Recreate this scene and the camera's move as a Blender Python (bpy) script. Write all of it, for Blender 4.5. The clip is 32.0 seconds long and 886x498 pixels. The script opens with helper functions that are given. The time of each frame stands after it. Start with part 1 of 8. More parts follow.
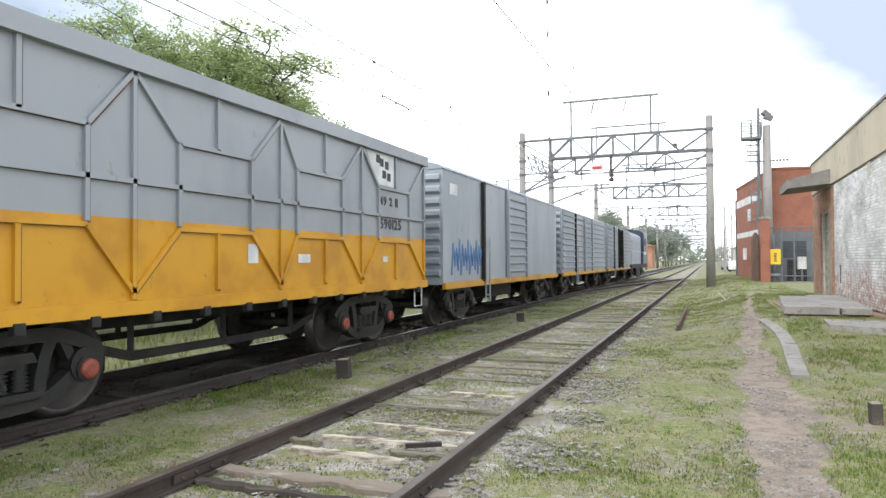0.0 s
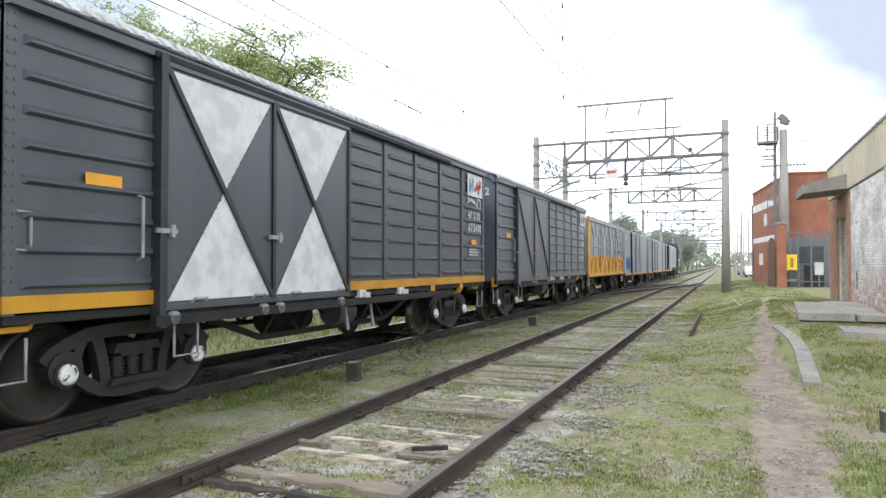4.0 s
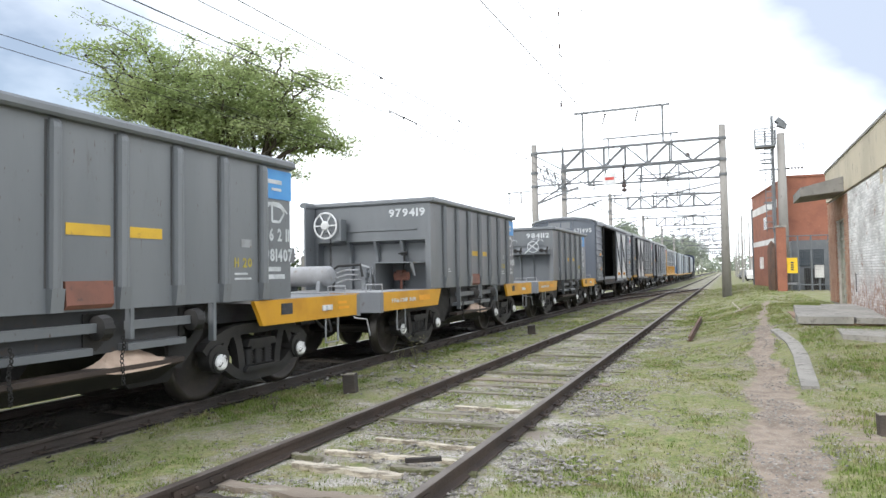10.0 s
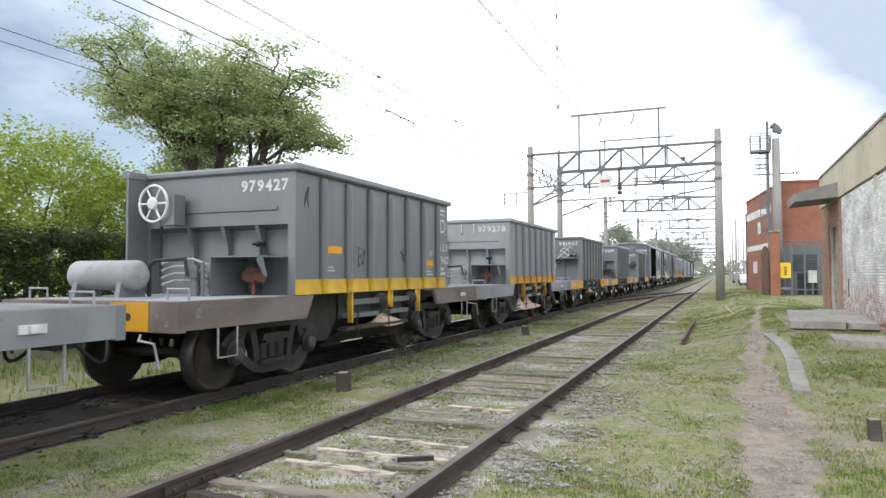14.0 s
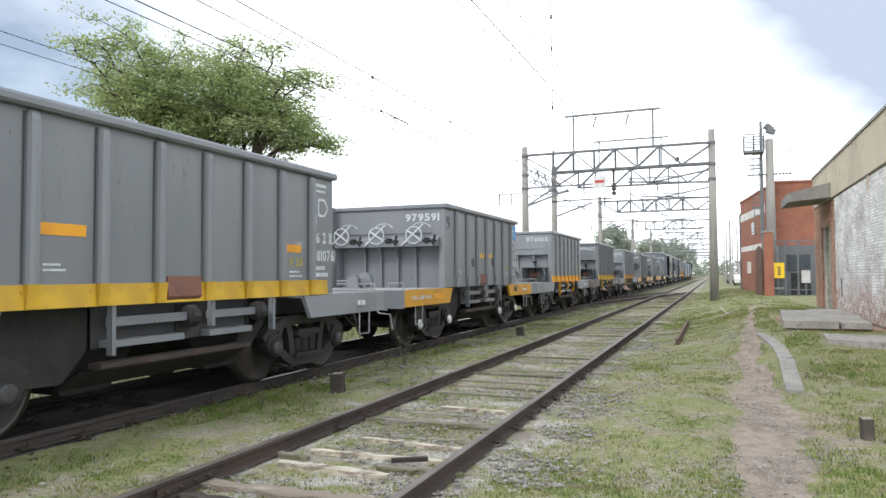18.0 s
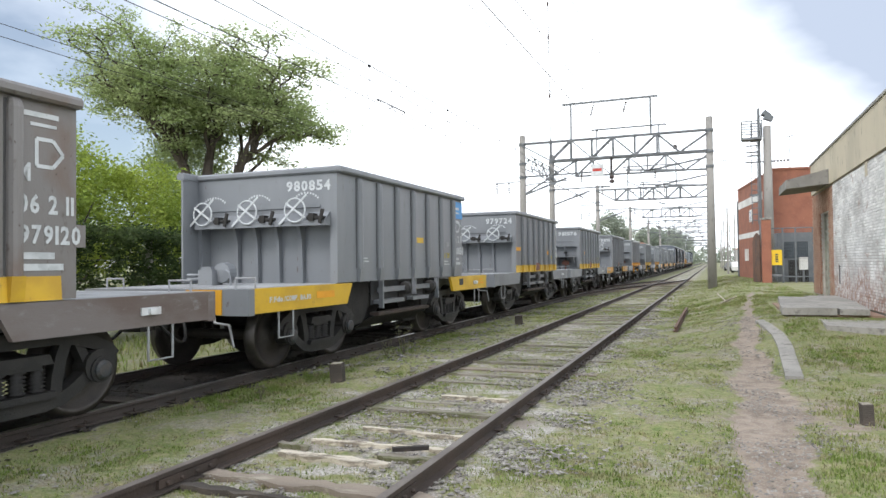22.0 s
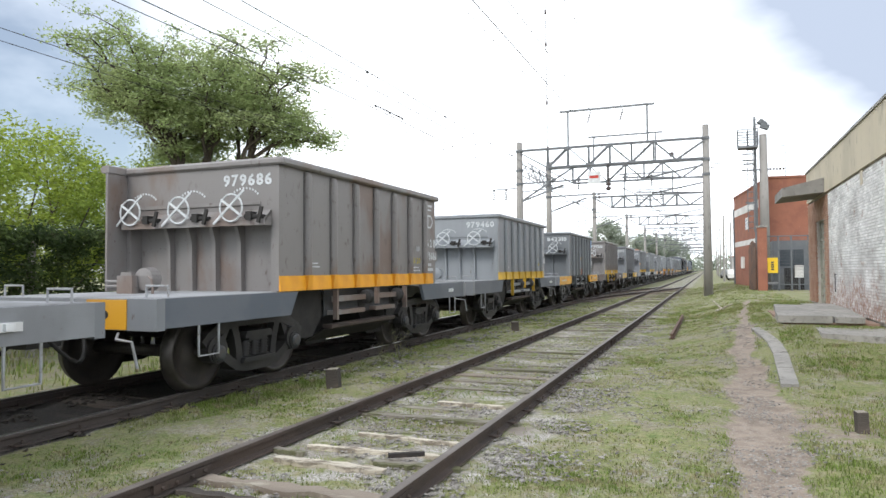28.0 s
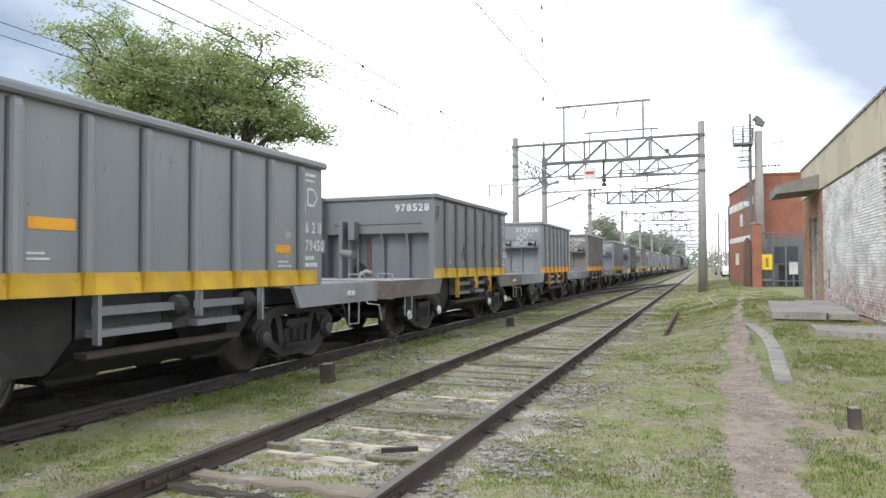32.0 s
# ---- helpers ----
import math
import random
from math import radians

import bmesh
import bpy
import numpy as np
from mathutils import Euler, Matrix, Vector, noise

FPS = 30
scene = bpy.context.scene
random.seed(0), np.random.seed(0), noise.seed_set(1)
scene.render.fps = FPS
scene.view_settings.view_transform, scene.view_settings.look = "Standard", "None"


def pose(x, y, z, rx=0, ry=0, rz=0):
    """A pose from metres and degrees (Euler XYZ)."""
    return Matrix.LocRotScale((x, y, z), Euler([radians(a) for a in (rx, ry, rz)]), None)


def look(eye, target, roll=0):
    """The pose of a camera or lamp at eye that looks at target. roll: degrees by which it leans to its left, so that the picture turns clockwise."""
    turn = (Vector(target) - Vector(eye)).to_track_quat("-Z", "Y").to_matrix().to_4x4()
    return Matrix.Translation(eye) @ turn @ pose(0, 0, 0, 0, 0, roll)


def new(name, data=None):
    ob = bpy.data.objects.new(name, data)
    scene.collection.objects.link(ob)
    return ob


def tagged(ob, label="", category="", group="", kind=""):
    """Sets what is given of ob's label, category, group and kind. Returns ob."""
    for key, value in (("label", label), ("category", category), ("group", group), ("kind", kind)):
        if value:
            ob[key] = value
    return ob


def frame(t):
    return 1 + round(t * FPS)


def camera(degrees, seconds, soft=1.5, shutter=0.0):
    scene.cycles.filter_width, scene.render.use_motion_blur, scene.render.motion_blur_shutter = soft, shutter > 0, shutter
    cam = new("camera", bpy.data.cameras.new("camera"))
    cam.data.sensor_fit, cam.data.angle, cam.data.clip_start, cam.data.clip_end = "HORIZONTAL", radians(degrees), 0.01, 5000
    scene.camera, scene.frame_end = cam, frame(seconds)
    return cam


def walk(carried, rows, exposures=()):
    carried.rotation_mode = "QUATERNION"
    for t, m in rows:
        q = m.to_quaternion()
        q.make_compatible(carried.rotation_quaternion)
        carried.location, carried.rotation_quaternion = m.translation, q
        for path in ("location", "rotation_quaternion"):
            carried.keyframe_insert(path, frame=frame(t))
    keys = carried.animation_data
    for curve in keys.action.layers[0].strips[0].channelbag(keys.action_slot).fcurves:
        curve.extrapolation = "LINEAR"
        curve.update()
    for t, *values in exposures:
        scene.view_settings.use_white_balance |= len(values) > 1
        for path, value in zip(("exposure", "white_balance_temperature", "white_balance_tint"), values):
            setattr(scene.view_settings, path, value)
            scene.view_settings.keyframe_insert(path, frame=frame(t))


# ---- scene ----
cam = camera(66.6, 32.0)
PATH = [
    (0, (0.004, -0.784, 1.612), (-0.729, 1.076, 1.648), -0.3),
    (0.5, (0.001, -0.782, 1.613), (-0.727, 1.081, 1.648), -0.1),
    (1, (-0.002, -0.788, 1.615), (-0.727, 1.076, 1.649), -0.1),
    (1.5, (-0.004, -0.782, 1.613), (-0.732, 1.081, 1.644), -0.1),
    (2, (-0.006, -0.787, 1.617), (-0.743, 1.072, 1.645), -0.0),
    (2.5, (-0.001, -0.802, 1.619), (-0.751, 1.052, 1.652), -0.3),
    (3, (0.007, -0.812, 1.624), (-0.751, 1.038, 1.661), -0.3),
    (3.5, (0.033, -0.809, 1.618), (-0.74, 1.036, 1.658), 0.2),
    (5.5, (0.177, -0.749, 1.622), (-0.59, 1.097, 1.689), -1.2),
    (6, (0.179, -0.75, 1.625), (-0.581, 1.098, 1.697), -1.0),
    (6.5, (0.17, -0.746, 1.624), (-0.584, 1.105, 1.7), -0.7),
    (7, (0.168, -0.743, 1.622), (-0.584, 1.109, 1.699), -0.9),
    (7.5, (0.16, -0.75, 1.625), (-0.591, 1.103, 1.7), -0.6),
    (8, (0.156, -0.752, 1.624), (-0.597, 1.1, 1.7), -0.7),
    (8.5, (0.163, -0.746, 1.621), (-0.594, 1.104, 1.697), -0.8),
    (9, (0.165, -0.754, 1.624), (-0.596, 1.094, 1.699), -0.8),
    (9.5, (0.165, -0.754, 1.626), (-0.604, 1.091, 1.7), -1.1),
    (10, (0.165, -0.759, 1.627), (-0.611, 1.083, 1.701), -1.0),
    (10.5, (0.167, -0.776, 1.626), (-0.608, 1.066, 1.701), -0.6),
    (11, (0.165, -0.767, 1.626), (-0.606, 1.077, 1.699), -0.3),
    (11.5, (0.159, -0.766, 1.626), (-0.606, 1.08, 1.698), -0.2),
    (12, (0.162, -0.764, 1.622), (-0.601, 1.084, 1.692), -0.3),
    (12.5, (0.159, -0.751, 1.62), (-0.602, 1.098, 1.687), -0.6),
    (13, (0.161, -0.755, 1.625), (-0.602, 1.093, 1.692), -0.5),
    (13.5, (0.161, -0.755, 1.623), (-0.602, 1.092, 1.692), -0.1),
    (14, (0.162, -0.764, 1.623), (-0.6, 1.084, 1.697), -0.2),
    (14.5, (0.161, -0.763, 1.622), (-0.602, 1.084, 1.698), -0.4),
    (16.5, (0.165, -0.765, 1.626), (-0.596, 1.083, 1.703), -0.5),
    (17, (0.164, -0.762, 1.623), (-0.59, 1.089, 1.7), -0.4),
    (17.5, (0.164, -0.753, 1.622), (-0.587, 1.099, 1.7), -0.4),
    (18, (0.17, -0.754, 1.621), (-0.578, 1.099, 1.697), -0.3),
    (18.5, (0.164, -0.743, 1.617), (-0.579, 1.112, 1.689), -0.3),
    (19, (0.153, -0.736, 1.619), (-0.589, 1.12, 1.687), -0.1),
    (19.5, (0.157, -0.736, 1.62), (-0.592, 1.117, 1.685), -0.4),
    (20, (0.161, -0.743, 1.619), (-0.594, 1.108, 1.682), -0.8),
    (20.5, (0.16, -0.741, 1.614), (-0.599, 1.109, 1.675), -0.7),
    (21, (0.158, -0.743, 1.615), (-0.589, 1.111, 1.673), -0.8),
    (21.5, (0.148, -0.741, 1.614), (-0.595, 1.116, 1.667), -0.7),
    (22, (0.144, -0.735, 1.613), (-0.598, 1.121, 1.658), -0.7),
    (22.5, (0.138, -0.733, 1.611), (-0.604, 1.124, 1.652), -0.6),
    (23, (0.141, -0.734, 1.611), (-0.595, 1.125, 1.649), -0.4),
    (23.5, (0.137, -0.739, 1.611), (-0.594, 1.123, 1.65), -0.3),
    (24, (0.135, -0.738, 1.615), (-0.593, 1.124, 1.66), -0.4),
    (24.5, (0.14, -0.739, 1.613), (-0.588, 1.123, 1.663), -0.4),
    (25, (0.145, -0.743, 1.612), (-0.583, 1.119, 1.665), -0.4),
    (25.5, (0.143, -0.746, 1.616), (-0.583, 1.116, 1.671), -0.3),
    (27.5, (0.148, -0.744, 1.616), (-0.582, 1.117, 1.675), -0.4),
    (28, (0.147, -0.746, 1.613), (-0.586, 1.114, 1.676), -0.4),
    (28.5, (0.149, -0.751, 1.614), (-0.586, 1.108, 1.677), -0.5),
    (29, (0.15, -0.753, 1.613), (-0.585, 1.107, 1.676), -0.5),
    (29.5, (0.15, -0.75, 1.61), (-0.582, 1.11, 1.67), -0.4),
    (30, (0.148, -0.75, 1.609), (-0.581, 1.112, 1.666), -0.4),
    (30.5, (0.152, -0.747, 1.61), (-0.574, 1.115, 1.666), -0.4),
    (31, (0.145, -0.733, 1.608), (-0.577, 1.131, 1.66), -0.2),
    (31.5, (0.146, -0.733, 1.607), (-0.574, 1.132, 1.657), -0.2),
    (32, (0.149, -0.72, 1.605), (-0.572, 1.145, 1.655), -0.2),
]
walk(cam, [(t, look(eye, target, roll)) for t, eye, target, roll in PATH], exposures=[(0.0, 0.74), (2.0, 0.7), (5.0, 0.72), (9.0, 0.74), (13.0, 0.6), (32.0, 0.55)])

TAU = 2 * math.pi

# ---- light ----
SUN_EL, SUN_AZ = 45.0, 196.0
world = bpy.data.worlds.new("overcast_sky")
scene.world = world
world.use_nodes = True
nt = world.node_tree
nt.nodes.clear()
w_out = nt.nodes.new("ShaderNodeOutputWorld")
w_bg = nt.nodes.new("ShaderNodeBackground")
w_sky = nt.nodes.new("ShaderNodeTexSky")
w_sky.sky_type, w_sky.sun_disc = "NISHITA", False
w_sky.sun_elevation, w_sky.sun_rotation = radians(SUN_EL), radians(SUN_AZ)
w_gain = nt.nodes.new("ShaderNodeVectorMath")
w_gain.operation = "SCALE"
w_gain.inputs["Scale"].default_value = 0.085
w_co = nt.nodes.new("ShaderNodeTexCoord")
w_map = nt.nodes.new("ShaderNodeMapping")
w_map.inputs["Scale"].default_value = (1.0, 1.0, 2.2)
w_map.inputs["Location"].default_value = (0.35, 0.1, 0.55)
w_noise = nt.nodes.new("ShaderNodeTexNoise")
w_noise.inputs["Scale"].default_value, w_noise.inputs["Detail"].default_value = 1.25, 7.0
w_noise.inputs["Roughness"].default_value = 0.5
w_ramp = nt.nodes.new("ShaderNodeValToRGB")
w_ramp.color_ramp.elements[0].position, w_ramp.color_ramp.elements[1].position = 0.3, 0.6
w_ramp.color_ramp.elements[0].color = (0.1, 0.1, 0.1, 1)
w_mix = nt.nodes.new("ShaderNodeMix")
w_mix.data_type = "RGBA"
w_mix.inputs["B"].default_value = (1.5, 1.57, 1.66, 1)
nt.links.new(w_co.outputs["Generated"], w_map.inputs["Vector"])
nt.links.new(w_map.outputs["Vector"], w_noise.inputs["Vector"])
w_dot = nt.nodes.new("ShaderNodeVectorMath")
w_dot.operation = "DOT_PRODUCT"
w_dot.inputs[1].default_value = Vector((-0.2, 0.93, 0.3)).normalized()
nt.links.new(w_co.outputs["Generated"], w_dot.inputs[0])
w_thick = nt.nodes.new("ShaderNodeMapRange")
w_thick.inputs["From Min"].default_value, w_thick.inputs["From Max"].default_value = 0.84, 0.965
w_thick.inputs["To Min"].default_value, w_thick.inputs["To Max"].default_value = -0.13, 0.22
nt.links.new(w_dot.outputs["Value"], w_thick.inputs["Value"])
w_add = nt.nodes.new("ShaderNodeMath")
w_add.operation = "ADD"
nt.links.new(w_noise.outputs["Fac"], w_add.inputs[0])
w_sep = nt.nodes.new("ShaderNodeSeparateXYZ")
nt.links.new(w_co.outputs["Generated"], w_sep.inputs[0])
w_high = nt.nodes.new("ShaderNodeMapRange")
w_high.inputs["From Min"].default_value, w_high.inputs["From Max"].default_value = 0.5, 0.75
w_high.inputs["To Min"].default_value, w_high.inputs["To Max"].default_value = -0.2, 0.22
nt.links.new(w_sep.outputs["Z"], w_high.inputs["Value"])
w_back = nt.nodes.new("ShaderNodeMapRange")
w_back.inputs["From Min"].default_value, w_back.inputs["From Max"].default_value = 0.6, 0.1
w_back.inputs["To Min"].default_value, w_back.inputs["To Max"].default_value = -0.2, 0.06
nt.links.new(w_sep.outputs["Y"], w_back.inputs["Value"])
w_side = nt.nodes.new("ShaderNodeMapRange")
w_side.inputs["From Min"].default_value, w_side.inputs["From Max"].default_value = 0.26, 0.45
w_side.inputs["To Min"].default_value, w_side.inputs["To Max"].default_value = -0.2, 0.1
nt.links.new(w_sep.outputs["X"], w_side.inputs["Value"])
w_max = []
for a, b in ((w_thick.outputs["Result"], w_high.outputs["Result"]), (None, w_back.outputs["Result"]), (None, w_side.outputs["Result"])):
    x = nt.nodes.new("ShaderNodeMath")
    x.operation = "MAXIMUM"
    nt.links.new(a or w_max[-1].outputs[0], x.inputs[0])
    nt.links.new(b, x.inputs[1])
    w_max.append(x)
nt.links.new(w_max[-1].outputs[0], w_add.inputs[1])
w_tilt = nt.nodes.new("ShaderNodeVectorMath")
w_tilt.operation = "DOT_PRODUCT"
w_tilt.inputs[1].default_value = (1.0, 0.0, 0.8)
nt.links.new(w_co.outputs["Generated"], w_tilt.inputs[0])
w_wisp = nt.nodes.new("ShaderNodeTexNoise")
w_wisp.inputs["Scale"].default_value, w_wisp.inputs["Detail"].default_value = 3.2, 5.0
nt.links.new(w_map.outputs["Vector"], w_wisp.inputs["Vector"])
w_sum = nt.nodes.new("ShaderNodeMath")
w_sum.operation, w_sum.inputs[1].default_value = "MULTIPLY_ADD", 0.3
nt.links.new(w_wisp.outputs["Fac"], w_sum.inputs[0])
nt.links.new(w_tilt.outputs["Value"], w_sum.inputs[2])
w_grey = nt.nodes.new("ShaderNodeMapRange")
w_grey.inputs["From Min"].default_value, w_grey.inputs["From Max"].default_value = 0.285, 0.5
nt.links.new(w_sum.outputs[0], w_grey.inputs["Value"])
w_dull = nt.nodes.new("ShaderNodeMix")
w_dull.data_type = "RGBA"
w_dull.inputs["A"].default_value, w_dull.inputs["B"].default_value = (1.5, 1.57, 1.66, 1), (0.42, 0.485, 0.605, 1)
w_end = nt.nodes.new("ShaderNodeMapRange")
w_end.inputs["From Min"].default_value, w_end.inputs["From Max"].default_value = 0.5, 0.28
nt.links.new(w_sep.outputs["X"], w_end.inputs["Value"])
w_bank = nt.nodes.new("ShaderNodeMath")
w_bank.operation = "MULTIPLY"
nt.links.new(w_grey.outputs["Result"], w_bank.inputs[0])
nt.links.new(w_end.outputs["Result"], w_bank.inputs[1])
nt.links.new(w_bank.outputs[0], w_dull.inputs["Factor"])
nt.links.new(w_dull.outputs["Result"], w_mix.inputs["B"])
nt.links.new(w_add.outputs["Value"], w_ramp.inputs["Fac"])
nt.links.new(w_ramp.outputs["Color"], w_mix.inputs["Factor"])
nt.links.new(w_sky.outputs["Color"], w_gain.inputs[0])
nt.links.new(w_gain.outputs["Vector"], w_mix.inputs["A"])
nt.links.new(w_mix.outputs["Result"], w_bg.inputs["Color"])
w_bg.inputs["Strength"].default_value = 1.0
nt.links.new(w_bg.outputs["Background"], w_out.inputs["Surface"])

sun = new("sun", bpy.data.lights.new("sun", "SUN"))
sun.data.energy, sun.data.angle, sun.data.color = 1.5, radians(18), (1.0, 0.98, 0.95)
az, el = radians(SUN_AZ), radians(SUN_EL)
sun.matrix_world = look((0, 0, 60), Vector((0, 0, 60)) - Vector((math.sin(az) * math.cos(el), math.cos(az) * math.cos(el), math.sin(el))))

# ---- materials ----


class Mat:
    """A principled material with colours mixed by noise at two scales and a fine bump."""

    def __init__(self, name, base, second=None, third=None, scale=2.0, fine=14.0, rough=0.7, metal=0.0, bump=0.25, bump_scale=60.0,
                 amount=(0.42, 0.62), stain=(0.56, 0.7), stretch=(1, 1, 1), vary=0.0, island=0.0, coat=0.0, coords="Object", specks=None):
        m = bpy.data.materials.new(name)
        m.use_nodes = True
        self.mat, self.nt = m, m.node_tree
        n, l = self.nt.nodes, self.nt.links
        self.bsdf = n["Principled BSDF"]
        co = n.new("ShaderNodeTexCoord")
        mp = n.new("ShaderNodeMapping")
        mp.inputs["Scale"].default_value = stretch
        l.new(co.outputs[coords], mp.inputs["Vector"])
        self.vec = mp.outputs["Vector"]
        col = self.rgb(base)
        if second:
            col = self.mix(self.ramp(self.noise(scale, 6), *amount), col, self.rgb(second))
        if third:
            col = self.mix(self.ramp(self.noise(fine, 8, 0.65), *stain), col, self.rgb(third))
        if specks:
            col = self.mix(self.ramp(self.noise(34, 3, 0.6), 0.67, 0.74), col, self.rgb(specks))
        if vary or island:
            src = n.new("ShaderNodeObjectInfo").outputs["Random"] if vary else n.new("ShaderNodeNewGeometry").outputs["Random Per Island"]
            amt = vary or island
            ma = n.new("ShaderNodeMapRange")
            ma.inputs["To Min"].default_value, ma.inputs["To Max"].default_value = 1 - amt, 1 + amt
            l.new(src, ma.inputs["Value"])
            sc = n.new("ShaderNodeVectorMath")
            sc.operation = "SCALE"
            l.new(col, sc.inputs[0])
            l.new(ma.outputs["Result"], sc.inputs["Scale"])
            col = sc.outputs["Vector"]
        self.colour = col
        l.new(col, self.bsdf.inputs["Base Color"])
        self.bsdf.inputs["Roughness"].default_value = rough
        self.bsdf.inputs["Metallic"].default_value = metal
        self.bsdf.inputs["Coat Weight"].default_value = coat
        if bump:
            b = n.new("ShaderNodeBump")
            b.inputs["Strength"].default_value = bump
            b.inputs["Distance"].default_value = 0.02
            l.new(self.noise(bump_scale, 4), b.inputs["Height"])
            l.new(b.outputs["Normal"], self.bsdf.inputs["Normal"])

    def rgb(self, c):
        r = self.nt.nodes.new("ShaderNodeRGB")
        r.outputs[0].default_value = (*c, 1)
        return r.outputs[0]

    def noise(self, scale, detail=5, rough=0.55, vec=None):
        t = self.nt.nodes.new("ShaderNodeTexNoise")
        t.inputs["Scale"].default_value, t.inputs["Detail"].default_value, t.inputs["Roughness"].default_value = scale, detail, rough
        self.nt.links.new(vec or self.vec, t.inputs["Vector"])
        return t.outputs["Fac"]

    def ramp(self, fac, a, b):
        r = self.nt.nodes.new("ShaderNodeMapRange")
        r.interpolation_type = "SMOOTHSTEP"
        r.inputs["From Min"].default_value, r.inputs["From Max"].default_value = a, b
        self.nt.links.new(fac, r.inputs["Value"])
        return r.outputs["Result"]

    def mix(self, fac, a, b):
        x = self.nt.nodes.new("ShaderNodeMix")
        x.data_type = "RGBA"
        self.nt.links.new(fac, x.inputs["Factor"])
        self.nt.links.new(a, x.inputs["A"])
        self.nt.links.new(b, x.inputs["B"])
        return x.outputs["Result"]

    def math(self, op, a, b):
        x = self.nt.nodes.new("ShaderNodeMath")
        x.operation = op
        for i, v in enumerate((a, b)):
            if isinstance(v, (int, float)):
                x.inputs[i].default_value = v
            else:
                self.nt.links.new(v, x.inputs[i])
        return x.outputs[0]

    def recolour(self, col):
        self.nt.links.new(col, self.bsdf.inputs["Base Color"])


RUST = (0.16, 0.065, 0.03)
streak = (1, 1, 0.22)
M = {}


def mat(key, *a, **k):
    M[key] = Mat(key, *a, **k).mat


mat("paint_grey", (0.171, 0.181, 0.195), (0.203, 0.212, 0.224), (0.11, 0.1, 0.095), 0.7, 6, 0.36, bump=0.05, bump_scale=25, stain=(0.6, 0.86), stretch=streak, vary=0.06, specks=(0.1, 0.08, 0.07))
mat("paint_pale", (0.240, 0.256, 0.270), (0.202, 0.214, 0.226), (0.13, 0.115, 0.105), 0.7, 6, 0.36, bump=0.05, bump_scale=25, stain=(0.6, 0.86), stretch=streak, vary=0.06, specks=(0.12, 0.09, 0.08))
mat("paint_slate", (0.132, 0.142, 0.151), (0.159, 0.168, 0.177), (0.085, 0.078, 0.074), 0.7, 6, 0.36, bump=0.05, bump_scale=25, stain=(0.6, 0.86), stretch=streak, vary=0.06, specks=(0.08, 0.06, 0.05))
mat("paint_brown", (0.190, 0.178, 0.172), (0.161, 0.121, 0.101), (0.085, 0.062, 0.052), 1.1, 8, 0.45, bump=0.08, amount=(0.46, 0.6), stain=(0.58, 0.74), stretch=(1, 1, 0.5), vary=0.05, specks=(0.07, 0.045, 0.035))
mat("box_slate", (0.098, 0.112, 0.136), (0.122, 0.136, 0.16), (0.066, 0.062, 0.063), 0.8, 6, 0.34, bump=0.05, bump_scale=25, stain=(0.62, 0.84), stretch=streak, vary=0.04)
mat("box_night", (0.062, 0.07, 0.084), (0.08, 0.088, 0.102), (0.045, 0.042, 0.042), 0.8, 6, 0.36, bump=0.05, bump_scale=25, stain=(0.6, 0.8), stretch=streak, vary=0.04)
# For the braces: their underside shading and black grime in one dark colour.
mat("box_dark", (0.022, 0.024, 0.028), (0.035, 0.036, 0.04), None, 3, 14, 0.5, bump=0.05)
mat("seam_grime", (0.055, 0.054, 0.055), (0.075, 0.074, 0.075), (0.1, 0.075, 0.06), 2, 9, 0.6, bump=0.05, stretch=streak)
# The grey bay plate with the shade of the recess put into its colour.
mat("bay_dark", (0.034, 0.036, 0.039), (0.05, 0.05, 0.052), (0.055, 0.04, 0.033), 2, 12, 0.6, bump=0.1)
mat("sill_grey", (0.220, 0.229, 0.242), (0.176, 0.182, 0.193), (0.12, 0.095, 0.08), 1.0, 8, 0.5, bump=0.1, stain=(0.6, 0.76), vary=0.1)
mat("sill_worn", (0.16, 0.14, 0.132), (0.115, 0.085, 0.072), (0.21, 0.205, 0.2), 1.4, 7, 0.65, bump=0.15, stain=(0.56, 0.7), stretch=(1, 0.4, 1))
mat("sill_blue", (0.085, 0.1, 0.12), (0.11, 0.122, 0.14), (0.13, 0.1, 0.085), 1.2, 8, 0.5, bump=0.1, stain=(0.6, 0.76))
mat("box_pale", (0.27, 0.3, 0.33), (0.33, 0.355, 0.38), (0.16, 0.12, 0.1), 0.9, 6, 0.55, bump=0.1, stain=(0.62, 0.78), stretch=streak, vary=0.05)
mat("silver_paint", (0.29, 0.31, 0.33), (0.245, 0.262, 0.28), (0.22, 0.15, 0.1), 0.8, 5, 0.42, bump=0.06, stain=(0.63, 0.76), stretch=(1, 1, 0.6))
mat("yellow_paint", (0.56, 0.285, 0.02), (0.45, 0.215, 0.018), (0.17, 0.09, 0.04), 1.5, 8, 0.42, bump=0.06, stain=(0.62, 0.78), vary=0.06)
mat("yellow_bright", (0.6, 0.375, 0.03), (0.48, 0.29, 0.03), (0.2, 0.13, 0.05), 1.5, 9, 0.45, bump=0.06, stain=(0.6, 0.78), vary=0.1)
mat("orange_paint", (0.72, 0.33, 0.02), (0.62, 0.27, 0.02), (0.3, 0.13, 0.03), 2, 10, 0.5, bump=0.05, stain=(0.66, 0.85))
mat("white_paint", (0.62, 0.63, 0.63), (0.5, 0.5, 0.5), (0.3, 0.3, 0.3), 3, 30, 0.6, bump=0.05, stain=(0.6, 0.8))
mat("letter_white", (0.55, 0.57, 0.58), (0.42, 0.44, 0.45), (0.24, 0.25, 0.26), 6, 45, 0.65, bump=0, stain=(0.6, 0.72))
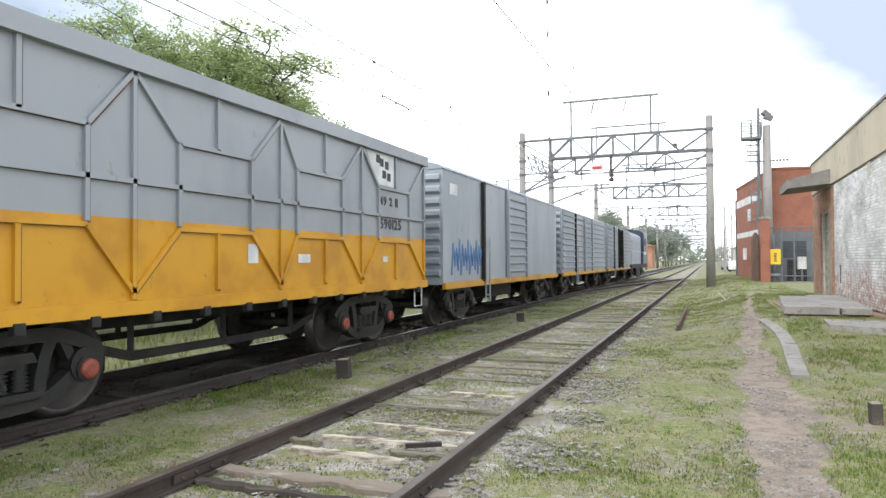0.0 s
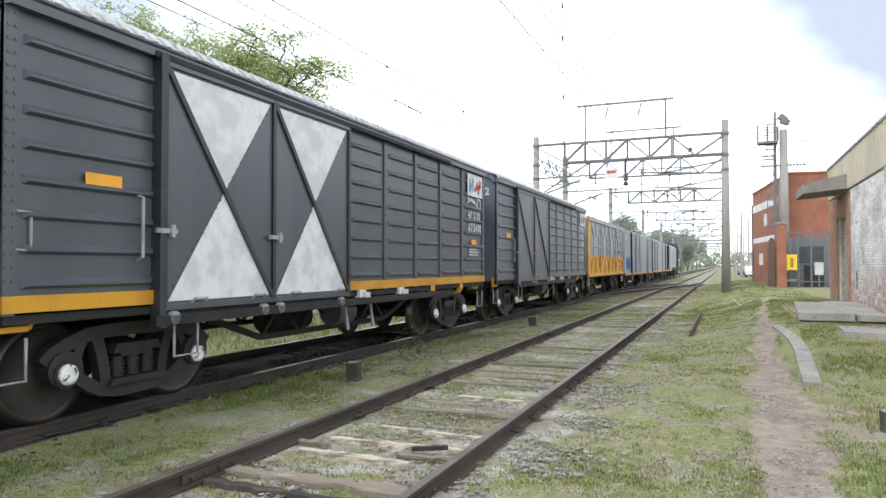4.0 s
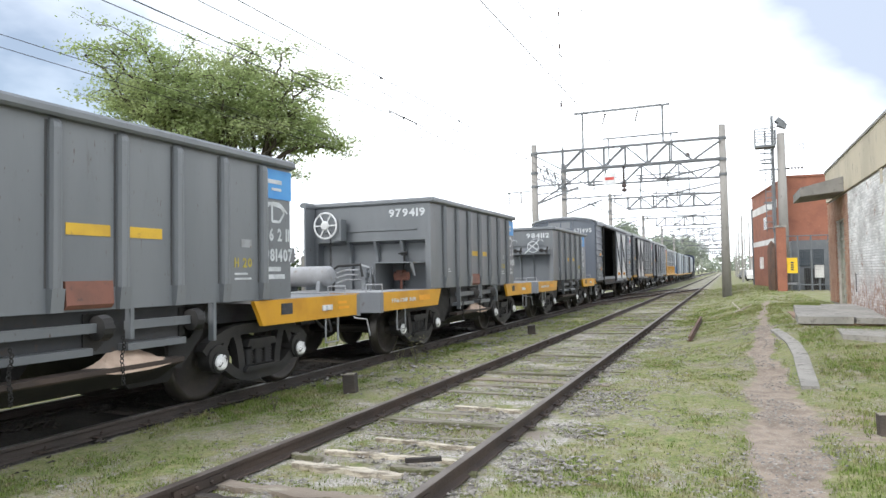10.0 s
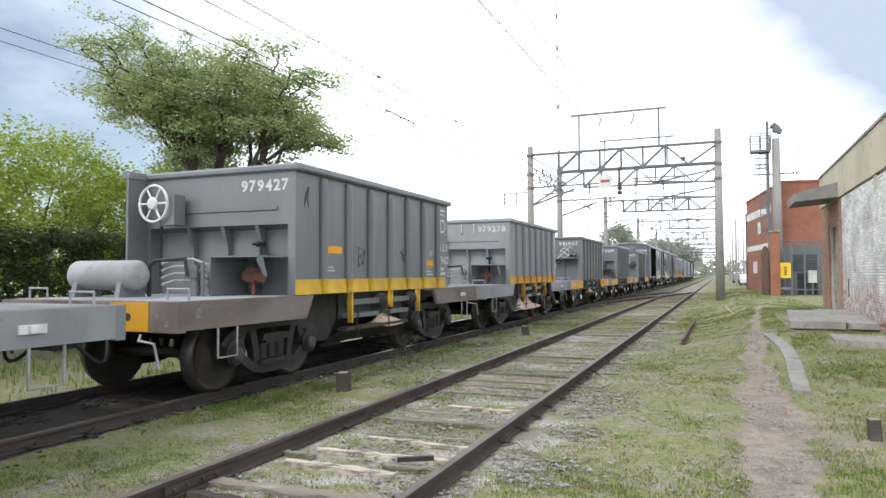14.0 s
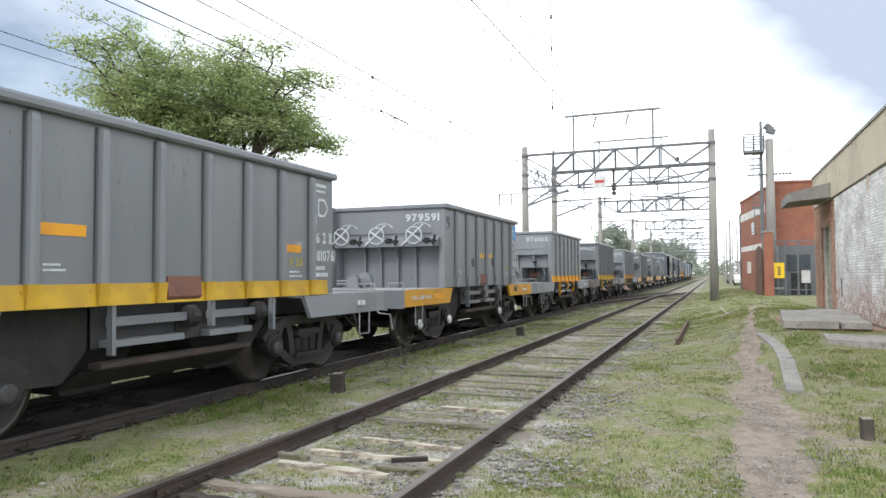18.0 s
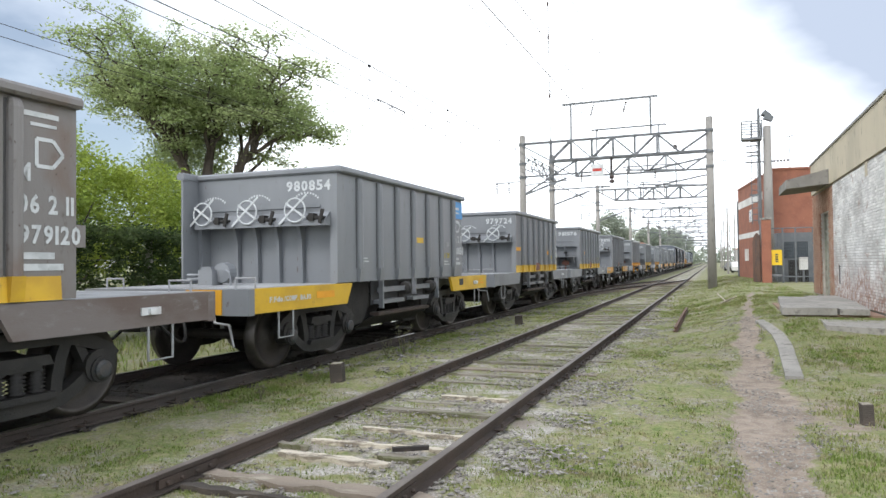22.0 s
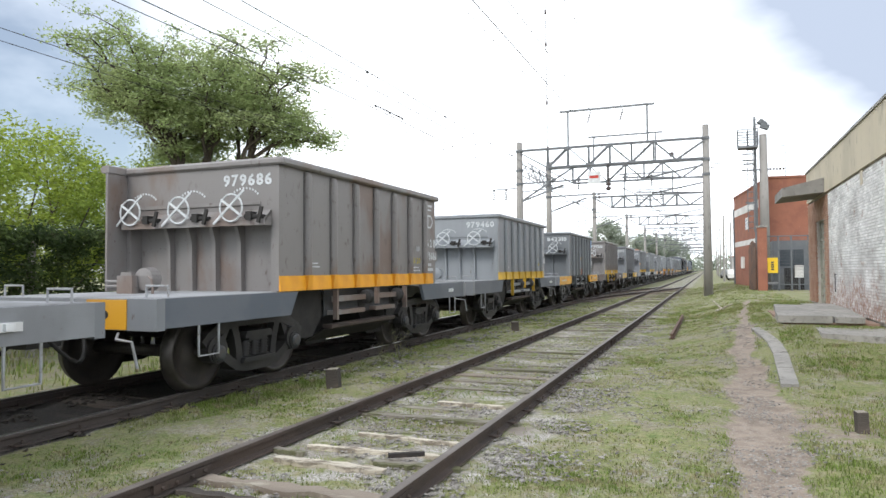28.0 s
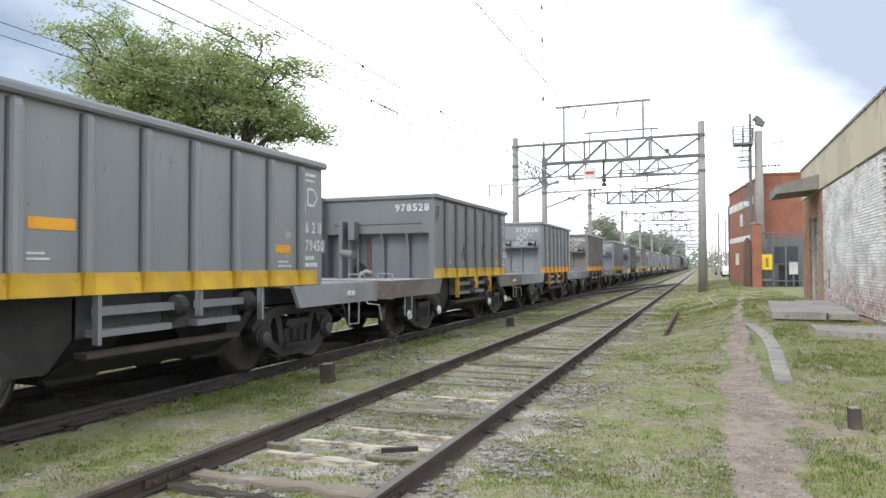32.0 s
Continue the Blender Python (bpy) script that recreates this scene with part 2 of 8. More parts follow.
mat("letter_black", (0.03, 0.032, 0.036), (0.06, 0.06, 0.065), None, 6, 45, 0.65, bump=0)
mat("letter_yellow", (0.42, 0.34, 0.06), (0.3, 0.26, 0.08), None, 9, 45, 0.65, bump=0)
mat("panel_blue", (0.05, 0.24, 0.55), (0.07, 0.28, 0.58), None, 2, 20, 0.45, bump=0)
mat("logo_red", (0.5, 0.05, 0.03), (0.4, 0.05, 0.04), None, 4, 20, 0.55, bump=0)
mat("deck_grey", (0.3, 0.31, 0.32), (0.22, 0.22, 0.225), (0.17, 0.13, 0.1), 1.2, 10, 0.75, bump=0.2, stain=(0.58, 0.75), vary=0.08)
mat("under_black", (0.012, 0.0115, 0.011), (0.022, 0.02, 0.018), (0.04, 0.03, 0.024), 3, 14, 0.8, bump=0.3, stain=(0.6, 0.78))
mat("bogie_black", (0.0115, 0.0115, 0.0115), (0.02, 0.0185, 0.0175), (0.034, 0.027, 0.022), 3, 16, 0.6, bump=0.25, stain=(0.6, 0.78))
mat("wheel_steel", (0.034, 0.03, 0.028), (0.048, 0.041, 0.036), (0.06, 0.047, 0.038), 3, 16, 0.65, 0.1, bump=0.15)
mat("wheel_rim", (0.075, 0.068, 0.062), (0.05, 0.045, 0.041), None, 4, 16, 0.4, 0.7, bump=0.05)
mat("cap_white", (0.72, 0.72, 0.71), (0.55, 0.55, 0.54), (0.07, 0.06, 0.06), 9, 16, 0.6, bump=0.1, stain=(0.55, 0.6))
mat("cap_red", (0.3, 0.07, 0.04), (0.2, 0.05, 0.03), (0.06, 0.05, 0.05), 14, 30, 0.6, bump=0.1)
mat("cap_dark", (0.03, 0.035, 0.038), (0.05, 0.045, 0.042), None, 14, 30, 0.6, bump=0.1)
mat("pipe_grey", (0.3, 0.31, 0.32), (0.22, 0.22, 0.22), (0.14, 0.1, 0.08), 4, 20, 0.5, bump=0.1)
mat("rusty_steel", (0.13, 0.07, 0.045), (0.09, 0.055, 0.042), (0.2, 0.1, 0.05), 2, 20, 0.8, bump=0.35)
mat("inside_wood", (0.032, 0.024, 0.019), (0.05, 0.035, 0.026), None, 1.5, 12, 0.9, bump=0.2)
mat("roof_sheet", (0.5, 0.51, 0.52), (0.4, 0.41, 0.42), (0.25, 0.2, 0.17), 2, 9, 0.6, bump=0.1)
mat("graffiti_blue", (0.1, 0.2, 0.4), (0.16, 0.26, 0.42), None, 5, 20, 0.6, bump=0)
mat("loco_blue", (0.02, 0.03, 0.06), (0.03, 0.04, 0.07), None, 2, 12, 0.4, bump=0.05)
mat("rail_side", (0.04, 0.029, 0.023), (0.058, 0.04, 0.031), (0.03, 0.024, 0.02), 1.5, 18, 0.8, bump=0.4)
mat("rail_head", (0.15, 0.128, 0.112), (0.1, 0.08, 0.068), None, 2, 20, 0.5, 0.4, bump=0.1)
mat("rail_shiny", (0.3, 0.28, 0.27), (0.24, 0.22, 0.21), None, 2, 20, 0.3, 0.8, bump=0.05)
# Main-track rails, darker than the siding's to hold the train's shade.
mat("rail_dark", (0.03, 0.025, 0.022), (0.045, 0.035, 0.03), None, 1.5, 18, 0.8, bump=0.4)
# On the main track this dark tone carries the train's shade.
mat("sleeper_dark", (0.05, 0.042, 0.035), (0.075, 0.06, 0.05), (0.11, 0.09, 0.07), 1.2, 9, 0.9, bump=0.6, stretch=(0.25, 1, 1), vary=0.25)
mat("sleeper_wood", (0.24, 0.2, 0.16), (0.15, 0.12, 0.095), (0.33, 0.3, 0.24), 1.2, 9, 0.9, bump=0.6, stretch=(0.25, 1, 1), vary=0.25)
mat("sleeper_pale", (0.54, 0.49, 0.4), (0.38, 0.335, 0.26), (0.2, 0.17, 0.13), 2.2, 12, 0.9, bump=0.8, stretch=(0.3, 1, 1), vary=0.12, stain=(0.5, 0.64))
mat("sleeper_faded", (0.25, 0.225, 0.185), (0.17, 0.15, 0.12), (0.12, 0.12, 0.06), 1.6, 7, 0.9, bump=0.8, stretch=(0.3, 1, 1), vary=0.25, stain=(0.46, 0.6))
mat("sand", (0.55, 0.42, 0.33), (0.46, 0.34, 0.26), None, 3, 20, 0.95, bump=0.4)
mat("primer_red", (0.2, 0.085, 0.06), (0.16, 0.075, 0.055), (0.1, 0.06, 0.05), 3, 14, 0.7, bump=0.1)
mat("concrete", (0.3, 0.285, 0.26), (0.235, 0.225, 0.205), (0.13, 0.12, 0.11), 1.2, 7, 0.9, bump=0.4, stain=(0.5, 0.7))
mat("concrete_canopy", (0.23, 0.22, 0.2), (0.18, 0.17, 0.155), (0.11, 0.1, 0.09), 1.0, 5, 0.9, bump=0.3, stain=(0.5, 0.7))
mat("concrete_parapet", (0.5, 0.44, 0.33), (0.42, 0.37, 0.28), (0.19, 0.18, 0.155), 0.7, 4, 0.9, bump=0.2, stain=(0.55, 0.75), stretch=(1, 1, 0.4))
mat("pole_concrete", (0.28, 0.265, 0.245), (0.22, 0.21, 0.195), (0.16, 0.15, 0.14), 0.8, 9, 0.9, bump=0.2, stretch=(1, 1, 0.3))
mat("gantry_steel", (0.18, 0.19, 0.2), (0.14, 0.148, 0.155), (0.12, 0.1, 0.085), 2, 12, 0.6, 0.2, bump=0.1)
mat("wire_black", (0.03, 0.03, 0.032), None, None, bump=0, rough=0.6)
mat("insulator", (0.06, 0.04, 0.035), None, None, bump=0, rough=0.3)
mat("brick_red", (0.3, 0.12, 0.075), (0.25, 0.1, 0.065), (0.36, 0.17, 0.11), 1.5, 12, 0.9, bump=0.4, vary=0.1)
mat("brick_wash", (0.68, 0.67, 0.65), (0.5, 0.485, 0.465), (0.33, 0.24, 0.2), 1.0, 5, 0.9, bump=0.5, stain=(0.58, 0.68), vary=0.14)
mat("mortar", (0.42, 0.39, 0.35), (0.34, 0.31, 0.28), None, 3, 20, 0.95, bump=0.4)
mat("mortar_red", (0.25, 0.17, 0.13), (0.3, 0.2, 0.15), None, 3, 20, 0.95, bump=0.4)
mat("white_wall", (0.66, 0.65, 0.62), (0.55, 0.53, 0.5), None, 1, 9, 0.85, bump=0.1)
mat("door_green", (0.3, 0.3, 0.25), (0.2, 0.19, 0.15), (0.12, 0.08, 0.06), 2.5, 7, 0.8, bump=0.2, stain=(0.52, 0.66))
mat("sign_yellow", (0.75, 0.5, 0.02), (0.7, 0.45, 0.02), None, 3, 20, 0.5, bump=0)
mat("kiosk_grey", (0.11, 0.12, 0.13), (0.14, 0.148, 0.155), None, 2, 12, 0.6, bump=0.1)
mat("kiosk_pane", (0.06, 0.07, 0.08), (0.045, 0.055, 0.065), None, 2, 12, 0.2, bump=0)
mat("bark", (0.07, 0.055, 0.043), (0.11, 0.09, 0.07), None, 3, 20, 0.95, bump=0.8, stretch=(1, 1, 0.3))
mat("leaf_tree", (0.3, 0.375, 0.15), (0.37, 0.43, 0.2), None, 0.5, 9, 0.6, bump=0, island=0.3)
mat("leaf_bush", (0.31, 0.38, 0.06), (0.22, 0.3, 0.05), None, 0.9, 9, 0.6, bump=0, island=0.3)
mat("leaf_hedge", (0.05, 0.08, 0.025), (0.075, 0.11, 0.03), (0.1, 0.11, 0.05), 0.8, 4, 0.7, bump=0, island=0.4)
# Distance haze is mixed into this leaf colour: paler and greyer green.
mat("leaf_far", (0.3, 0.34, 0.27), (0.36, 0.39, 0.31), None, 0.2, 9, 0.8, bump=0, island=0.2)
mat("blade_green", (0.165, 0.23, 0.048), (0.235, 0.26, 0.085), (0.32, 0.27, 0.16), 0.7, 5, 0.7, bump=0, stain=(0.47, 0.64), island=0.45)
mat("weed_dry", (0.2, 0.19, 0.12), (0.14, 0.15, 0.08), None, 4, 9, 0.8, bump=0, island=0.3)
mat("stone_pale", (0.25, 0.235, 0.215), (0.165, 0.15, 0.135), (0.36, 0.345, 0.32), 9, 30, 0.9, bump=0.3, island=0.4)
# As ballast under the train, its shade is put into this colour.
mat("cinder", (0.03, 0.026, 0.023), (0.052, 0.041, 0.034), None, 9, 30, 0.9, bump=0.3, island=0.35)
mat("far_wall", (0.5, 0.49, 0.46), (0.4, 0.39, 0.37), None, 0.4, 4, 0.9, bump=0)
mat("far_brick", (0.34, 0.17, 0.11), (0.42, 0.24, 0.16), None, 0.4, 4, 0.9, bump=0)



def leafy(key, share=0.5):
    """Lets part of the light through the leaves."""
    t = M[key].node_tree
    p = t.nodes["Principled BSDF"]
    tr = t.nodes.new("ShaderNodeBsdfTranslucent")
    mx = t.nodes.new("ShaderNodeMixShader")
    mx.inputs["Fac"].default_value = share
    t.links.new(p.inputs["Base Color"].links[0].from_socket, tr.inputs["Color"])
    t.links.new(p.outputs["BSDF"], mx.inputs[1])
    t.links.new(tr.outputs["BSDF"], mx.inputs[2])
    t.links.new(mx.outputs["Shader"], t.nodes["Material Output"].inputs["Surface"])


for key in ("leaf_tree", "leaf_bush", "leaf_hedge", "leaf_far", "blade_green", "weed_dry"):
    leafy(key)

glass = Mat("lamp_glass", (0.5, 0.52, 0.54), rough=0.15, bump=0)
M["lamp_glass"] = glass.mat

# ---- mesh helpers ----
MESHES = {}


def box(bm, x0, x1, y0, y1, z0, z1):
    v = [bm.verts.new(p) for p in ((x0, y0, z0), (x1, y0, z0), (x1, y1, z0), (x0, y1, z0), (x0, y0, z1), (x1, y0, z1), (x1, y1, z1), (x0, y1, z1))]
    for f in ((3, 2, 1, 0), (4, 5, 6, 7), (0, 1, 5, 4), (1, 2, 6, 5), (2, 3, 7, 6), (3, 0, 4, 7)):
        bm.faces.new([v[i] for i in f])


def rod(bm, p0, p1, r, n=8, r1=None, caps=True):
    p0, p1 = Vector(p0), Vector(p1)
    d = (p1 - p0).normalized()
    u = d.orthogonal().normalized()
    w = d.cross(u)
    rings = []
    for p, rr in ((p0, r), (p1, r if r1 is None else r1)):
        rings.append([bm.verts.new(p + (u * math.cos(TAU * i / n) + w * math.sin(TAU * i / n)) * rr) for i in range(n)])
    for i in range(n):
        bm.faces.new((rings[0][i], rings[0][(i + 1) % n], rings[1][(i + 1) % n], rings[1][i]))
    if caps:
        bm.faces.new(rings[0][::-1])
        bm.faces.new(rings[1])


def pipe(bm, pts, r, n=6):
    """A round tube through the points, in one piece."""
    pts = [Vector(p) for p in pts]
    u = None
    rows = []
    for i, p in enumerate(pts):
        d = (pts[min(i + 1, len(pts) - 1)] - pts[max(i - 1, 0)]).normalized()
        if u is None:
            u = d.orthogonal().normalized()
        u = (u - d * u.dot(d)).normalized()
        w = d.cross(u)
        rows.append([bm.verts.new(p + (u * math.cos(TAU * k / n) + w * math.sin(TAU * k / n)) * r) for k in range(n)])
    for r0, r1 in zip(rows, rows[1:]):
        for k in range(n):
            bm.faces.new((r0[k], r0[(k + 1) % n], r1[(k + 1) % n], r1[k]))
    bm.faces.new(rows[0][::-1])
    bm.faces.new(rows[-1])


def bar(bm, p0, p1, w, h, up=(0, 0, 1)):
    """A rectangular bar from p0 to p1."""
    p0, p1 = Vector(p0), Vector(p1)
    d = (p1 - p0).normalized()
    s = d.cross(Vector(up))
    s = s.normalized() if s.length > 1e-4 else d.orthogonal().normalized()
    t = s.cross(d)
    v = [bm.verts.new(p + s * a * w / 2 + t * b * h / 2) for p in (p0, p1) for a, b in ((-1, -1), (1, -1), (1, 1), (-1, 1))]
    for f in ((0, 1, 2, 3), (7, 6, 5, 4), (4, 5, 1, 0), (5, 6, 2, 1), (6, 7, 3, 2), (7, 4, 0, 3)):
        bm.faces.new([v[i] for i in f])


def prism(bm, pts, axis, a, b):
    """A flat outline, swept from a to b along the axis. pts: the two other coordinates in the order x, y, z."""
    def at(p, s):
        return {"x": (s, p[0], p[1]), "y": (p[0], s, p[1]), "z": (p[0], p[1], s)}[axis]
    lo = [bm.verts.new(at(p, a)) for p in pts]
    hi = [bm.verts.new(at(p, b)) for p in pts]
    n = len(pts)
    bm.faces.new(lo)
    bm.faces.new(hi[::-1])
    for i in range(n):
        bm.faces.new((lo[i], hi[i], hi[(i + 1) % n], lo[(i + 1) % n]))


def ring(bm, c, axis, r, thick, n=20, m=6):
    """A torus round c."""
    ax = Vector(axis).normalized()
    u = ax.orthogonal().normalized()
    w = ax.cross(u)
    rows = []
    for i in range(n):
        d = u * math.cos(TAU * i / n) + w * math.sin(TAU * i / n)
        rows.append([bm.verts.new(Vector(c) + d * (r + thick * math.cos(TAU * j / m)) + ax * thick * math.sin(TAU * j / m)) for j in range(m)])
    for i in range(n):
        for j in range(m):
            bm.faces.new((rows[i][j], rows[(i + 1) % n][j], rows[(i + 1) % n][(j + 1) % m], rows[i][(j + 1) % m]))


def lathe(bm, prof, axis="x", n=28, c=(0, 0, 0)):
    """A profile of (along, radius) turned round an axis."""
    rows = []
    for a, r in prof:
        row = []
        for i in range(n):
            s, t = r * math.cos(TAU * i / n), r * math.sin(TAU * i / n)
            p = {"x": (a, s, t), "y": (s, a, t), "z": (s, t, a)}[axis]
            row.append(bm.verts.new((p[0] + c[0], p[1] + c[1], p[2] + c[2])))
        rows.append(row)
    for r0, r1 in zip(rows, rows[1:]):
        for i in range(n):
            bm.faces.new((r0[i], r0[(i + 1) % n], r1[(i + 1) % n], r1[i]))
    bm.faces.new(rows[0][::-1])
    bm.faces.new(rows[-1])


def finish(bm, name, bev=0.0, smooth=False):
    if bev:
        bmesh.ops.bevel(bm, geom=[e for e in bm.edges if len(e.link_faces) == 2 and e.calc_face_angle(0) > 0.6], offset=bev, segments=1, affect="EDGES", clamp_overlap=True)
    bmesh.ops.recalc_face_normals(bm, faces=bm.faces)
    me = bpy.data.meshes.new(name)
    bm.to_mesh(me)
    bm.free()
    if smooth:
        me.polygons.foreach_set("use_smooth", [True] * len(me.polygons))
    return me


def part(name, make, material, parent=None, label="", key=None, bev=0.0, smooth=False, m=None):
    """One mesh object. make: a function that fills a bmesh, or a mesh; key: meshes of one key are shared."""
    if key is not None and key in MESHES:
        me = MESHES[key]
    else:
        if isinstance(make, bpy.types.Mesh):
            me = make
        else:
            bm = bmesh.new()
            make(bm)
            me = finish(bm, name, bev, smooth)
        if key is not None:
            MESHES[key] = me
    material = M[material]
    if not me.materials:
        me.materials.append(material)
    ob = new(name, me)
    if me.materials[0] != material:
        ob.material_slots[0].link = "OBJECT"
        ob.material_slots[0].material = material
    if m is not None:
        ob.matrix_basis = m
    if parent is not None:
        ob.parent = parent
    if label:
        tagged(ob, label)
    return ob


def thing(name, label, category, group="", m=None, kind=""):
    ob = new(name)
    ob.empty_display_size = 0.2
    if m is not None:
        ob.matrix_basis = m
    return tagged(ob, label, category, group, kind)


def letters(text, width, height):
    """A flat mesh of the words, in the x-z plane, facing -y, width by height, with its lower left corner at the origin."""
    key = ("letters", text, width, height)
    if key in MESHES:
        return MESHES[key]
    cu = bpy.data.curves.new("letters", "FONT")
    cu.body, cu.size, cu.extrude, cu.resolution_u, cu.offset = text, 1.0, 0.002, 2, 0.03
    ob = new("letters", cu)
    bpy.context.view_layer.update()
    me = bpy.data.meshes.new_from_object(ob.evaluated_get(bpy.context.evaluated_depsgraph_get()))
    xs, ys = [v.co.x for v in me.vertices], [v.co.y for v in me.vertices]
    me.transform(Matrix.Diagonal((width / (max(xs) - min(xs)), height / (max(ys) - min(ys)), 1, 1)) @ Matrix.Translation((-min(xs), -min(ys), 0)))
    me.transform(Matrix.Rotation(math.pi / 2, 4, "X"))
    bpy.data.objects.remove(ob)
    MESHES[key] = me
    me.materials.clear()
    return me


SIDE = Matrix.Rotation(math.pi / 2, 4, "Z")


THIN = {"1": 0.34, "I": 0.3, ".": 0.25, "/": 0.55, " ": 0.55, "-": 0.6}
LOW = {".": 0.18, "o": 0.7, "-": 0.15}


def write(parent, text, width, height, x, y, z, material="letter_white", end=False, name="character"):
    """Stencilled characters on the side that faces +x (reading along +y), or on the end that faces -y (reading along +x)."""
    unit = width / sum(THIN.get(c, 1.0) + 0.22 for c in text)
    at = 0.0
    for c in text:
        w = THIN.get(c, 1.0) * unit
        if c != " ":
            at_y = (0, 0) if end else (0, at)
            m = Matrix.Translation((x + (at if end else 0), y + at_y[1], z)) @ (Matrix() if end else SIDE)
            part(name, letters(c, round(w, 3), round(height * LOW.get(c, 1.0), 3)), material, parent, m=m)
        at += w + 0.22 * unit


def patch(parent, name, material, x, y0, y1, z0, z1, label=""):
    """A flat painted patch on the side that faces +x."""
    return part(name, lambda bm: box(bm, x - 0.002, x + 0.003, y0, y1, z0, z1), material, parent, label)


def stack_bars(parent, x, y, z, w, n, h=0.035, gap=0.07, material="letter_white", name="print_line"):
    for i in range(n):
        ww = w * (0.7 + 0.3 * ((i * 37) % 10) / 10)
        part(name, lambda bm: box(bm, x - 0.001, x + 0.003, y, y + ww, z - i * gap, z - i * gap + h), material, parent)


# ---- the train ----
SPEED = 6.68
TRAIN_X = -6.75
WHEEL_R, RAIL_Z = 0.48, 0.13
AXLE_Z = RAIL_Z + WHEEL_R
WAGONS, WHEELS = [], []


def thick(bm, pts, w, x0, x1):
    """A curved member of even width w through (y, z) points, from x0 to x1."""
    up, low = [], []
    for i, (y, z) in enumerate(pts):
        a, b = pts[max(i - 1, 0)], pts[min(i + 1, len(pts) - 1)]
        d = Vector((b[0] - a[0], b[1] - a[1])).normalized()
        up.append((y - d.y * w / 2, z + d.x * w / 2))
        low.append((y + d.y * w / 2, z - d.x * w / 2))
    for i in range(len(pts) - 1):
        prism(bm, [low[i], low[i + 1], up[i + 1], up[i]], "x", x0, x1)


def make_sideframe(bm):
    """A cast frame: arched top chord, sagging lower arms, two pillars round the springs and rounded axle boxes."""
    top = [(-1.02, 0.72), (-0.94, 0.8), (-0.78, 0.88), (-0.58, 0.945), (-0.34, 0.97), (0.34, 0.97), (0.58, 0.945), (0.78, 0.88), (0.94, 0.8), (1.02, 0.72)]
    thick(bm, top, 0.13, 1.075, 1.205)
    for s in (-1, 1):
        thick(bm, [(s * y, z) for y, z in ((0.8, 0.62), (0.68, 0.56), (0.55, 0.47), (0.42, 0.4), (0.25, 0.37), (0.0, 0.365))], 0.12, 1.07, 1.21)
        thick(bm, [(s * y, z) for y, z in ((0.35, 0.4), (0.37, 0.6), (0.41, 0.78), (0.47, 0.93))], 0.12, 1.085, 1.195)
        thick(bm, [(s * y, z) for y, z in ((0.72, 0.62), (0.68, 0.74), (0.6, 0.9))], 0.09, 1.09, 1.19)
        prism(bm, [(s * 0.82 + 0.18 * math.cos(TAU * i / 14), 0.65 + 0.17 * math.sin(TAU * i / 14)) for i in range(14)], "x", 1.06, 1.235)
        prism(bm, [(s * 0.82 + 0.13 * math.cos(TAU * i / 12), AXLE_Z + 0.13 * math.sin(TAU * i / 12)) for i in range(12)], "x", 1.06, 1.255)
    prism(bm, [(-0.36, 0.43), (0.36, 0.43), (0.32, 0.49), (-0.32, 0.49)], "x", 1.02, 1.26)
    prism(bm, [(-0.3, 0.74), (0.3, 0.74), (0.26, 0.83), (-0.26, 0.83)], "x", 1.04, 1.24)


def make_springs(bm):
    for y in (-0.19, 0.0, 0.19):
        prof = []
        for i in range(13):
            prof.append((0.49 + i * 0.018, 0.088 if i % 2 else 0.05))
        lathe(bm, prof, "z", 10, (1.14, y, 0))


def make_bolster(bm):
    prism(bm, [(-1.22, 0.7), (1.22, 0.7), (1.22, 0.8), (0.9, 0.84), (0.4, 0.98), (-0.4, 0.98), (-0.9, 0.84), (-1.22, 0.8)], "y", -0.2, 0.2)
    rod(bm, (-0.2, 0, 0.9), (-0.2, 0, 1.06), 0.25, 14)
    box(bm, -1.0, 1.0, -0.62, -0.5, 0.5, 0.6)
    box(bm, -1.0, 1.0, 0.5, 0.62, 0.5, 0.6)


def make_wheelset(bm):
    rod(bm, (-1.2, 0, 0), (1.2, 0, 0), 0.075, 12)
    for s in (-1, 1):
        prof = [(0.78, 0.08), (0.8, 0.16), (0.835, 0.17), (0.845, 0.38), (0.8, 0.41), (0.795, 0.51), (0.82, 0.515), (0.84, 0.485),
                (0.93, 0.475), (0.935, 0.41), (0.89, 0.395), (0.88, 0.17), (0.92, 0.15), (0.92, 0.08)]
        lathe(bm, [(s * a, r) for a, r in prof], "x", 32)


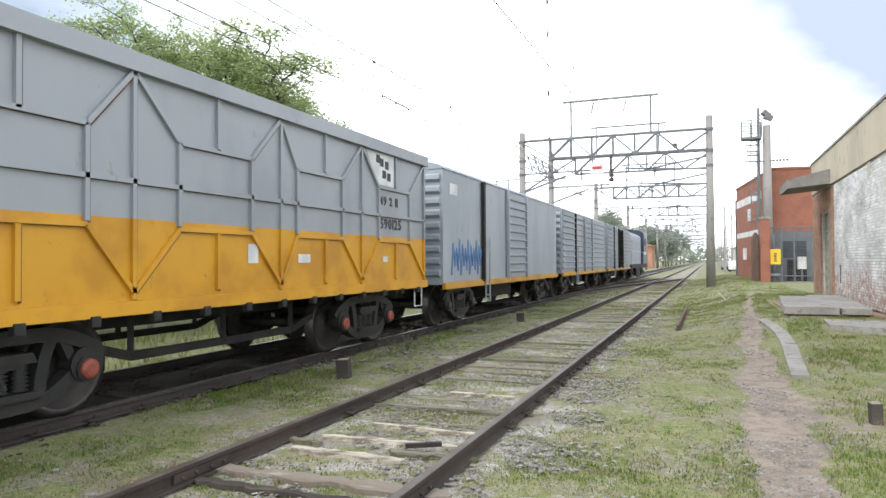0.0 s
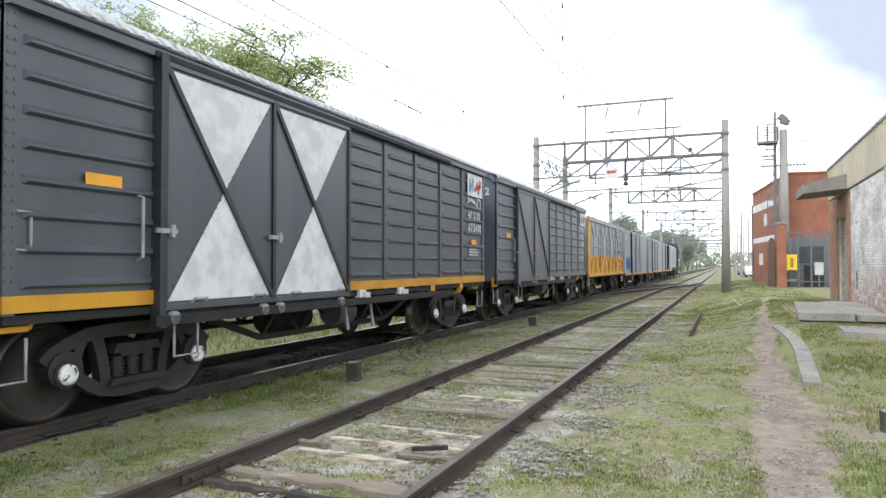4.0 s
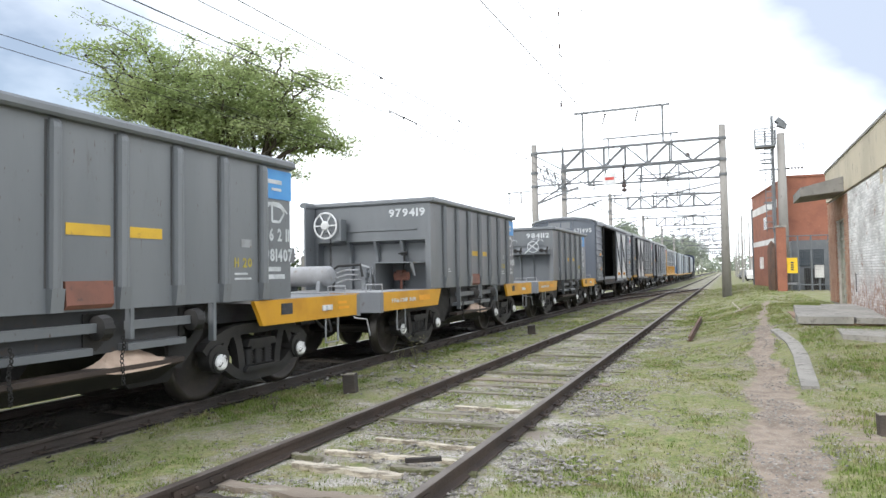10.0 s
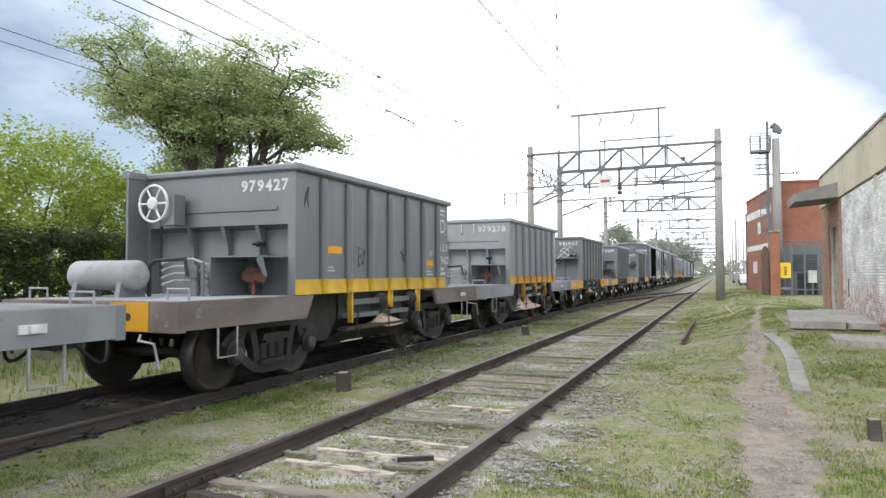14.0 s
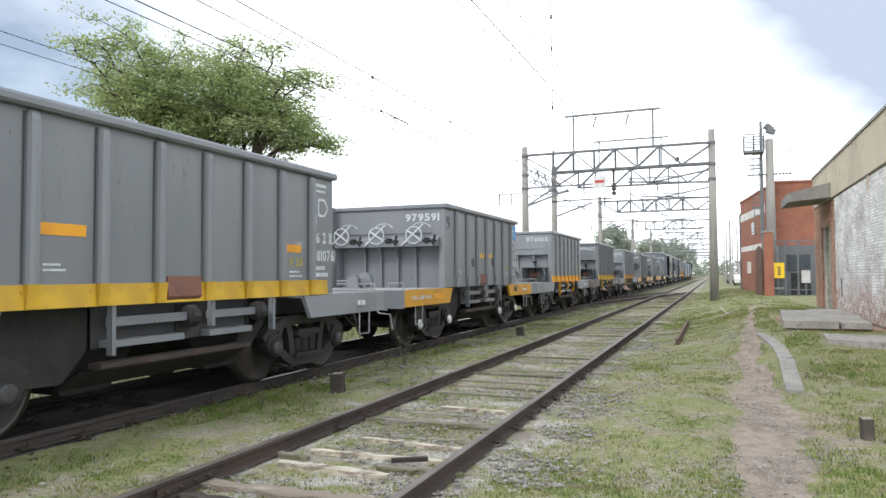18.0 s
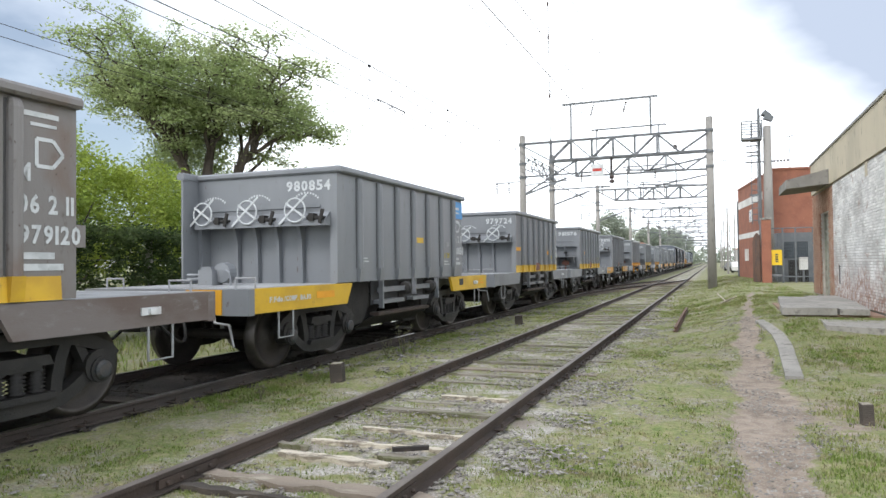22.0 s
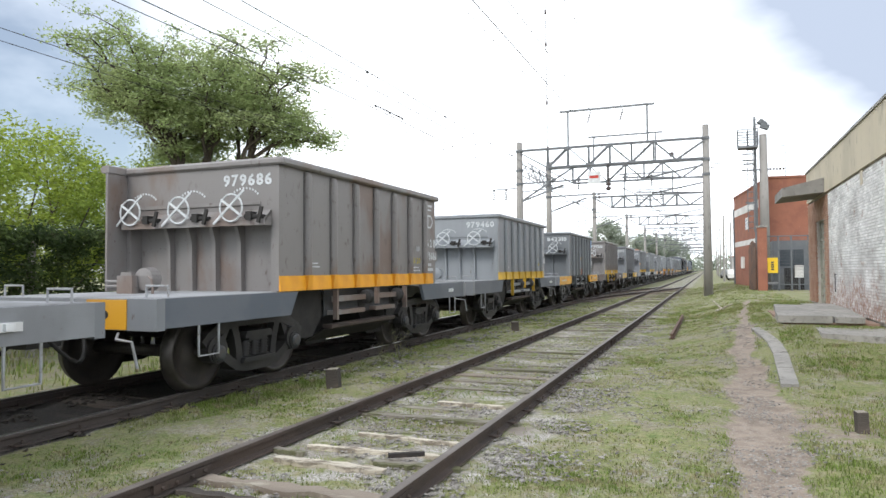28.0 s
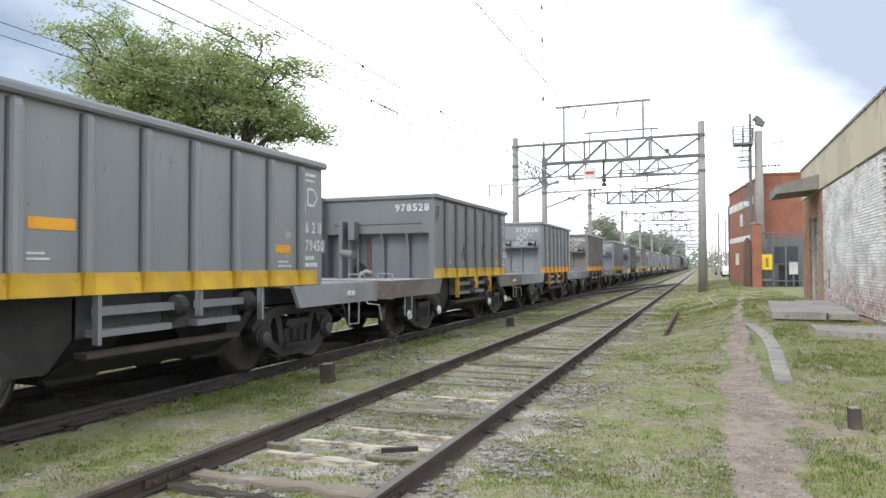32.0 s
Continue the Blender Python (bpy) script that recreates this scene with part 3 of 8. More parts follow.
def bogie(parent, y, cap="cap_white"):
    b = part("bogie", make_bolster, "bogie_black", parent, "black cast steel bogie", key="bolster", bev=0.01, m=pose(0, y, 0))
    for s in (1, -1):
        part("side_frame", make_sideframe, "bogie_black", b, key="sideframe", bev=0.012, m=pose(0, 0, 0, 0, 0, 0 if s > 0 else 180))
        part("spring_nest", make_springs, "bogie_black", b, key="springs", smooth=True, m=pose(0, 0, 0, 0, 0, 0 if s > 0 else 180))
        for yy in (-0.82, 0.82):
            part("axle_cap", lambda bm: lathe(bm, [(1.24, 0.1), (1.28, 0.095), (1.3, 0.07), (1.305, 0.04)], "x", 14), cap, b, key="cap",
                 m=pose(0, yy * s, AXLE_Z, 0, 0, 0 if s > 0 else 180))
    for yy in (-0.82, 0.82):
        w = part("wheelset", make_wheelset, "wheel_steel", b, "dark worn steel wheelset", key="wheelset", smooth=True, m=pose(0, yy, AXLE_Z))
        if len(w.data.materials) == 1:
            w.data.materials.append(M["wheel_rim"])
            for p in w.data.polygons:
                c = p.center
                r = math.hypot(c.y, c.z)
                if r > 0.47 or (r > 0.4 and abs(p.normal.x) > 0.8 and abs(c.x) > 0.9):
                    p.material_index = 1
        WHEELS.append((w, yy))
    return b


def make_grab(bm):
    pipe(bm, [(-0.16, 0, 0), (-0.16, 0, 0.13), (0.16, 0, 0.13), (0.16, 0, 0)], 0.014)


def make_stirrup(bm):
    pipe(bm, [(0, -0.17, 0), (0, -0.17, -0.36), (0, 0.17, -0.36), (0, 0.17, 0)], 0.015)


def make_hose(bm):
    pts = [(0.3 + 0.25 * math.sin(i / 9 * math.pi), 0, 0.95 - 0.35 * math.sin(i / 9 * math.pi)) for i in range(10)]
    pipe(bm, [(p[0], 0.06 * i - 0.27, p[2]) for i, p in enumerate(pts)], 0.022)


def make_coupler(bm):
    box(bm, -0.11, 0.11, -0.45, 0.05, 0.86, 1.08)
    box(bm, -0.17, 0.17, -0.62, -0.4, 0.8, 1.12)


def rail_bar(bm, pts, r=0.014):
    pipe(bm, pts, r)


# hopper: y runs from 0 at the near end of the rim to 5.8 at its far end
HC = 2.9


def make_side_sheet(bm):
    box(bm, 1.36, 1.4, 0.24, 5.92, 1.34, 3.1)


def make_end_sheet(bm):
    """Upper sheet flush with the rim, lower sheet set back behind two corner columns."""
    prism(bm, [(0.12, 3.1), (0.12, 2.34), (0.33, 2.28), (0.33, 1.3), (0.37, 1.3), (0.37, 2.32), (0.16, 2.38), (0.16, 3.1)], "x", -1.36, 1.36)
    for a, b in ((1.27, 1.36), (-1.36, -1.28)):
        box(bm, a, b, 0.121, 0.33, 1.33, 2.36)


def make_slope(bm):
    prism(bm, [(0.22, 2.6), (2.2, 1.1), (3.6, 1.1), (5.58, 2.6), (5.58, 2.55), (3.6, 1.05), (2.2, 1.05), (0.22, 2.55)], "x", -1.1, 1.1)


def make_rim(bm):
    sec = [(1.34, 3.09), (1.47, 3.09), (1.495, 3.115), (1.495, 3.165), (1.47, 3.195), (1.37, 3.205), (1.34, 3.19)]
    prism(bm, sec, "y", 0.24, 5.92)
    prism(bm, [(-x, z) for x, z in sec], "y", -0.12, 5.56)
    for y, d in ((0.19, 1), (5.61, -1)):
        prism(bm, [(y + d * 0.13, 3.09), (y + d * 0.025, 3.09), (y, 3.115), (y, 3.165), (y + d * 0.025, 3.195), (y + d * 0.11, 3.205)], "x", -1.4, 1.4)
    for x, y in ((1.4, 0.285), (-1.4, 5.515)):
        lathe(bm, [(3.09, 0.07), (3.115, 0.094), (3.165, 0.094), (3.195, 0.07), (3.205, 0.02)], "z", 16, (x, y, 0))


def make_rib(bm):
    sec = [(1.4, -0.066), (1.435, -0.064), (1.468, -0.046), (1.482, -0.016), (1.482, 0.016), (1.468, 0.046), (1.435, 0.064), (1.4, 0.066)]
    rows = []
    for z, k in ((1.555, 1.0), (2.99, 1.0), (3.04, 0.85), (3.075, 0.45)):
        rows.append([bm.verts.new((1.4 + (x - 1.4) * k, y * (0.5 + 0.5 * k), z)) for x, y in sec])
    for r0, r1 in zip(rows, rows[1:]):
        for i in range(len(sec) - 1):
            bm.faces.new((r0[i], r0[i + 1], r1[i + 1], r1[i]))
    bm.faces.new(rows[-1])
    bm.faces.new(rows[0][::-1])


def make_rib_foot(bm):
    prism(bm, [(1.4, 1.34), (1.455, 1.34), (1.48, 1.555), (1.4, 1.555)], "y", -0.064, 0.064)


def make_end_rib(bm):
    prism(bm, [(0.34, 1.3), (0.25, 1.3), (0.23, 2.05), (0.13, 2.34), (0.34, 2.34)], "x", -0.03, 0.03)


def make_ledge(bm):
    """A tilted plate with a turned-down lip, closed at both ends."""
    prism(bm, [(0.12, 2.47), (0.1, 2.47), (-0.04, 2.33), (-0.04, 2.25), (-0.025, 2.25), (-0.02, 2.31), (0.12, 2.44)], "x", -1.3, 1.28)
    for x in (-1.3, 1.26):
        prism(bm, [(0.12, 2.46), (-0.03, 2.32), (-0.03, 2.25), (0.12, 2.25)], "x", x, x + 0.02)


def make_deck(bm):
    box(bm, -1.36, 1.36, -1.86, 0.66, 1.29, 1.33)
    for x in (-0.4, 0.4):
        box(bm, x - 0.06, x + 0.06, -1.8, 7.6 - HC, 1.0, 1.29)


def make_sill(bm):
    prism(bm, [(-1.86, 1.325), (0.68, 1.325), (0.5, 1.0), (-1.86, 1.0)], "x", 1.36, 1.42)


def make_bumper(bm):
    box(bm, -1.42, 1.42, -1.98, -1.86, 0.98, 1.325)


def make_bumper_plate(bm):
    box(bm, 0.42, 1.0, -1.995, -1.98, 0.99, 1.315)


def make_hole(bm):
    rod(bm, (0.7, -2.002, 1.15), (0.7, -1.98, 1.15), 0.045, 12)


def make_bin(bm):
    prism(bm, [(-0.95, 1.34), (0.95, 1.34), (0.28, 0.45), (-0.28, 0.45)], "x", -0.95, 0.95)


def make_centre_beam(bm):
    prism(bm, [(-0.35, 0.95), (0.35, 0.95), (0.35, 1.2), (-0.35, 1.2)], "y", -1.0, 6.8)


def make_cross_pan(bm):
    """The black inner wall of the bin bay, cut slanting at both ends."""
    prism(bm, [(0.55, 1.34), (0.75, 0.62), (1.45, 0.6), (1.72, 0.9), (1.72, 1.34)], "x", 1.1, 1.16)


def make_step_rail(bm):
    box(bm, 1.27, 1.32, 1.84, 2.92, 1.12, 1.21)


def make_step_rail_short(bm):
    box(bm, 1.27, 1.32, 3.27, 4.16, 1.12, 1.21)


def make_plate(bm):
    box(bm, 1.17, 1.19, 1.74, 4.3, 0.9, 1.34)


def make_plate_foot(bm):
    box(bm, 1.19, 1.33, 1.84, 2.86, 0.91, 0.98)


def make_plate_foot_short(bm):
    box(bm, 1.19, 1.33, 3.27, 4.06, 0.91, 0.98)


def make_tray(bm):
    prism(bm, [(1.3, 0.7), (1.27, 0.7), (0.92, 0.52), (0.95, 0.5)], "y", 1.55, 4.0)


def make_tray_lip(bm):
    prism(bm, [(1.18, 0.715), (1.34, 0.7), (1.36, 0.72), (1.36, 0.765), (1.32, 0.77), (1.18, 0.77)], "y", 1.72, 4.0)


def make_gusset(bm):
    prism(bm, [(3.92, 0.66), (4.1, 0.62), (4.45, 0.98), (4.45, 1.33), (4.16, 1.33), (4.16, 1.0), (3.92, 0.92)], "x", 1.16, 1.21)


def make_sand(y0, n, peaks, base, top):
    """An uneven heap on the tray with pointed crests where it ran out of the bins."""
    def make(bm):
        prev = None
        for i in range(n):
            y = y0 + i * 0.09
            taper = min(1.0, (i + 0.4) / 3, (n - i - 0.6) / 5)
            crest = max([0.0] + [1 - abs(y - p) / 0.4 for p in peaks])
            h = 0.06 + top * crest + 0.015 * math.sin(i * 2.3)
            row = [bm.verts.new((x, y, base + z * taper)) for x, z in ((1.36, -0.05), (1.35, 0.04), (1.24, 0.05 + h * 0.55), (1.17, 0.05 + h), (0.95, -0.03))]
            if prev:
                for a in range(5):
                    bm.faces.new((prev[a], prev[(a + 1) % 5], row[(a + 1) % 5], row[a]))
            else:
                bm.faces.new(row[::-1])
            prev = row
        bm.faces.new(prev)
    return make


def make_tray_chain(bm):
    for i in range(11):
        ring(bm, (0.006 * math.sin(i * 1.3), 0.012 * math.sin(i * 0.9), -i * 0.045), (1, 0, 0) if i % 2 else (0, 1, 0), 0.02, 0.007, 8, 4)


def make_strut(bm):
    prism(bm, [(1.31, -0.012), (1.38, -0.012), (1.38, -0.03), (1.4, -0.03), (1.4, 0.03), (1.38, 0.03), (1.38, 0.012), (1.31, 0.012)], "z", -0.5, 0.0)


def make_latch(bm):
    """A toothed drum on the end of its shaft."""
    lathe(bm, [(-0.06, 0.05), (-0.05, 0.12), (0.05, 0.13), (0.06, 0.1), (0.07, 0.05)], "y", 14, (1.3, 0, 1.16))
    for i in range(7):
        a = TAU * i / 7
        rod(bm, (1.3 + 0.09 * math.cos(a), 0.04, 1.16 + 0.09 * math.sin(a)), (1.3 + 0.09 * math.cos(a), 0.085, 1.16 + 0.09 * math.sin(a)), 0.022, 6)
    prism(bm, [(-0.12, 1.3), (0.14, 1.3), (0.16, 1.05), (0.02, 0.93), (-0.12, 0.97)], "x", 1.19, 1.21)





def make_wheel_sign(bm):
    """A white painted ring with a cross, standing on the ledge."""
    ring(bm, (0, 0, 0), (0, 1, 0), 0.19, 0.014, 22, 5)
    bar(bm, (-0.3, 0, -0.22), (0.22, 0, 0.24), 0.03, 0.02, (0, 1, 0))
    bar(bm, (-0.17, 0, 0.12), (0.18, 0, -0.12), 0.03, 0.02, (0, 1, 0))


def make_arc_print(bm):
    for i in range(9):
        a = radians(35 + i * 12)
        c = Vector((0.27 * math.cos(a) + 0.04, 0, 0.2 * math.sin(a) + 0.06))
        d = Vector((-math.sin(a), 0, math.cos(a))) * 0.022
        bar(bm, c - d * 0.6, c + d * 0.6, 0.004, 0.03, (math.cos(a), 0, math.sin(a)))


def make_lever(bm):
    rod(bm, (0.1, -0.02, 0.0), (0.42, -0.02, -0.02), 0.035, 8)
    bar(bm, (0.36, -0.08, -0.1), (0.42, -0.08, 0.12), 0.03, 0.05)
    box(bm, 0.15, 0.24, -0.08, 0.06, -0.06, 0.06)


def make_handwheel(bm):
    ring(bm, (0, 0, 0), (0, 1, 0), 0.27, 0.02, 24, 6)


def make_spoke(bm):
    rod(bm, (0.05, 0, 0), (0.26, 0, 0), 0.016, 6)


def make_brake_box(bm):
    box(bm, 0.1, 0.34, 0.0, 0.22, -0.2, 0.25)
    rod(bm, (0, 0.1, 0), (0.1, 0.1, 0), 0.04, 8)


def make_chain(bm):
    for i in range(14):
        ring(bm, (0.05, 0.06, -0.15 - i * 0.06), (1, 0, 0) if i % 2 else (0, 1, 0), 0.025, 0.009, 8, 4)


def make_tank(bm):
    lathe(bm, [(-0.62, 0.02), (-0.6, 0.14), (-0.53, 0.2), (0.53, 0.2), (0.6, 0.14), (0.62, 0.02)], "x", 20)


def make_saddle(bm):
    prism(bm, [(-0.22, -0.22), (0.22, -0.22), (0.16, 0.05), (-0.16, 0.05)], "x", -0.04, 0.04)


def make_pipe_run(i):
    z = 0.12 + 0.1 * i
    return lambda bm: pipe(bm, [(-0.35, 0, z), (-0.12, 0.0, z + 0.06), (0.2, 0.02, z + 0.06), (0.45, 0.05, z - 0.02), (0.47, 0.05, z - 0.15)], 0.02)


def make_valve(bm):
    rod(bm, (0, 0, 0), (0, 0, 0.3), 0.08, 12)
    box(bm, -0.11, 0.11, -0.1, 0.1, 0.3, 0.5)
    rod(bm, (-0.16, 0, 0.42), (0.16, 0, 0.42), 0.05, 10)
    rod(bm, (0.2, -0.05, 0), (0.2, -0.05, 0.55), 0.03, 8)


def make_valve_box():
    """A sheet box beside the valves, open towards the side: roof plate, inner plate, back plate and a bracket."""
    return (("box_roof", lambda bm: box(bm, 0.45, 1.26, -0.42, 0.4, 1.86, 1.88)),
            ("box_side", lambda bm: box(bm, 0.45, 0.47, -0.4, 0.44, 1.33, 1.86)),
            ("box_back", lambda bm: box(bm, 0.47, 1.26, 0.38, 0.4, 1.33, 1.86)),
            ("box_bracket", lambda bm: prism(bm, [(-0.4, 1.86), (-0.4, 1.8), (-0.25, 1.6), (-0.2, 1.6), (-0.3, 1.86)], "x", 1.235, 1.26)))


def make_winch(bm):
    box(bm, -0.12, 0.2, -0.16, 0.12, 0, 0.3)
    box(bm, -0.1, 0.12, -0.1, 0.08, 0.3, 0.36)
    lathe(bm, [(-0.1, 0.06), (-0.08, 0.19), (0.1, 0.2), (0.14, 0.12), (0.16, 0.05)], "y", 16, (0.3, 0.05, 0.24))
    for z in (0.12, 0.2):
        rod(bm, (-0.46, -0.05, z), (-0.12, -0.05, z), 0.028, 8)
    pipe(bm, [(0.45, -0.1, 0.3), (0.55, -0.12, 0.24), (0.58, -0.12, 0.1), (0.58, -0.12, 0.0)], 0.02)


def make_ladder(bm):
    for y in (-0.17, 0.17):
        rod(bm, (y, 0, 1.4), (y, 0, 3.1), 0.016, 6)
    for i in range(6):
        rod(bm, (-0.17, 0, 1.55 + i * 0.28), (0.17, 0, 1.55 + i * 0.28), 0.014, 6)


def make_greyhound(bm):
    """A running hound as a plain outline."""
    for s in (((0.0, 0.1), (0.2, 0.13), (0.42, 0.09), (0.5, 0.02), (0.42, 0.02), (0.22, 0.05), (0.02, 0.07)),
              ((0.0, 0.1), (-0.05, 0.14), (0.02, 0.15), (0.06, 0.1)), ((0.42, 0.03), (0.56, -0.06), (0.58, -0.04), (0.47, 0.05)),
              ((0.03, 0.07), (-0.06, 0.02), (-0.05, 0.0), (0.1, 0.05))):
        prism(bm, s, "x", 0.0, 0.004)


def make_mark(bm):
    """A pointed shield drawn as an outline."""
    for p, q in (((0, 0), (0, 0.24)), ((0, 0.24), (0.16, 0.24)), ((0.16, 0.24), (0.26, 0.12)), ((0.26, 0.12), (0.16, 0)), ((0.16, 0), (0, 0))):
        bar(bm, (0.002, p[0], p[1]), (0.002, q[0], q[1]), 0.004, 0.035, (0, -(q[1] - p[1]), q[0] - p[0]))


def hopper(k, number, paint="paint_grey", strip="yellow_bright", sill="deck_grey", blue=False, end="signs", cap="cap_dark", marks=((1.55, 2.1), (4.6, 2.0)), tank=False):
    tone = {"paint_grey": "mid grey", "paint_pale": "pale blue-grey", "paint_slate": "dark slate grey", "paint_brown": "rust-browned grey"}[paint]
    low = "%s band" % ("orange" if strip == "orange_paint" else "yellow") if strip else "plain sides"
    trim = "yellow end sills" if sill.startswith("yellow") else "grey end sills"
    t = thing("hopper_wagon", "%s steel hopper wagon with %s, %s" % (tone, low, trim), "hopper wagon", "hopper wagons of the train")
    t["y"] = -10.4 * k + (0.05, 0.06, 0.02, -0.03, 0.02, -0.04, -0.07, -0.04, -0.08, -0.08, -0.06, -0.07, -0.05, -0.03, -0.05, -0.03, 0.03)[k]
    WAGONS.append(t)
    for s in (0, 1):
        part("side_sheet", make_side_sheet, paint, t, key="h_side", m=pose(0, 5.8 * s, 0, 0, 0, 180 * s))
        part("end_sheet", make_end_sheet, paint, t, key="h_end", m=pose(0, 5.8 * s, 0, 0, 0, 180 * s) @ pose(0, 0.12, 0))
    part("floor_slope", make_slope, paint, t, key="h_slope")
    part("rim", make_rim, paint, t, key="h_rim", bev=0.02)
    ribs = [1.17, 2.09, 2.97, 3.89, 4.83] if k == 0 else [0.93 + i * 0.73 for i in range(7)]
    wy = -0.41 if k == 0 else 0.0
    for y in ribs:
        for s in (0, 1):
            part("side_rib", make_rib, paint, t, key="h_rib", m=pose(0, y if s == 0 else 5.8 - y, 0, 0, 0, 180 * s))
            if s == 0:
                # A flat dark strip, slightly wider than the rib, edges it on both sides.
                part("weld_seam", lambda bm: box(bm, 1.399, 1.4025, -0.088, 0.088, 1.56, 3.06), "seam_grime", t, "dark strip behind the rib", key="h_seam", m=pose(0, y, 0))
            part("rib_foot", make_rib_foot, strip or paint, t, key="h_foot", m=pose(0, y if s == 0 else 5.8 - y, 0, 0, 0, 180 * s))
    for e in (0, 1):
        turn = pose(0, 0, 0) if e == 0 else pose(0, 5.8, 0, 0, 0, 180)
        signed = end == "signs" and e == 0
        if signed:
            part("end_ledge", make_ledge, paint, t, key="h_ledge", m=turn @ pose(0, 0.12, 0))
        for x in (-0.65, -0.24, 0.19, 0.64) if signed else (-0.55, 0.1, 0.72):
            part("end_rib", make_end_rib, paint, t, key="h_endrib", m=turn @ pose(x, 0.12, 0))
        part("deck", make_deck, "deck_grey", t, key="h_deck", m=turn)
        bump = part("bumper_beam", make_bumper, "sill_worn" if k in (4, 10, 15) else "paint_grey", t, key="h_bumper", bev=0.01, m=turn)
        part("bumper_plate", make_bumper_plate, "yellow_paint", bump, "yellow plate with a round hole", key="h_bplate")
        part("pin_hole", make_hole, "under_black", bump, key="h_hole")
        part("coupler", make_coupler, "bogie_black", t, key="coupler", bev=0.02, m=turn @ pose(0, -1.9, 0))
        part("brake_hose", make_hose, "under_black", t, key="hose", m=turn @ pose(0, -2.2, 0.05))
        part("hose_pipe", lambda bm: pipe(bm, [(0.9, -2.0, 0.95), (1.0, -2.12, 0.9), (1.25, -2.15, 0.88), (1.28, -2.1, 0.6)], 0.016), "pipe_grey", t, key="hosepipe", m=turn)
        for s in (-1, 1):
            part("end_sill", make_sill, sill if sill != "deck_grey" else {4: "sill_worn", 10: "sill_worn", 12: "sill_blue", 13: "sill_blue", 15: "sill_worn"}.get(k, "sill_grey"), t, key="h_sill", bev=0.008, m=turn @ (pose(0, 0, 0) if s > 0 else Matrix.Diagonal((-1, 1, 1, 1))))
            part("stirrup", make_stirrup, "pipe_grey", t, key="stirrup", m=turn @ pose(s * 1.4, -1.15, 1.0))
            part("grab_handle", make_grab, "pipe_grey", t, key="grab", m=turn @ pose(s * 1.15, -1.7, 1.33))
    if sill.startswith("yellow"):
        write(t, "F.Fdo./COMP. BAJO", 1.0, 0.075, 1.424, -1.55, 1.13)
        patch(t, "stencil_mark", "letter_black", 1.423, 5.68, 5.93, 1.12, 1.27)
        stack_bars(t, 1.424, 7.1, 1.2, 0.35, 2, 0.04, 0.08, "orange_paint")
    part("sill_clasp", lambda bm: (box(bm, 1.42, 1.44, 6.66, 6.92, 1.12, 1.2), box(bm, 1.42, 1.48, 6.74, 6.83, 1.13, 1.19)), "white_paint", t, key="h_clasp")
    if sill.startswith("yellow"):
        patch(t, "orange_mark", "orange_paint", 1.424, -0.4, 0.1, 1.13, 1.23)
    if k == 0:
        for y in (2.84, 5.63):
            for i in range(17):
                part("rivet", lambda bm: lathe(bm, [(1.398, 0.016), (1.41, 0.012), (1.414, 0.004)], "x", 6), paint, t, key="h_rivet", m=pose(0, y, 1.45 + i * 0.095))
    if strip:
        for s in (-1, 1):
            cuts = [0.24] + [0.93 + i * 0.73 for i in range(7)] + [5.75]
            for i, (a, b) in enumerate(zip(cuts, cuts[1:])):
                part("lower_band", lambda bm, w=b - a: prism(bm, [(1.4, 1.335), (1.43, 1.335), (1.415, 1.55), (1.4, 1.55)], "y", 0.0, w), strip, t,
                     key=("band", round(b - a, 3)), m=pose(0, a, 0) if s > 0 else pose(0, b, 0, 0, 0, 180))
    for y in (1.9, 3.9):
        part("hopper_bin", make_bin, "under_black", t, key="h_bin", m=pose(0, y, 0))
    part("centre_beam", make_centre_beam, "under_black", t, key="h_cbeam")
    for s in (0, 1):
        part("bay_wall", make_cross_pan, "under_black", t, key="h_pan", m=pose(0, 5.8 * s, 0, 0, 0, 180 * s))
    for s in (0, 1):
        turn = pose(0, 5.8 * s, 0, 0, 0, 180 * s)
        part("side_plate", make_plate, "bay_dark", t, "bin bay back plate coloured dark for its shade", key="h_plate", m=turn)
        for i, (nm, mk) in enumerate((("plate_rail", make_step_rail), ("plate_rail", make_step_rail_short), ("plate_foot", make_plate_foot), ("plate_foot", make_plate_foot_short))):
            part(nm, mk, paint, t, key=("h_bay", nm, i), m=turn)
        part("tray", make_tray, "under_black", t, key="h_tray", m=turn)
        if k != 3:
            part("tray_lip", make_tray_lip, "rail_side", t, "brown rusted lip", key="h_lip", m=turn)
        part("gusset", make_gusset, "under_black", t, key="h_gusset", m=turn)
        for y, reach in ((1.83, 1.0), (3.26, 0.62), (4.44, 0.88)):
            part("strut", make_strut, paint if k in (6, 7, 8, 9, 13, 16) or not strip else strip, t, key="h_strut", m=turn @ pose(0, y, 1.34) @ Matrix.Diagonal((1, 0.8, reach, 1)))
        for y in (2.97, 4.2):
            part("latch_drum", make_latch, "bogie_black", t, key="h_latch", m=turn @ pose(0, y, 0))
    if k in (1, 2, 3, 4):
        full_ = k == 3
        part("sand", make_sand(1.55 if full_ else 2.9, 28 if full_ else 13, (1.95, 2.85) if full_ else (3.35,), 0.58 if full_ else 0.74, 0.26 if full_ else 0.1), "sand", t, "pale sand left on the tray", key=("h_sand", full_))
        for y in (2.02, 3.16):
            part("tray_chain", make_tray_chain, "under_black", t, "dark hanging chain", key="h_traychain", m=pose(1.38, y, 1.05))
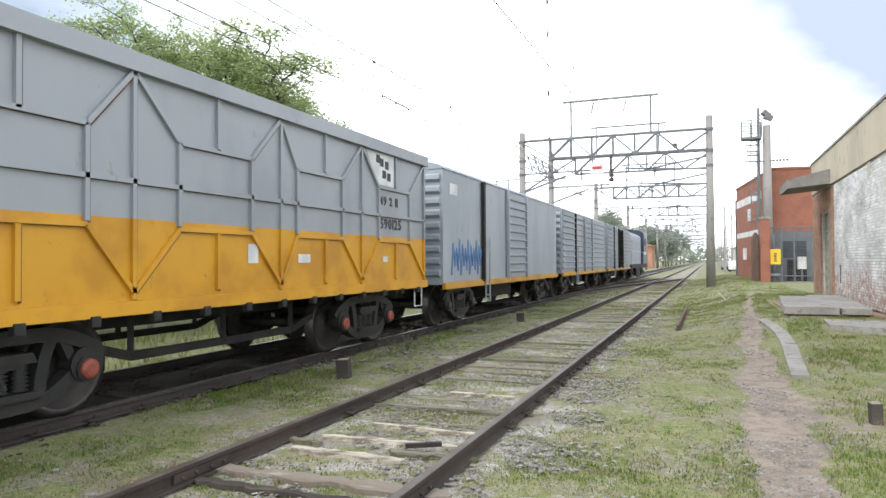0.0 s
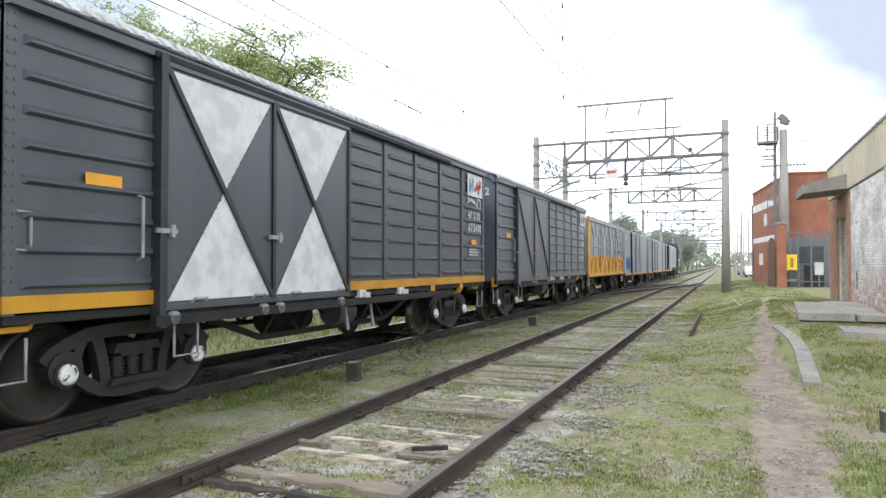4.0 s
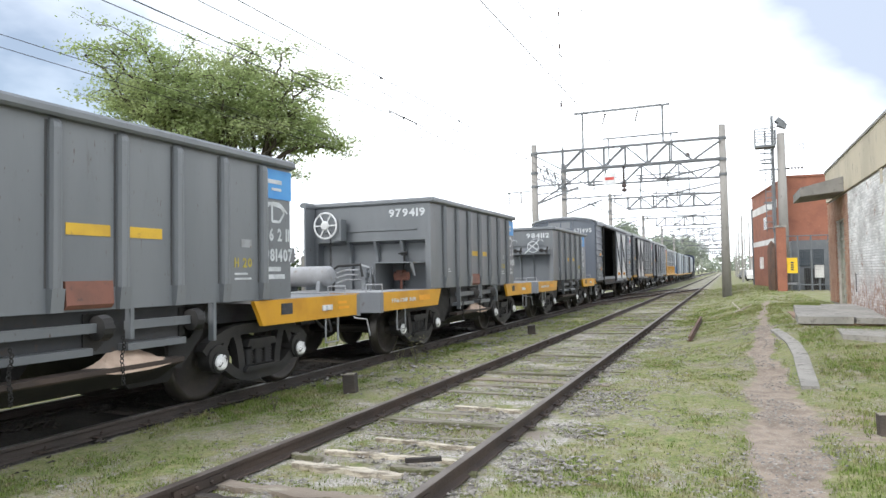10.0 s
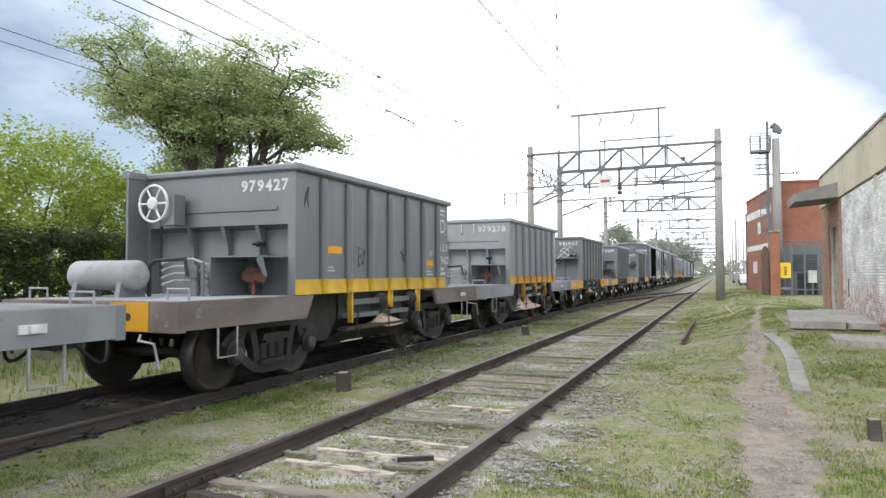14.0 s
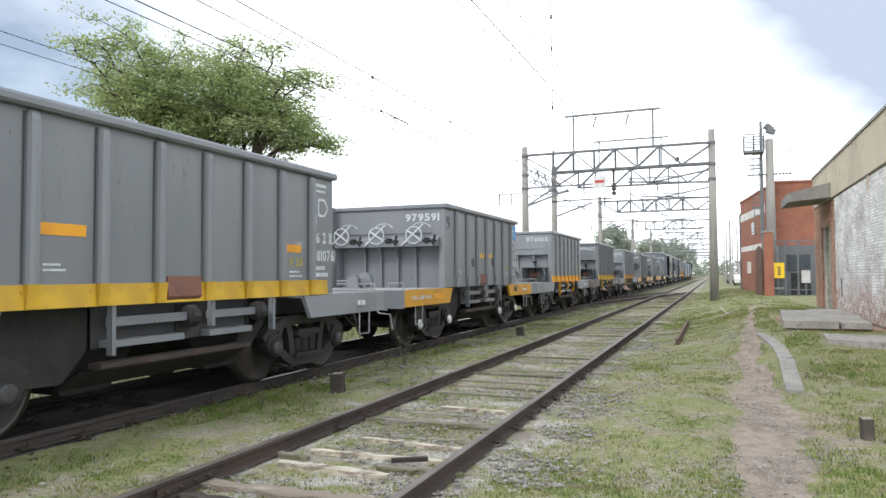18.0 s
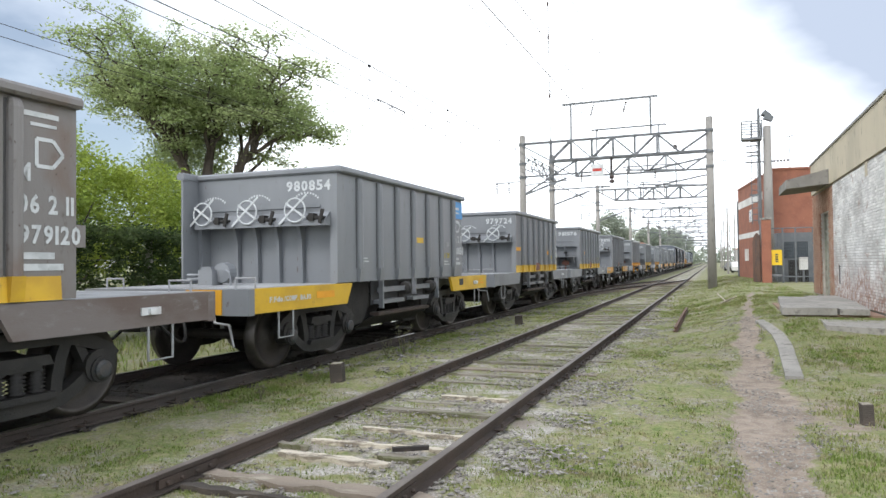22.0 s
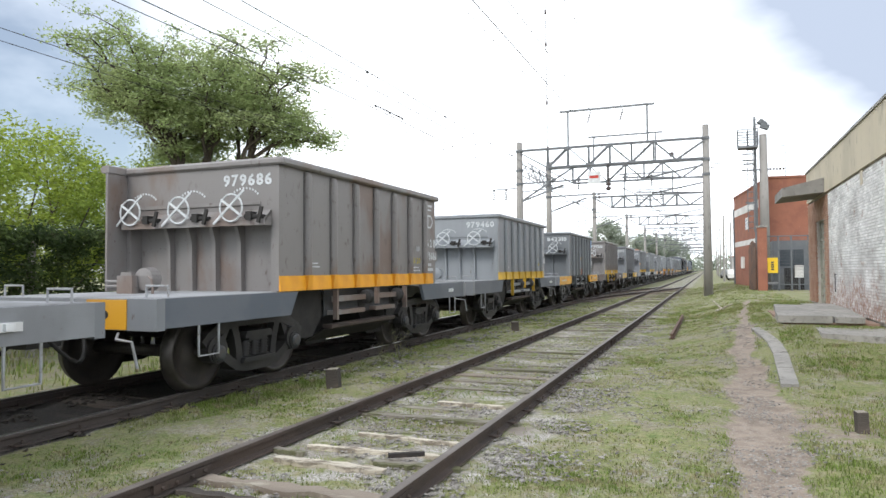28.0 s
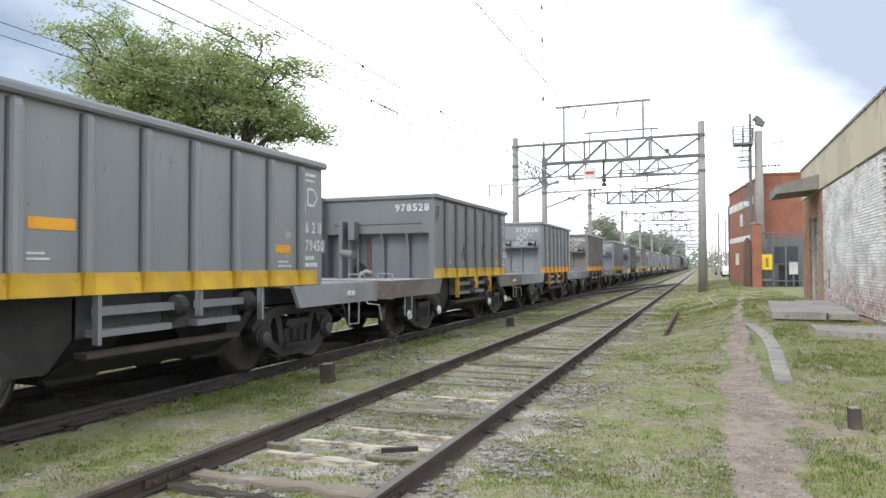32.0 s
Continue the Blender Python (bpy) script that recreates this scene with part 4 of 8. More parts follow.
    if k in (1, 2, 6, 7, 8, 11):
        part("primer_plate", lambda bm: prism(bm, [(1.4, 1.36), (1.425, 1.36), (1.46, 1.4), (1.442, 1.62), (1.4, 1.62)], "y", 2.48, 2.99), "primer_red", t, "red-brown primed patch plate", key="h_primer")
    for y in (0.03, 5.52):
        bogie(t, y, cap)
    if k in (4, 6, 10, 15):
        rs = random.Random(k)
        for y, z, n in ((2.1, 1.9, 3), (0.45, 2.75, 3), (3.7, 2.0, 2)):
            pts = [(1.401, y + rs.uniform(-0.14, 0.14), z + rs.uniform(-0.2, 0.2)) for _ in range(5 + n * 2)]
            part("scribble", lambda bm: pipe(bm, pts, 0.007, 4), "letter_black", t, "thin black spray scribble")
    if k == 10:
        write(t, "UMO", 0.5, 0.15, 1.448, 2.62, 1.38)
        part("chalk_arrow", lambda bm: pipe(bm, [(1.404, 2.78, 2.05), (1.404, 2.78, 1.62), (1.404, 2.68, 1.84), (1.404, 2.78, 1.62), (1.404, 2.95, 1.9)], 0.012, 4), "letter_white", t, "white chalk arrow")
    if k == 15:
        write(t, "M", 0.2, 0.2, 1.404, 4.5, 2.2)
        part("faded_patch", lambda bm: box(bm, 1.4, 1.403, 4.35, 4.8, 2.5, 2.9), "pipe_grey", t)
    if k == 12:
        motor = part("brake_motor", lambda bm: lathe(bm, [(-0.5, 0.05), (-0.48, 0.17), (-0.3, 0.2), (0.25, 0.2), (0.3, 0.24), (0.34, 0.24), (0.36, 0.08)], "x", 16), "rusty_steel", t, "dark rusty brake cylinder on the deck", smooth=True, m=pose(-0.2, 6.9, 1.6))
        part("motor_foot", lambda bm: box(bm, -0.3, 0.2, -0.18, 0.18, -0.27, -0.15), "bogie_black", motor)
    # writing on the side, at the far end of the body
    if blue:
        part("sign_board", lambda bm: box(bm, 1.402, 1.41, 5.32 + wy, 5.94 + 0.6 * wy, 2.66, 3.05), "panel_blue", t, "blue painted panel")
        stack_bars(t, 1.412, 5.37 + wy, 2.86, 0.5, 1, 0.055)
        stack_bars(t, 1.412, 5.5 + wy, 2.77, 0.3, 1, 0.035)
        part("hound_mark", make_greyhound, "letter_white", t, key="hound", m=pose(1.402, 5.4 + wy, 2.52) @ Matrix.Diagonal((1, 0.8, 0.8, 1)))
    else:
        stack_bars(t, 1.404, 5.34 + wy, 2.95, 0.56, 1, 0.045)
        stack_bars(t, 1.404, 5.46 + wy, 2.87, 0.36, 1, 0.03)
    part("shield_mark", make_mark, "letter_white", t, key="mark", m=pose(1.402, 5.52 + wy, 2.36 if blue else 2.52))
    if not blue:
        write(t, "M", 0.15, 0.16, 1.404, 5.34 + wy, 2.38)
    write(t, "06 2 11", 0.56, 0.17, 1.404, 5.35 + wy, 2.1)
    if k:
        part("number_plate", lambda bm: box(bm, 1.396, 1.402, 5.6, 6.02, 1.81, 2.02), paint, t, key="h_nplate")
    write(t, number, 0.62, 0.17, 1.405, 5.36 + wy, 1.83)
    stack_bars(t, 1.404, 5.4 + wy, 1.7, 0.42, 2, 0.06, 0.1)
    write(t, "H 20", 0.34, 0.12, 1.404, 4.78 + wy, 1.75, "letter_yellow")
    stack_bars(t, 1.404, 4.78 + wy, 1.66, 0.34, 2, 0.025, 0.06)
    patch(t, "white_tag", "pipe_grey", 1.403, 4.9, 5.1, 2.0, 2.1)
    for y, z in marks:
        patch(t, "orange_mark" if strip else "yellow_mark", "orange_paint" if strip else "yellow_bright", 1.404, y - 0.24, y + 0.24 if y < 4.5 else y + 0.16, z - 0.055, z + 0.055)
    stack_bars(t, 1.404, 1.05, 1.72, 0.25, 2, 0.02, 0.05)
    # the near end
    write(t, number, 0.85, 0.17, 0.46, 0.236, 2.82, end=True)
    if end == "signs":
        for x in (-1.1, -0.19, 0.74):
            part("ring_sign", make_wheel_sign, "letter_white", t, "white ring crossed by two bars", key="ringsign", m=pose(x, 0.05, 2.5))
            part("arc_print", make_arc_print, "letter_white", t, key="arcprint", m=pose(x + 0.05, 0.235, 2.53))
            part("lever", make_lever, "under_black", t, key="lever", m=pose(x + 0.1, 0.12, 2.38))
        part("winch", make_winch, paint, t, key="winch", bev=0.01, m=pose(-0.4, -0.6, 1.33) @ Matrix.Diagonal((0.85, 0.85, 0.8, 1)))
    elif end == "wheel":
        hw = part("handwheel", make_handwheel, "white_paint", t, "white six-spoked brake handwheel", key="handwheel", m=pose(-0.86, -0.12, 2.68))
        part("hub", lambda bm: lathe(bm, [(0.02, 0.03), (-0.02, 0.1), (-0.045, 0.08), (-0.05, 0.03)], "y", 14), "white_paint", hw, key="hwhub")
        for i in range(6):
            part("spoke", make_spoke, "white_paint", hw, key="hwspoke", m=pose(0, 0, 0, 0, 60 * i, 0))
        part("brake_box", make_brake_box, paint, t, key="brakebox", bev=0.02, m=pose(-0.86, -0.06, 2.56))
        part("brake_chain", make_chain, "under_black", t, key="chain", m=pose(-0.85, -0.08, 2.56))
        part("valve", make_valve, paint, t, key="valve", m=pose(0.25, -0.45, 1.33) @ Matrix.Diagonal((0.8, 0.8, 0.85, 1)))
        for i in range(4):
            part("valve_pipe", make_pipe_run(i), "pipe_grey", t, key=("vpipe", i), m=pose(-0.1, -0.35, 1.36))
        part("valve_riser", lambda bm: pipe(bm, [(-0.3, -0.72, 1.33), (-0.3, -0.72, 1.75), (-0.2, -0.7, 1.82), (0.3, -0.7, 1.84), (0.35, -0.7, 1.6)], 0.028, 8), "bogie_black", t, key="vriser")
        if tank:
            part("air_tank", make_tank, "deck_grey", t, "grey cylindrical air tank", key="tank", smooth=True, m=pose(-0.75, -1.0, 1.62))
            for x in (-1.15, -0.35):
                part("tank_saddle", make_saddle, paint, t, key="saddle", m=pose(x, -1.0, 1.55))
        for nm, mk in make_valve_box():
            part(nm, mk, paint, t, key=("vbox", nm))
        part("red_valve", lambda bm: (rod(bm, (0.66, 0.1, 1.6), (0.95, 0.1, 1.6), 0.09, 12), box(bm, 0.72, 0.86, 0.02, 0.18, 1.52, 1.72), rod(bm, (0.79, 0.1, 1.33), (0.79, 0.1, 1.52), 0.03, 8)), "primer_red", t, "faded red valve body", key="redvalve", bev=0.02)
        part("brake_lever", lambda bm: (rod(bm, (0.78, 0.28, 1.4), (0.78, 0.28, 2.05), 0.022, 6), box(bm, 0.72, 0.84, 0.24, 0.32, 2.02, 2.1), rod(bm, (0.68, 0.22, 2.06), (0.88, 0.22, 2.09), 0.02, 6)), "bogie_black", t, "dark upright lever", key="blever")
        if k == 3:
            part("ladder", make_ladder, paint, t, key="ladder", m=pose(-1.15, 0.12, 0))
            for x in (-0.02, 0.36):
                part("grab_bar", lambda bm: pipe(bm, [(0, 0.24, 2.78), (0, 0.16, 2.8), (0, 0.16, 3.04), (0, 0.24, 3.06)], 0.014), "white_paint", t, "white vertical grab bar", key="endbar", m=pose(x, 0, 0))
    else:
        part("post_bracket", lambda bm: (box(bm, -0.84, -0.74, -0.02, 0.24, 1.33, 2.62), box(bm, -0.62, -0.46, 0.02, 0.24, 2.2, 2.6), rod(bm, (-0.7, -0.1, 1.9), (-0.35, -0.2, 1.85), 0.09, 10)),
             paint, t, bev=0.01)
        part("rust_streak", lambda bm: box(bm, -0.36, -0.24, 0.43, 0.452, 1.4, 2.28), "rusty_steel", t, "brown rust run")
        part("manhole", lambda bm: rod(bm, (-0.52, 0.4, 1.52), (-0.52, 0.46, 1.52), 0.15, 18), "under_black", t, "dark round opening")
        part("pipe_stub", lambda bm: pipe(bm, [(0.0, -0.6, 1.33), (0.05, -0.6, 1.45), (0.18, -0.6, 1.5), (0.3, -0.6, 1.46)], 0.04, 8), "pipe_grey", t)
    return t


HOPPERS = (
    dict(number="984112", paint="paint_slate", strip=None, sill="yellow_paint", blue=True, cap="cap_white", marks=((2.46, 2.09), (3.37, 2.09))),
    dict(number="979419", paint="paint_slate", strip=None, sill="yellow_paint", blue=True, end="wheel", tank=True, cap="cap_white", marks=((2.75, 2.1), (3.4, 2.1))),
    dict(number="981407", paint="paint_slate", strip=None, sill="yellow_paint", blue=True, cap="cap_white", marks=((2.75, 2.1), (3.4, 2.1))),
    dict(number="979278", paint="paint_pale", strip="yellow_paint", end="wheel", tank=True, marks=((4.93, 1.6),)),
    dict(number="979427", paint="paint_slate", strip="yellow_bright", end="wheel", tank=True, marks=((1.25, 2.0), (4.95, 1.85))),
    dict(number="976105", paint="paint_pale", strip="orange_paint", end="wheel", tank=True, marks=((4.95, 1.9),)),
    dict(number="979591", paint="paint_grey", strip=None, sill="yellow_paint", blue=True, cap="cap_white", marks=((2.75, 2.1), (3.4, 2.1))),
    dict(number="981076", paint="paint_grey", strip="yellow_bright", end="wheel", tank=True, marks=((1.25, 2.05), (4.9, 2.0))),
    dict(number="979724", paint="paint_grey", strip="yellow_bright", marks=((0.5, 2.05), (4.55, 1.97))),
    dict(number="980854", paint="paint_grey", strip=None, sill="yellow_bright", blue=True, marks=((3.4, 2.1),)),
    dict(number="979120", paint="paint_brown", strip="yellow_bright", marks=()),
    dict(number="842310", paint="paint_slate", strip=None, sill="yellow_paint", blue=True, marks=((2.75, 2.1), (3.4, 2.1))),
    dict(number="979460", paint="paint_pale", strip="yellow_bright", marks=()),
    dict(number="979686", paint="paint_brown", strip="orange_paint", sill="deck_grey", marks=()),
    dict(number="979328", paint="paint_pale", strip="orange_paint", marks=((1.3, 2.0), (4.9, 1.9))),
    dict(number="978528", paint="paint_slate", strip="yellow_bright", end="bare", cap="cap_white", marks=((4.9, 1.7),)),
    dict(number="979450", paint="paint_grey", strip="yellow_bright", marks=((1.3, 2.0), (4.9, 1.85))),
)
for k, spec in enumerate(HOPPERS):
    hopper(k, **spec)

# box wagons: y runs from 0 at the near end to 11.7
BL = 11.7


def panel_ribs(bm, y0, y1, z0, z1, n, x=1.45, d=0.03, zs=None):
    """A sheet with pressed horizontal corrugations, in one piece."""
    out_ = [(x - 0.03, z0)]
    for z in zs or [z0 + (z1 - z0) * (i + 0.5) / n for i in range(n)]:
        out_ += [(x, z - 0.04), (x + d, z - 0.014), (x + d, z + 0.02), (x, z + 0.035)]
    prism(bm, [(x, z0)] + out_[1:] + [(x, z1), (x - 0.03, z1), (x - 0.03, z0)], "y", y0, y1)


def pressed_panel(bm, w):
    box(bm, 1.42, 1.45, 0.0, w, 1.2, 3.85)


def pressed_rib(bm, w):
    """One pressed rib that stops short of the panel's edges."""
    x, d, y0, y1, z = 1.45, 0.045, 0.17, w - 0.07, 0.0
    q = [(x - 0.005, y0, z - 0.045), (x + d, y0 + 0.04, z - 0.015), (x + d, y0 + 0.04, z + 0.01), (x - 0.005, y0, z + 0.05), (x - 0.005, y1, z - 0.045), (x + d, y1 - 0.04, z - 0.015), (x + d, y1 - 0.04, z + 0.01), (x - 0.005, y1, z + 0.05)]
    v = [bm.verts.new(p) for p in q]
    for f in ((0, 1, 2, 3), (7, 6, 5, 4), (0, 4, 5, 1), (1, 5, 6, 2), (2, 6, 7, 3), (3, 7, 4, 0)):
        bm.faces.new([v[k] for k in f])


def make_bracket(bm):
    """A curved hanger under the sill."""
    prism(bm, [(1.3, 1.09), (1.47, 1.09), (1.48, 0.98), (1.42, 0.88), (1.3, 0.84), (1.3, 0.88), (1.38, 0.92), (1.42, 1.0), (1.4, 1.05), (1.3, 1.05)], "y", -0.09, 0.09)


def arch(z_eave, rise, half, n=8):
    return [(half * math.cos(math.pi * (n - i) / n), z_eave + rise * math.sin(math.pi * i / n)) for i in range(n + 1)]


def rivets(bm, y, z0, z1, x=1.475, step=0.11):
    z = z0
    while z < z1:
        box(bm, x, x + 0.012, y - 0.012, y + 0.012, z, z + 0.024)
        z += step


def make_roof(bm):
    prof = arch(3.84, 0.3, 1.54, 10)
    prism(bm, prof + [(x, z - 0.03) for x, z in prof[::-1]], "y", -0.05, BL + 0.05)


def make_roof_ridge(bm):
    prof = arch(3.86, 0.3, 1.55, 10)
    for i in range(int(BL / 0.18)):
        for (xa, za), (xb, zb) in zip(prof, prof[1:]):
            if i % 1 == 0:
                bar(bm, (xa, 0.05 + i * 0.18, za), (xb, 0.05 + i * 0.18, zb), 0.07, 0.02)


def make_box_end(bm):
    prism(bm, [(-1.45, 1.2)] + arch(3.81, 0.3, 1.45, 8) + [(1.45, 1.2)], "y", 0.0, 0.04)


def make_truss(bm):
    """Under-floor truss rods and cross pieces."""
    for x in (-0.9, 0.9):
        bar(bm, (x, 2.7, 1.05), (x, 4.0, 0.62), 0.06, 0.08)
        bar(bm, (x, 4.0, 0.62), (x, 7.6, 0.62), 0.06, 0.08)
        bar(bm, (x, 7.6, 0.62), (x, 8.9, 1.05), 0.06, 0.08)
        for i in range(4):
            y = 4.0 + i * 0.9
            bar(bm, (x, y, 0.62), (x, y + 0.45, 1.05), 0.05, 0.05)
            bar(bm, (x, y + 0.45, 1.05), (x, y + 0.9, 0.62), 0.05, 0.05)
    box(bm, -0.3, 0.3, 0.1, BL - 0.1, 0.9, 1.1)
    rod(bm, (0.5, 4.6, 0.8), (0.5, 5.6, 0.8), 0.2, 14)


def make_end_step(bm):
    for a, b in (((1.36, -0.0, 1.2), (1.36, 0.0, 0.98)), ((1.36, 0, 0.98), (1.36, 0.3, 0.98)), ((1.36, 0.3, 0.98), (1.36, 0.42, 1.2)), ((1.36, 0.05, 1.17), (1.36, 0.42, 1.17))):
        bar(bm, a, b, 0.05, 0.06, (1, 0, 0))


def make_buffer(bm):
    lathe(bm, [(0.0, 0.12), (-0.3, 0.12), (-0.32, 0.09), (-0.42, 0.09), (-0.43, 0.2), (-0.47, 0.19)], "y", 16)


def xdoor_braces(w):
    return (((0, 1.16), (0, 3.72)), ((w, 1.16), (w, 3.72)), ((0, 1.18), (w, 1.18)), ((0, 3.7), (w, 3.7)), ((0, 3.7), (w, 1.2)))


def make_brace(bm, a, b):
    d = Vector((0, b[0] - a[0], b[1] - a[1])).normalized()
    bar(bm, (1.515, a[0], a[1]), (1.515, b[0], b[1]), 0.03, 0.06, (0, -d.z, d.y))


def make_xwhite(bm, w):
    c = (w / 2, 2.45)
    prism(bm, [(0.07, 3.64), (w - 0.07, 3.64), c], "x", 1.5, 1.504)
    prism(bm, [(0.07, 1.24), (w - 0.07, 1.24), c], "x", 1.5, 1.504)


def box_wagon(off, number, doors, sill, white, opened=None, cap="cap_white", label="", coat="box_slate"):
    t = thing("box_wagon", label, "box wagon", "covered wagons of the train")
    t["y"] = off
    WAGONS.append(t)
    d0, d1, d2 = doors
    hole = opened or (d0, d2)
    panels = [(0.0, 1.64)] if not opened else [(0.0, 1.67), (d2, BL)]
    if not opened:
        cuts = (d2, 6.56, 7.78, 8.97, 10.2, BL)
        panels += list(zip(cuts, cuts[1:]))
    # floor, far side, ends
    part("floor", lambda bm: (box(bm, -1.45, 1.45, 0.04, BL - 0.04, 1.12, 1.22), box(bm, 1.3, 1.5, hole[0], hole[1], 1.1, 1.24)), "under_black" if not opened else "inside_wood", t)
    part("far_side", lambda bm: box(bm, -1.48, -1.44, 0, BL, 1.2, 3.78), coat, t, key="b_far")
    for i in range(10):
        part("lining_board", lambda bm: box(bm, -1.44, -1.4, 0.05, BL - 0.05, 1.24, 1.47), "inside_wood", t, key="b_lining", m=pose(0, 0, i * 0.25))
    for e in (0, 1):
        turn = pose(0, 0, 0) if e == 0 else pose(0, BL, 0, 0, 0, 180)
        part("end_wall", make_box_end, coat, t, key="b_end", m=turn)
        for x in (-0.75, 0.35):
            part("end_stake", lambda bm: (box(bm, -0.05, 0.05, -0.05, 0, 1.25, 3.95), [box(bm, -0.035, -0.015, -0.062, -0.05, 1.3 + i * 0.11, 1.325 + i * 0.11) for i in range(24)]),
                 coat, t, key="b_stake", m=turn @ pose(x, 0, 0))
        part("end_arch", lambda bm: [bar(bm, (a[0], -0.03, a[1]), (b[0], -0.03, b[1]), 0.05, 0.06) for a, b in zip(arch(3.72, 0.34, 1.42, 10), arch(3.72, 0.34, 1.42, 10)[1:])],
             coat, t, key="b_arch", m=turn)
        for x in (-0.4, 0.2):
            part("end_vent", lambda bm: box(bm, -0.26, 0.26, -0.03, 0, 3.62, 3.9), "paint_grey", t, key="b_vent", bev=0.01, m=turn @ pose(x - 0.05, 0, 0))
        part("coupler", make_coupler, "bogie_black", t, key="coupler", bev=0.02, m=turn)
        part("brake_hose", make_hose, "under_black", t, key="hose", m=turn @ pose(0, -0.3, 0))
        for x in (-0.98, 0.98):
            part("buffer", make_buffer, "under_black", t, key="buffer", m=turn @ pose(x, 0.1, 1.1))
        part("end_step", make_end_step, "yellow_paint", t, "yellow bent end step", key="b_step", m=pose(0, 0, 0.1) if e == 0 else pose(0, BL - 0.5, 0.1))
        part("stirrup", make_stirrup, "pipe_grey", t, key="stirrup", m=pose(1.4, 0.1 if e == 0 else BL - 0.1, 1.0))
        part("grab_handle", make_grab, "pipe_grey", t, key="grab", m=pose(1.47, 0.12 if e == 0 else BL - 0.15, 1.9, 0, 90, 90))
    for a, b in panels:
        p = part("side_panel", lambda bm, w=b - a: pressed_panel(bm, w), coat, t,
                 key=("b_panel", round(b - a, 2)), m=pose(0, a, 0))
        for i in range(8):
            part("pressed_rib", lambda bm, w=b - a: pressed_rib(bm, w), coat, p, key=("b_prib", round(b - a, 2)), m=pose(0, 0, 1.455 + 0.2915 * i))
        part("rivet_strip", lambda bm: (box(bm, 1.455, 1.478, -0.055, 0.055, 1.2, 3.76), rivets(bm, -0.03, 1.25, 3.7), rivets(bm, 0.03, 1.25, 3.7)), coat, t,
             key="b_rivets", m=pose(0, a + 0.06, 0))
    part("rivet_strip", MESHES["b_rivets"], coat, t, key="b_rivets", m=pose(0, BL - 0.06, 0))
    if opened:
        part("side_panel", lambda bm: box(bm, 1.42, 1.45, opened[1], d2, 1.2, 3.78), coat, t)
        for y in opened:
            part("door_post", lambda bm, y=y: box(bm, 1.4, 1.53, y - 0.05, y + 0.05, 1.1, 3.78), "under_black", t)
    part("eave_rail", lambda bm: box(bm, 1.46, 1.54, 0, BL, 3.73, 3.86), coat, t, key="b_eave")
    part("roof", make_roof, "roof_sheet", t, "pale corrugated metal roof", key="b_roof")
    part("roof_corrugation", make_roof_ridge, "roof_sheet", t, key="b_ridge")
    part("sill", lambda bm: box(bm, 1.4, 1.49, 0, BL, 1.22, 1.36), sill, t, key="b_sill")
    part("underframe", make_truss, "under_black", t, key="b_truss")
    for y in (BL - 3.05, BL - 1.5) if not opened else (BL - 1.5,):
        part("sill_bracket", make_bracket, "yellow_paint", t, "yellow curved hanger", key="b_bracket", m=pose(0, y, 0.13))
    for y in (BL - 4.5, BL - 5.9):
        part("sill_clasp", lambda bm: (box(bm, 1.42, 1.5, -0.1, 0.1, 0.92, 1.06), box(bm, 1.5, 1.56, -0.02, 0.14, 0.9, 1.02)), "white_paint", t, "small white clasp", key="b_clasp", bev=0.015, m=pose(0, y, 0.16))
    for a, b in ((d0, d1), (d1, d2)):
        d = part("door", lambda bm, w=b - a: box(bm, 1.47, 1.5, 0, w, 1.16, 3.72), coat, t, key=("xdoor", round(b - a, 2)), m=pose(0.02, a, 0))
        for i, (e0, e1) in enumerate(xdoor_braces(b - a)):
            # Uprights and diagonal take the dark colour with shading and grime painted in.
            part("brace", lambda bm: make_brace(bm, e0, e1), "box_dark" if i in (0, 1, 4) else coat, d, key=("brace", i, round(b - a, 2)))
        if white:
            if opened:
                part("faded_scrawl", lambda bm: pipe(bm, [(1.504, 0.5 + 0.055 * i, 1.42 + 0.16 * (i % 2) - 0.03 * (i % 3)) for i in range(16)], 0.008, 4), "orange_paint", d, "faded orange scrawl", key="scrawl")
            part("white_triangle", lambda bm, w=b - a: make_xwhite(bm, w), "white_paint", d, "white painted triangles", key=("xwhite", round(b - a, 2)))
        part("riveted_seam", lambda bm, w=b - a: [box(bm, 1.5, 1.512, w * i / 26 - 0.012, w * i / 26 + 0.012, 1.2 + 2.5 * i / 26 - 0.012, 1.2 + 2.5 * i / 26 + 0.012) for i in range(1, 26)], coat, d, key=("seam", round(b - a, 2)))
        part("door_hasp", lambda bm: (box(bm, 1.53, 1.56, -0.14, 0.14, 1.94, 1.99), box(bm, 1.54, 1.58, 0.04, 0.09, 1.9, 2.03)), "pipe_grey", d, key="hasp")
        for y in (0.12, 1.6):
            part("door_roller", lambda bm: rod(bm, (1.5, 0, 1.07), (1.56, 0, 1.07), 0.07, 12), "pipe_grey", d, key="roller", m=pose(0, y, 0))
    part("door_track", lambda bm: (box(bm, 1.5, 1.56, 1.5, 9.4, 3.72, 3.78), box(bm, 1.5, 1.58, 1.5, 9.4, 1.0, 1.1)), "under_black", t, key="b_track")
    if not opened:
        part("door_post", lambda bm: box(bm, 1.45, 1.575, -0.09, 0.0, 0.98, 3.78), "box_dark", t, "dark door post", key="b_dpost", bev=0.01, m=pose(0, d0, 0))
        part("door_handle", lambda bm: pipe(bm, [(1.45, 0, 0), (1.54, 0, 0.03), (1.54, 0, 0.62), (1.45, 0, 0.65)], 0.017), "pipe_grey", t, "pale bent door handle", key="b_dhandle", m=pose(0, d0 - 0.28, 1.66))
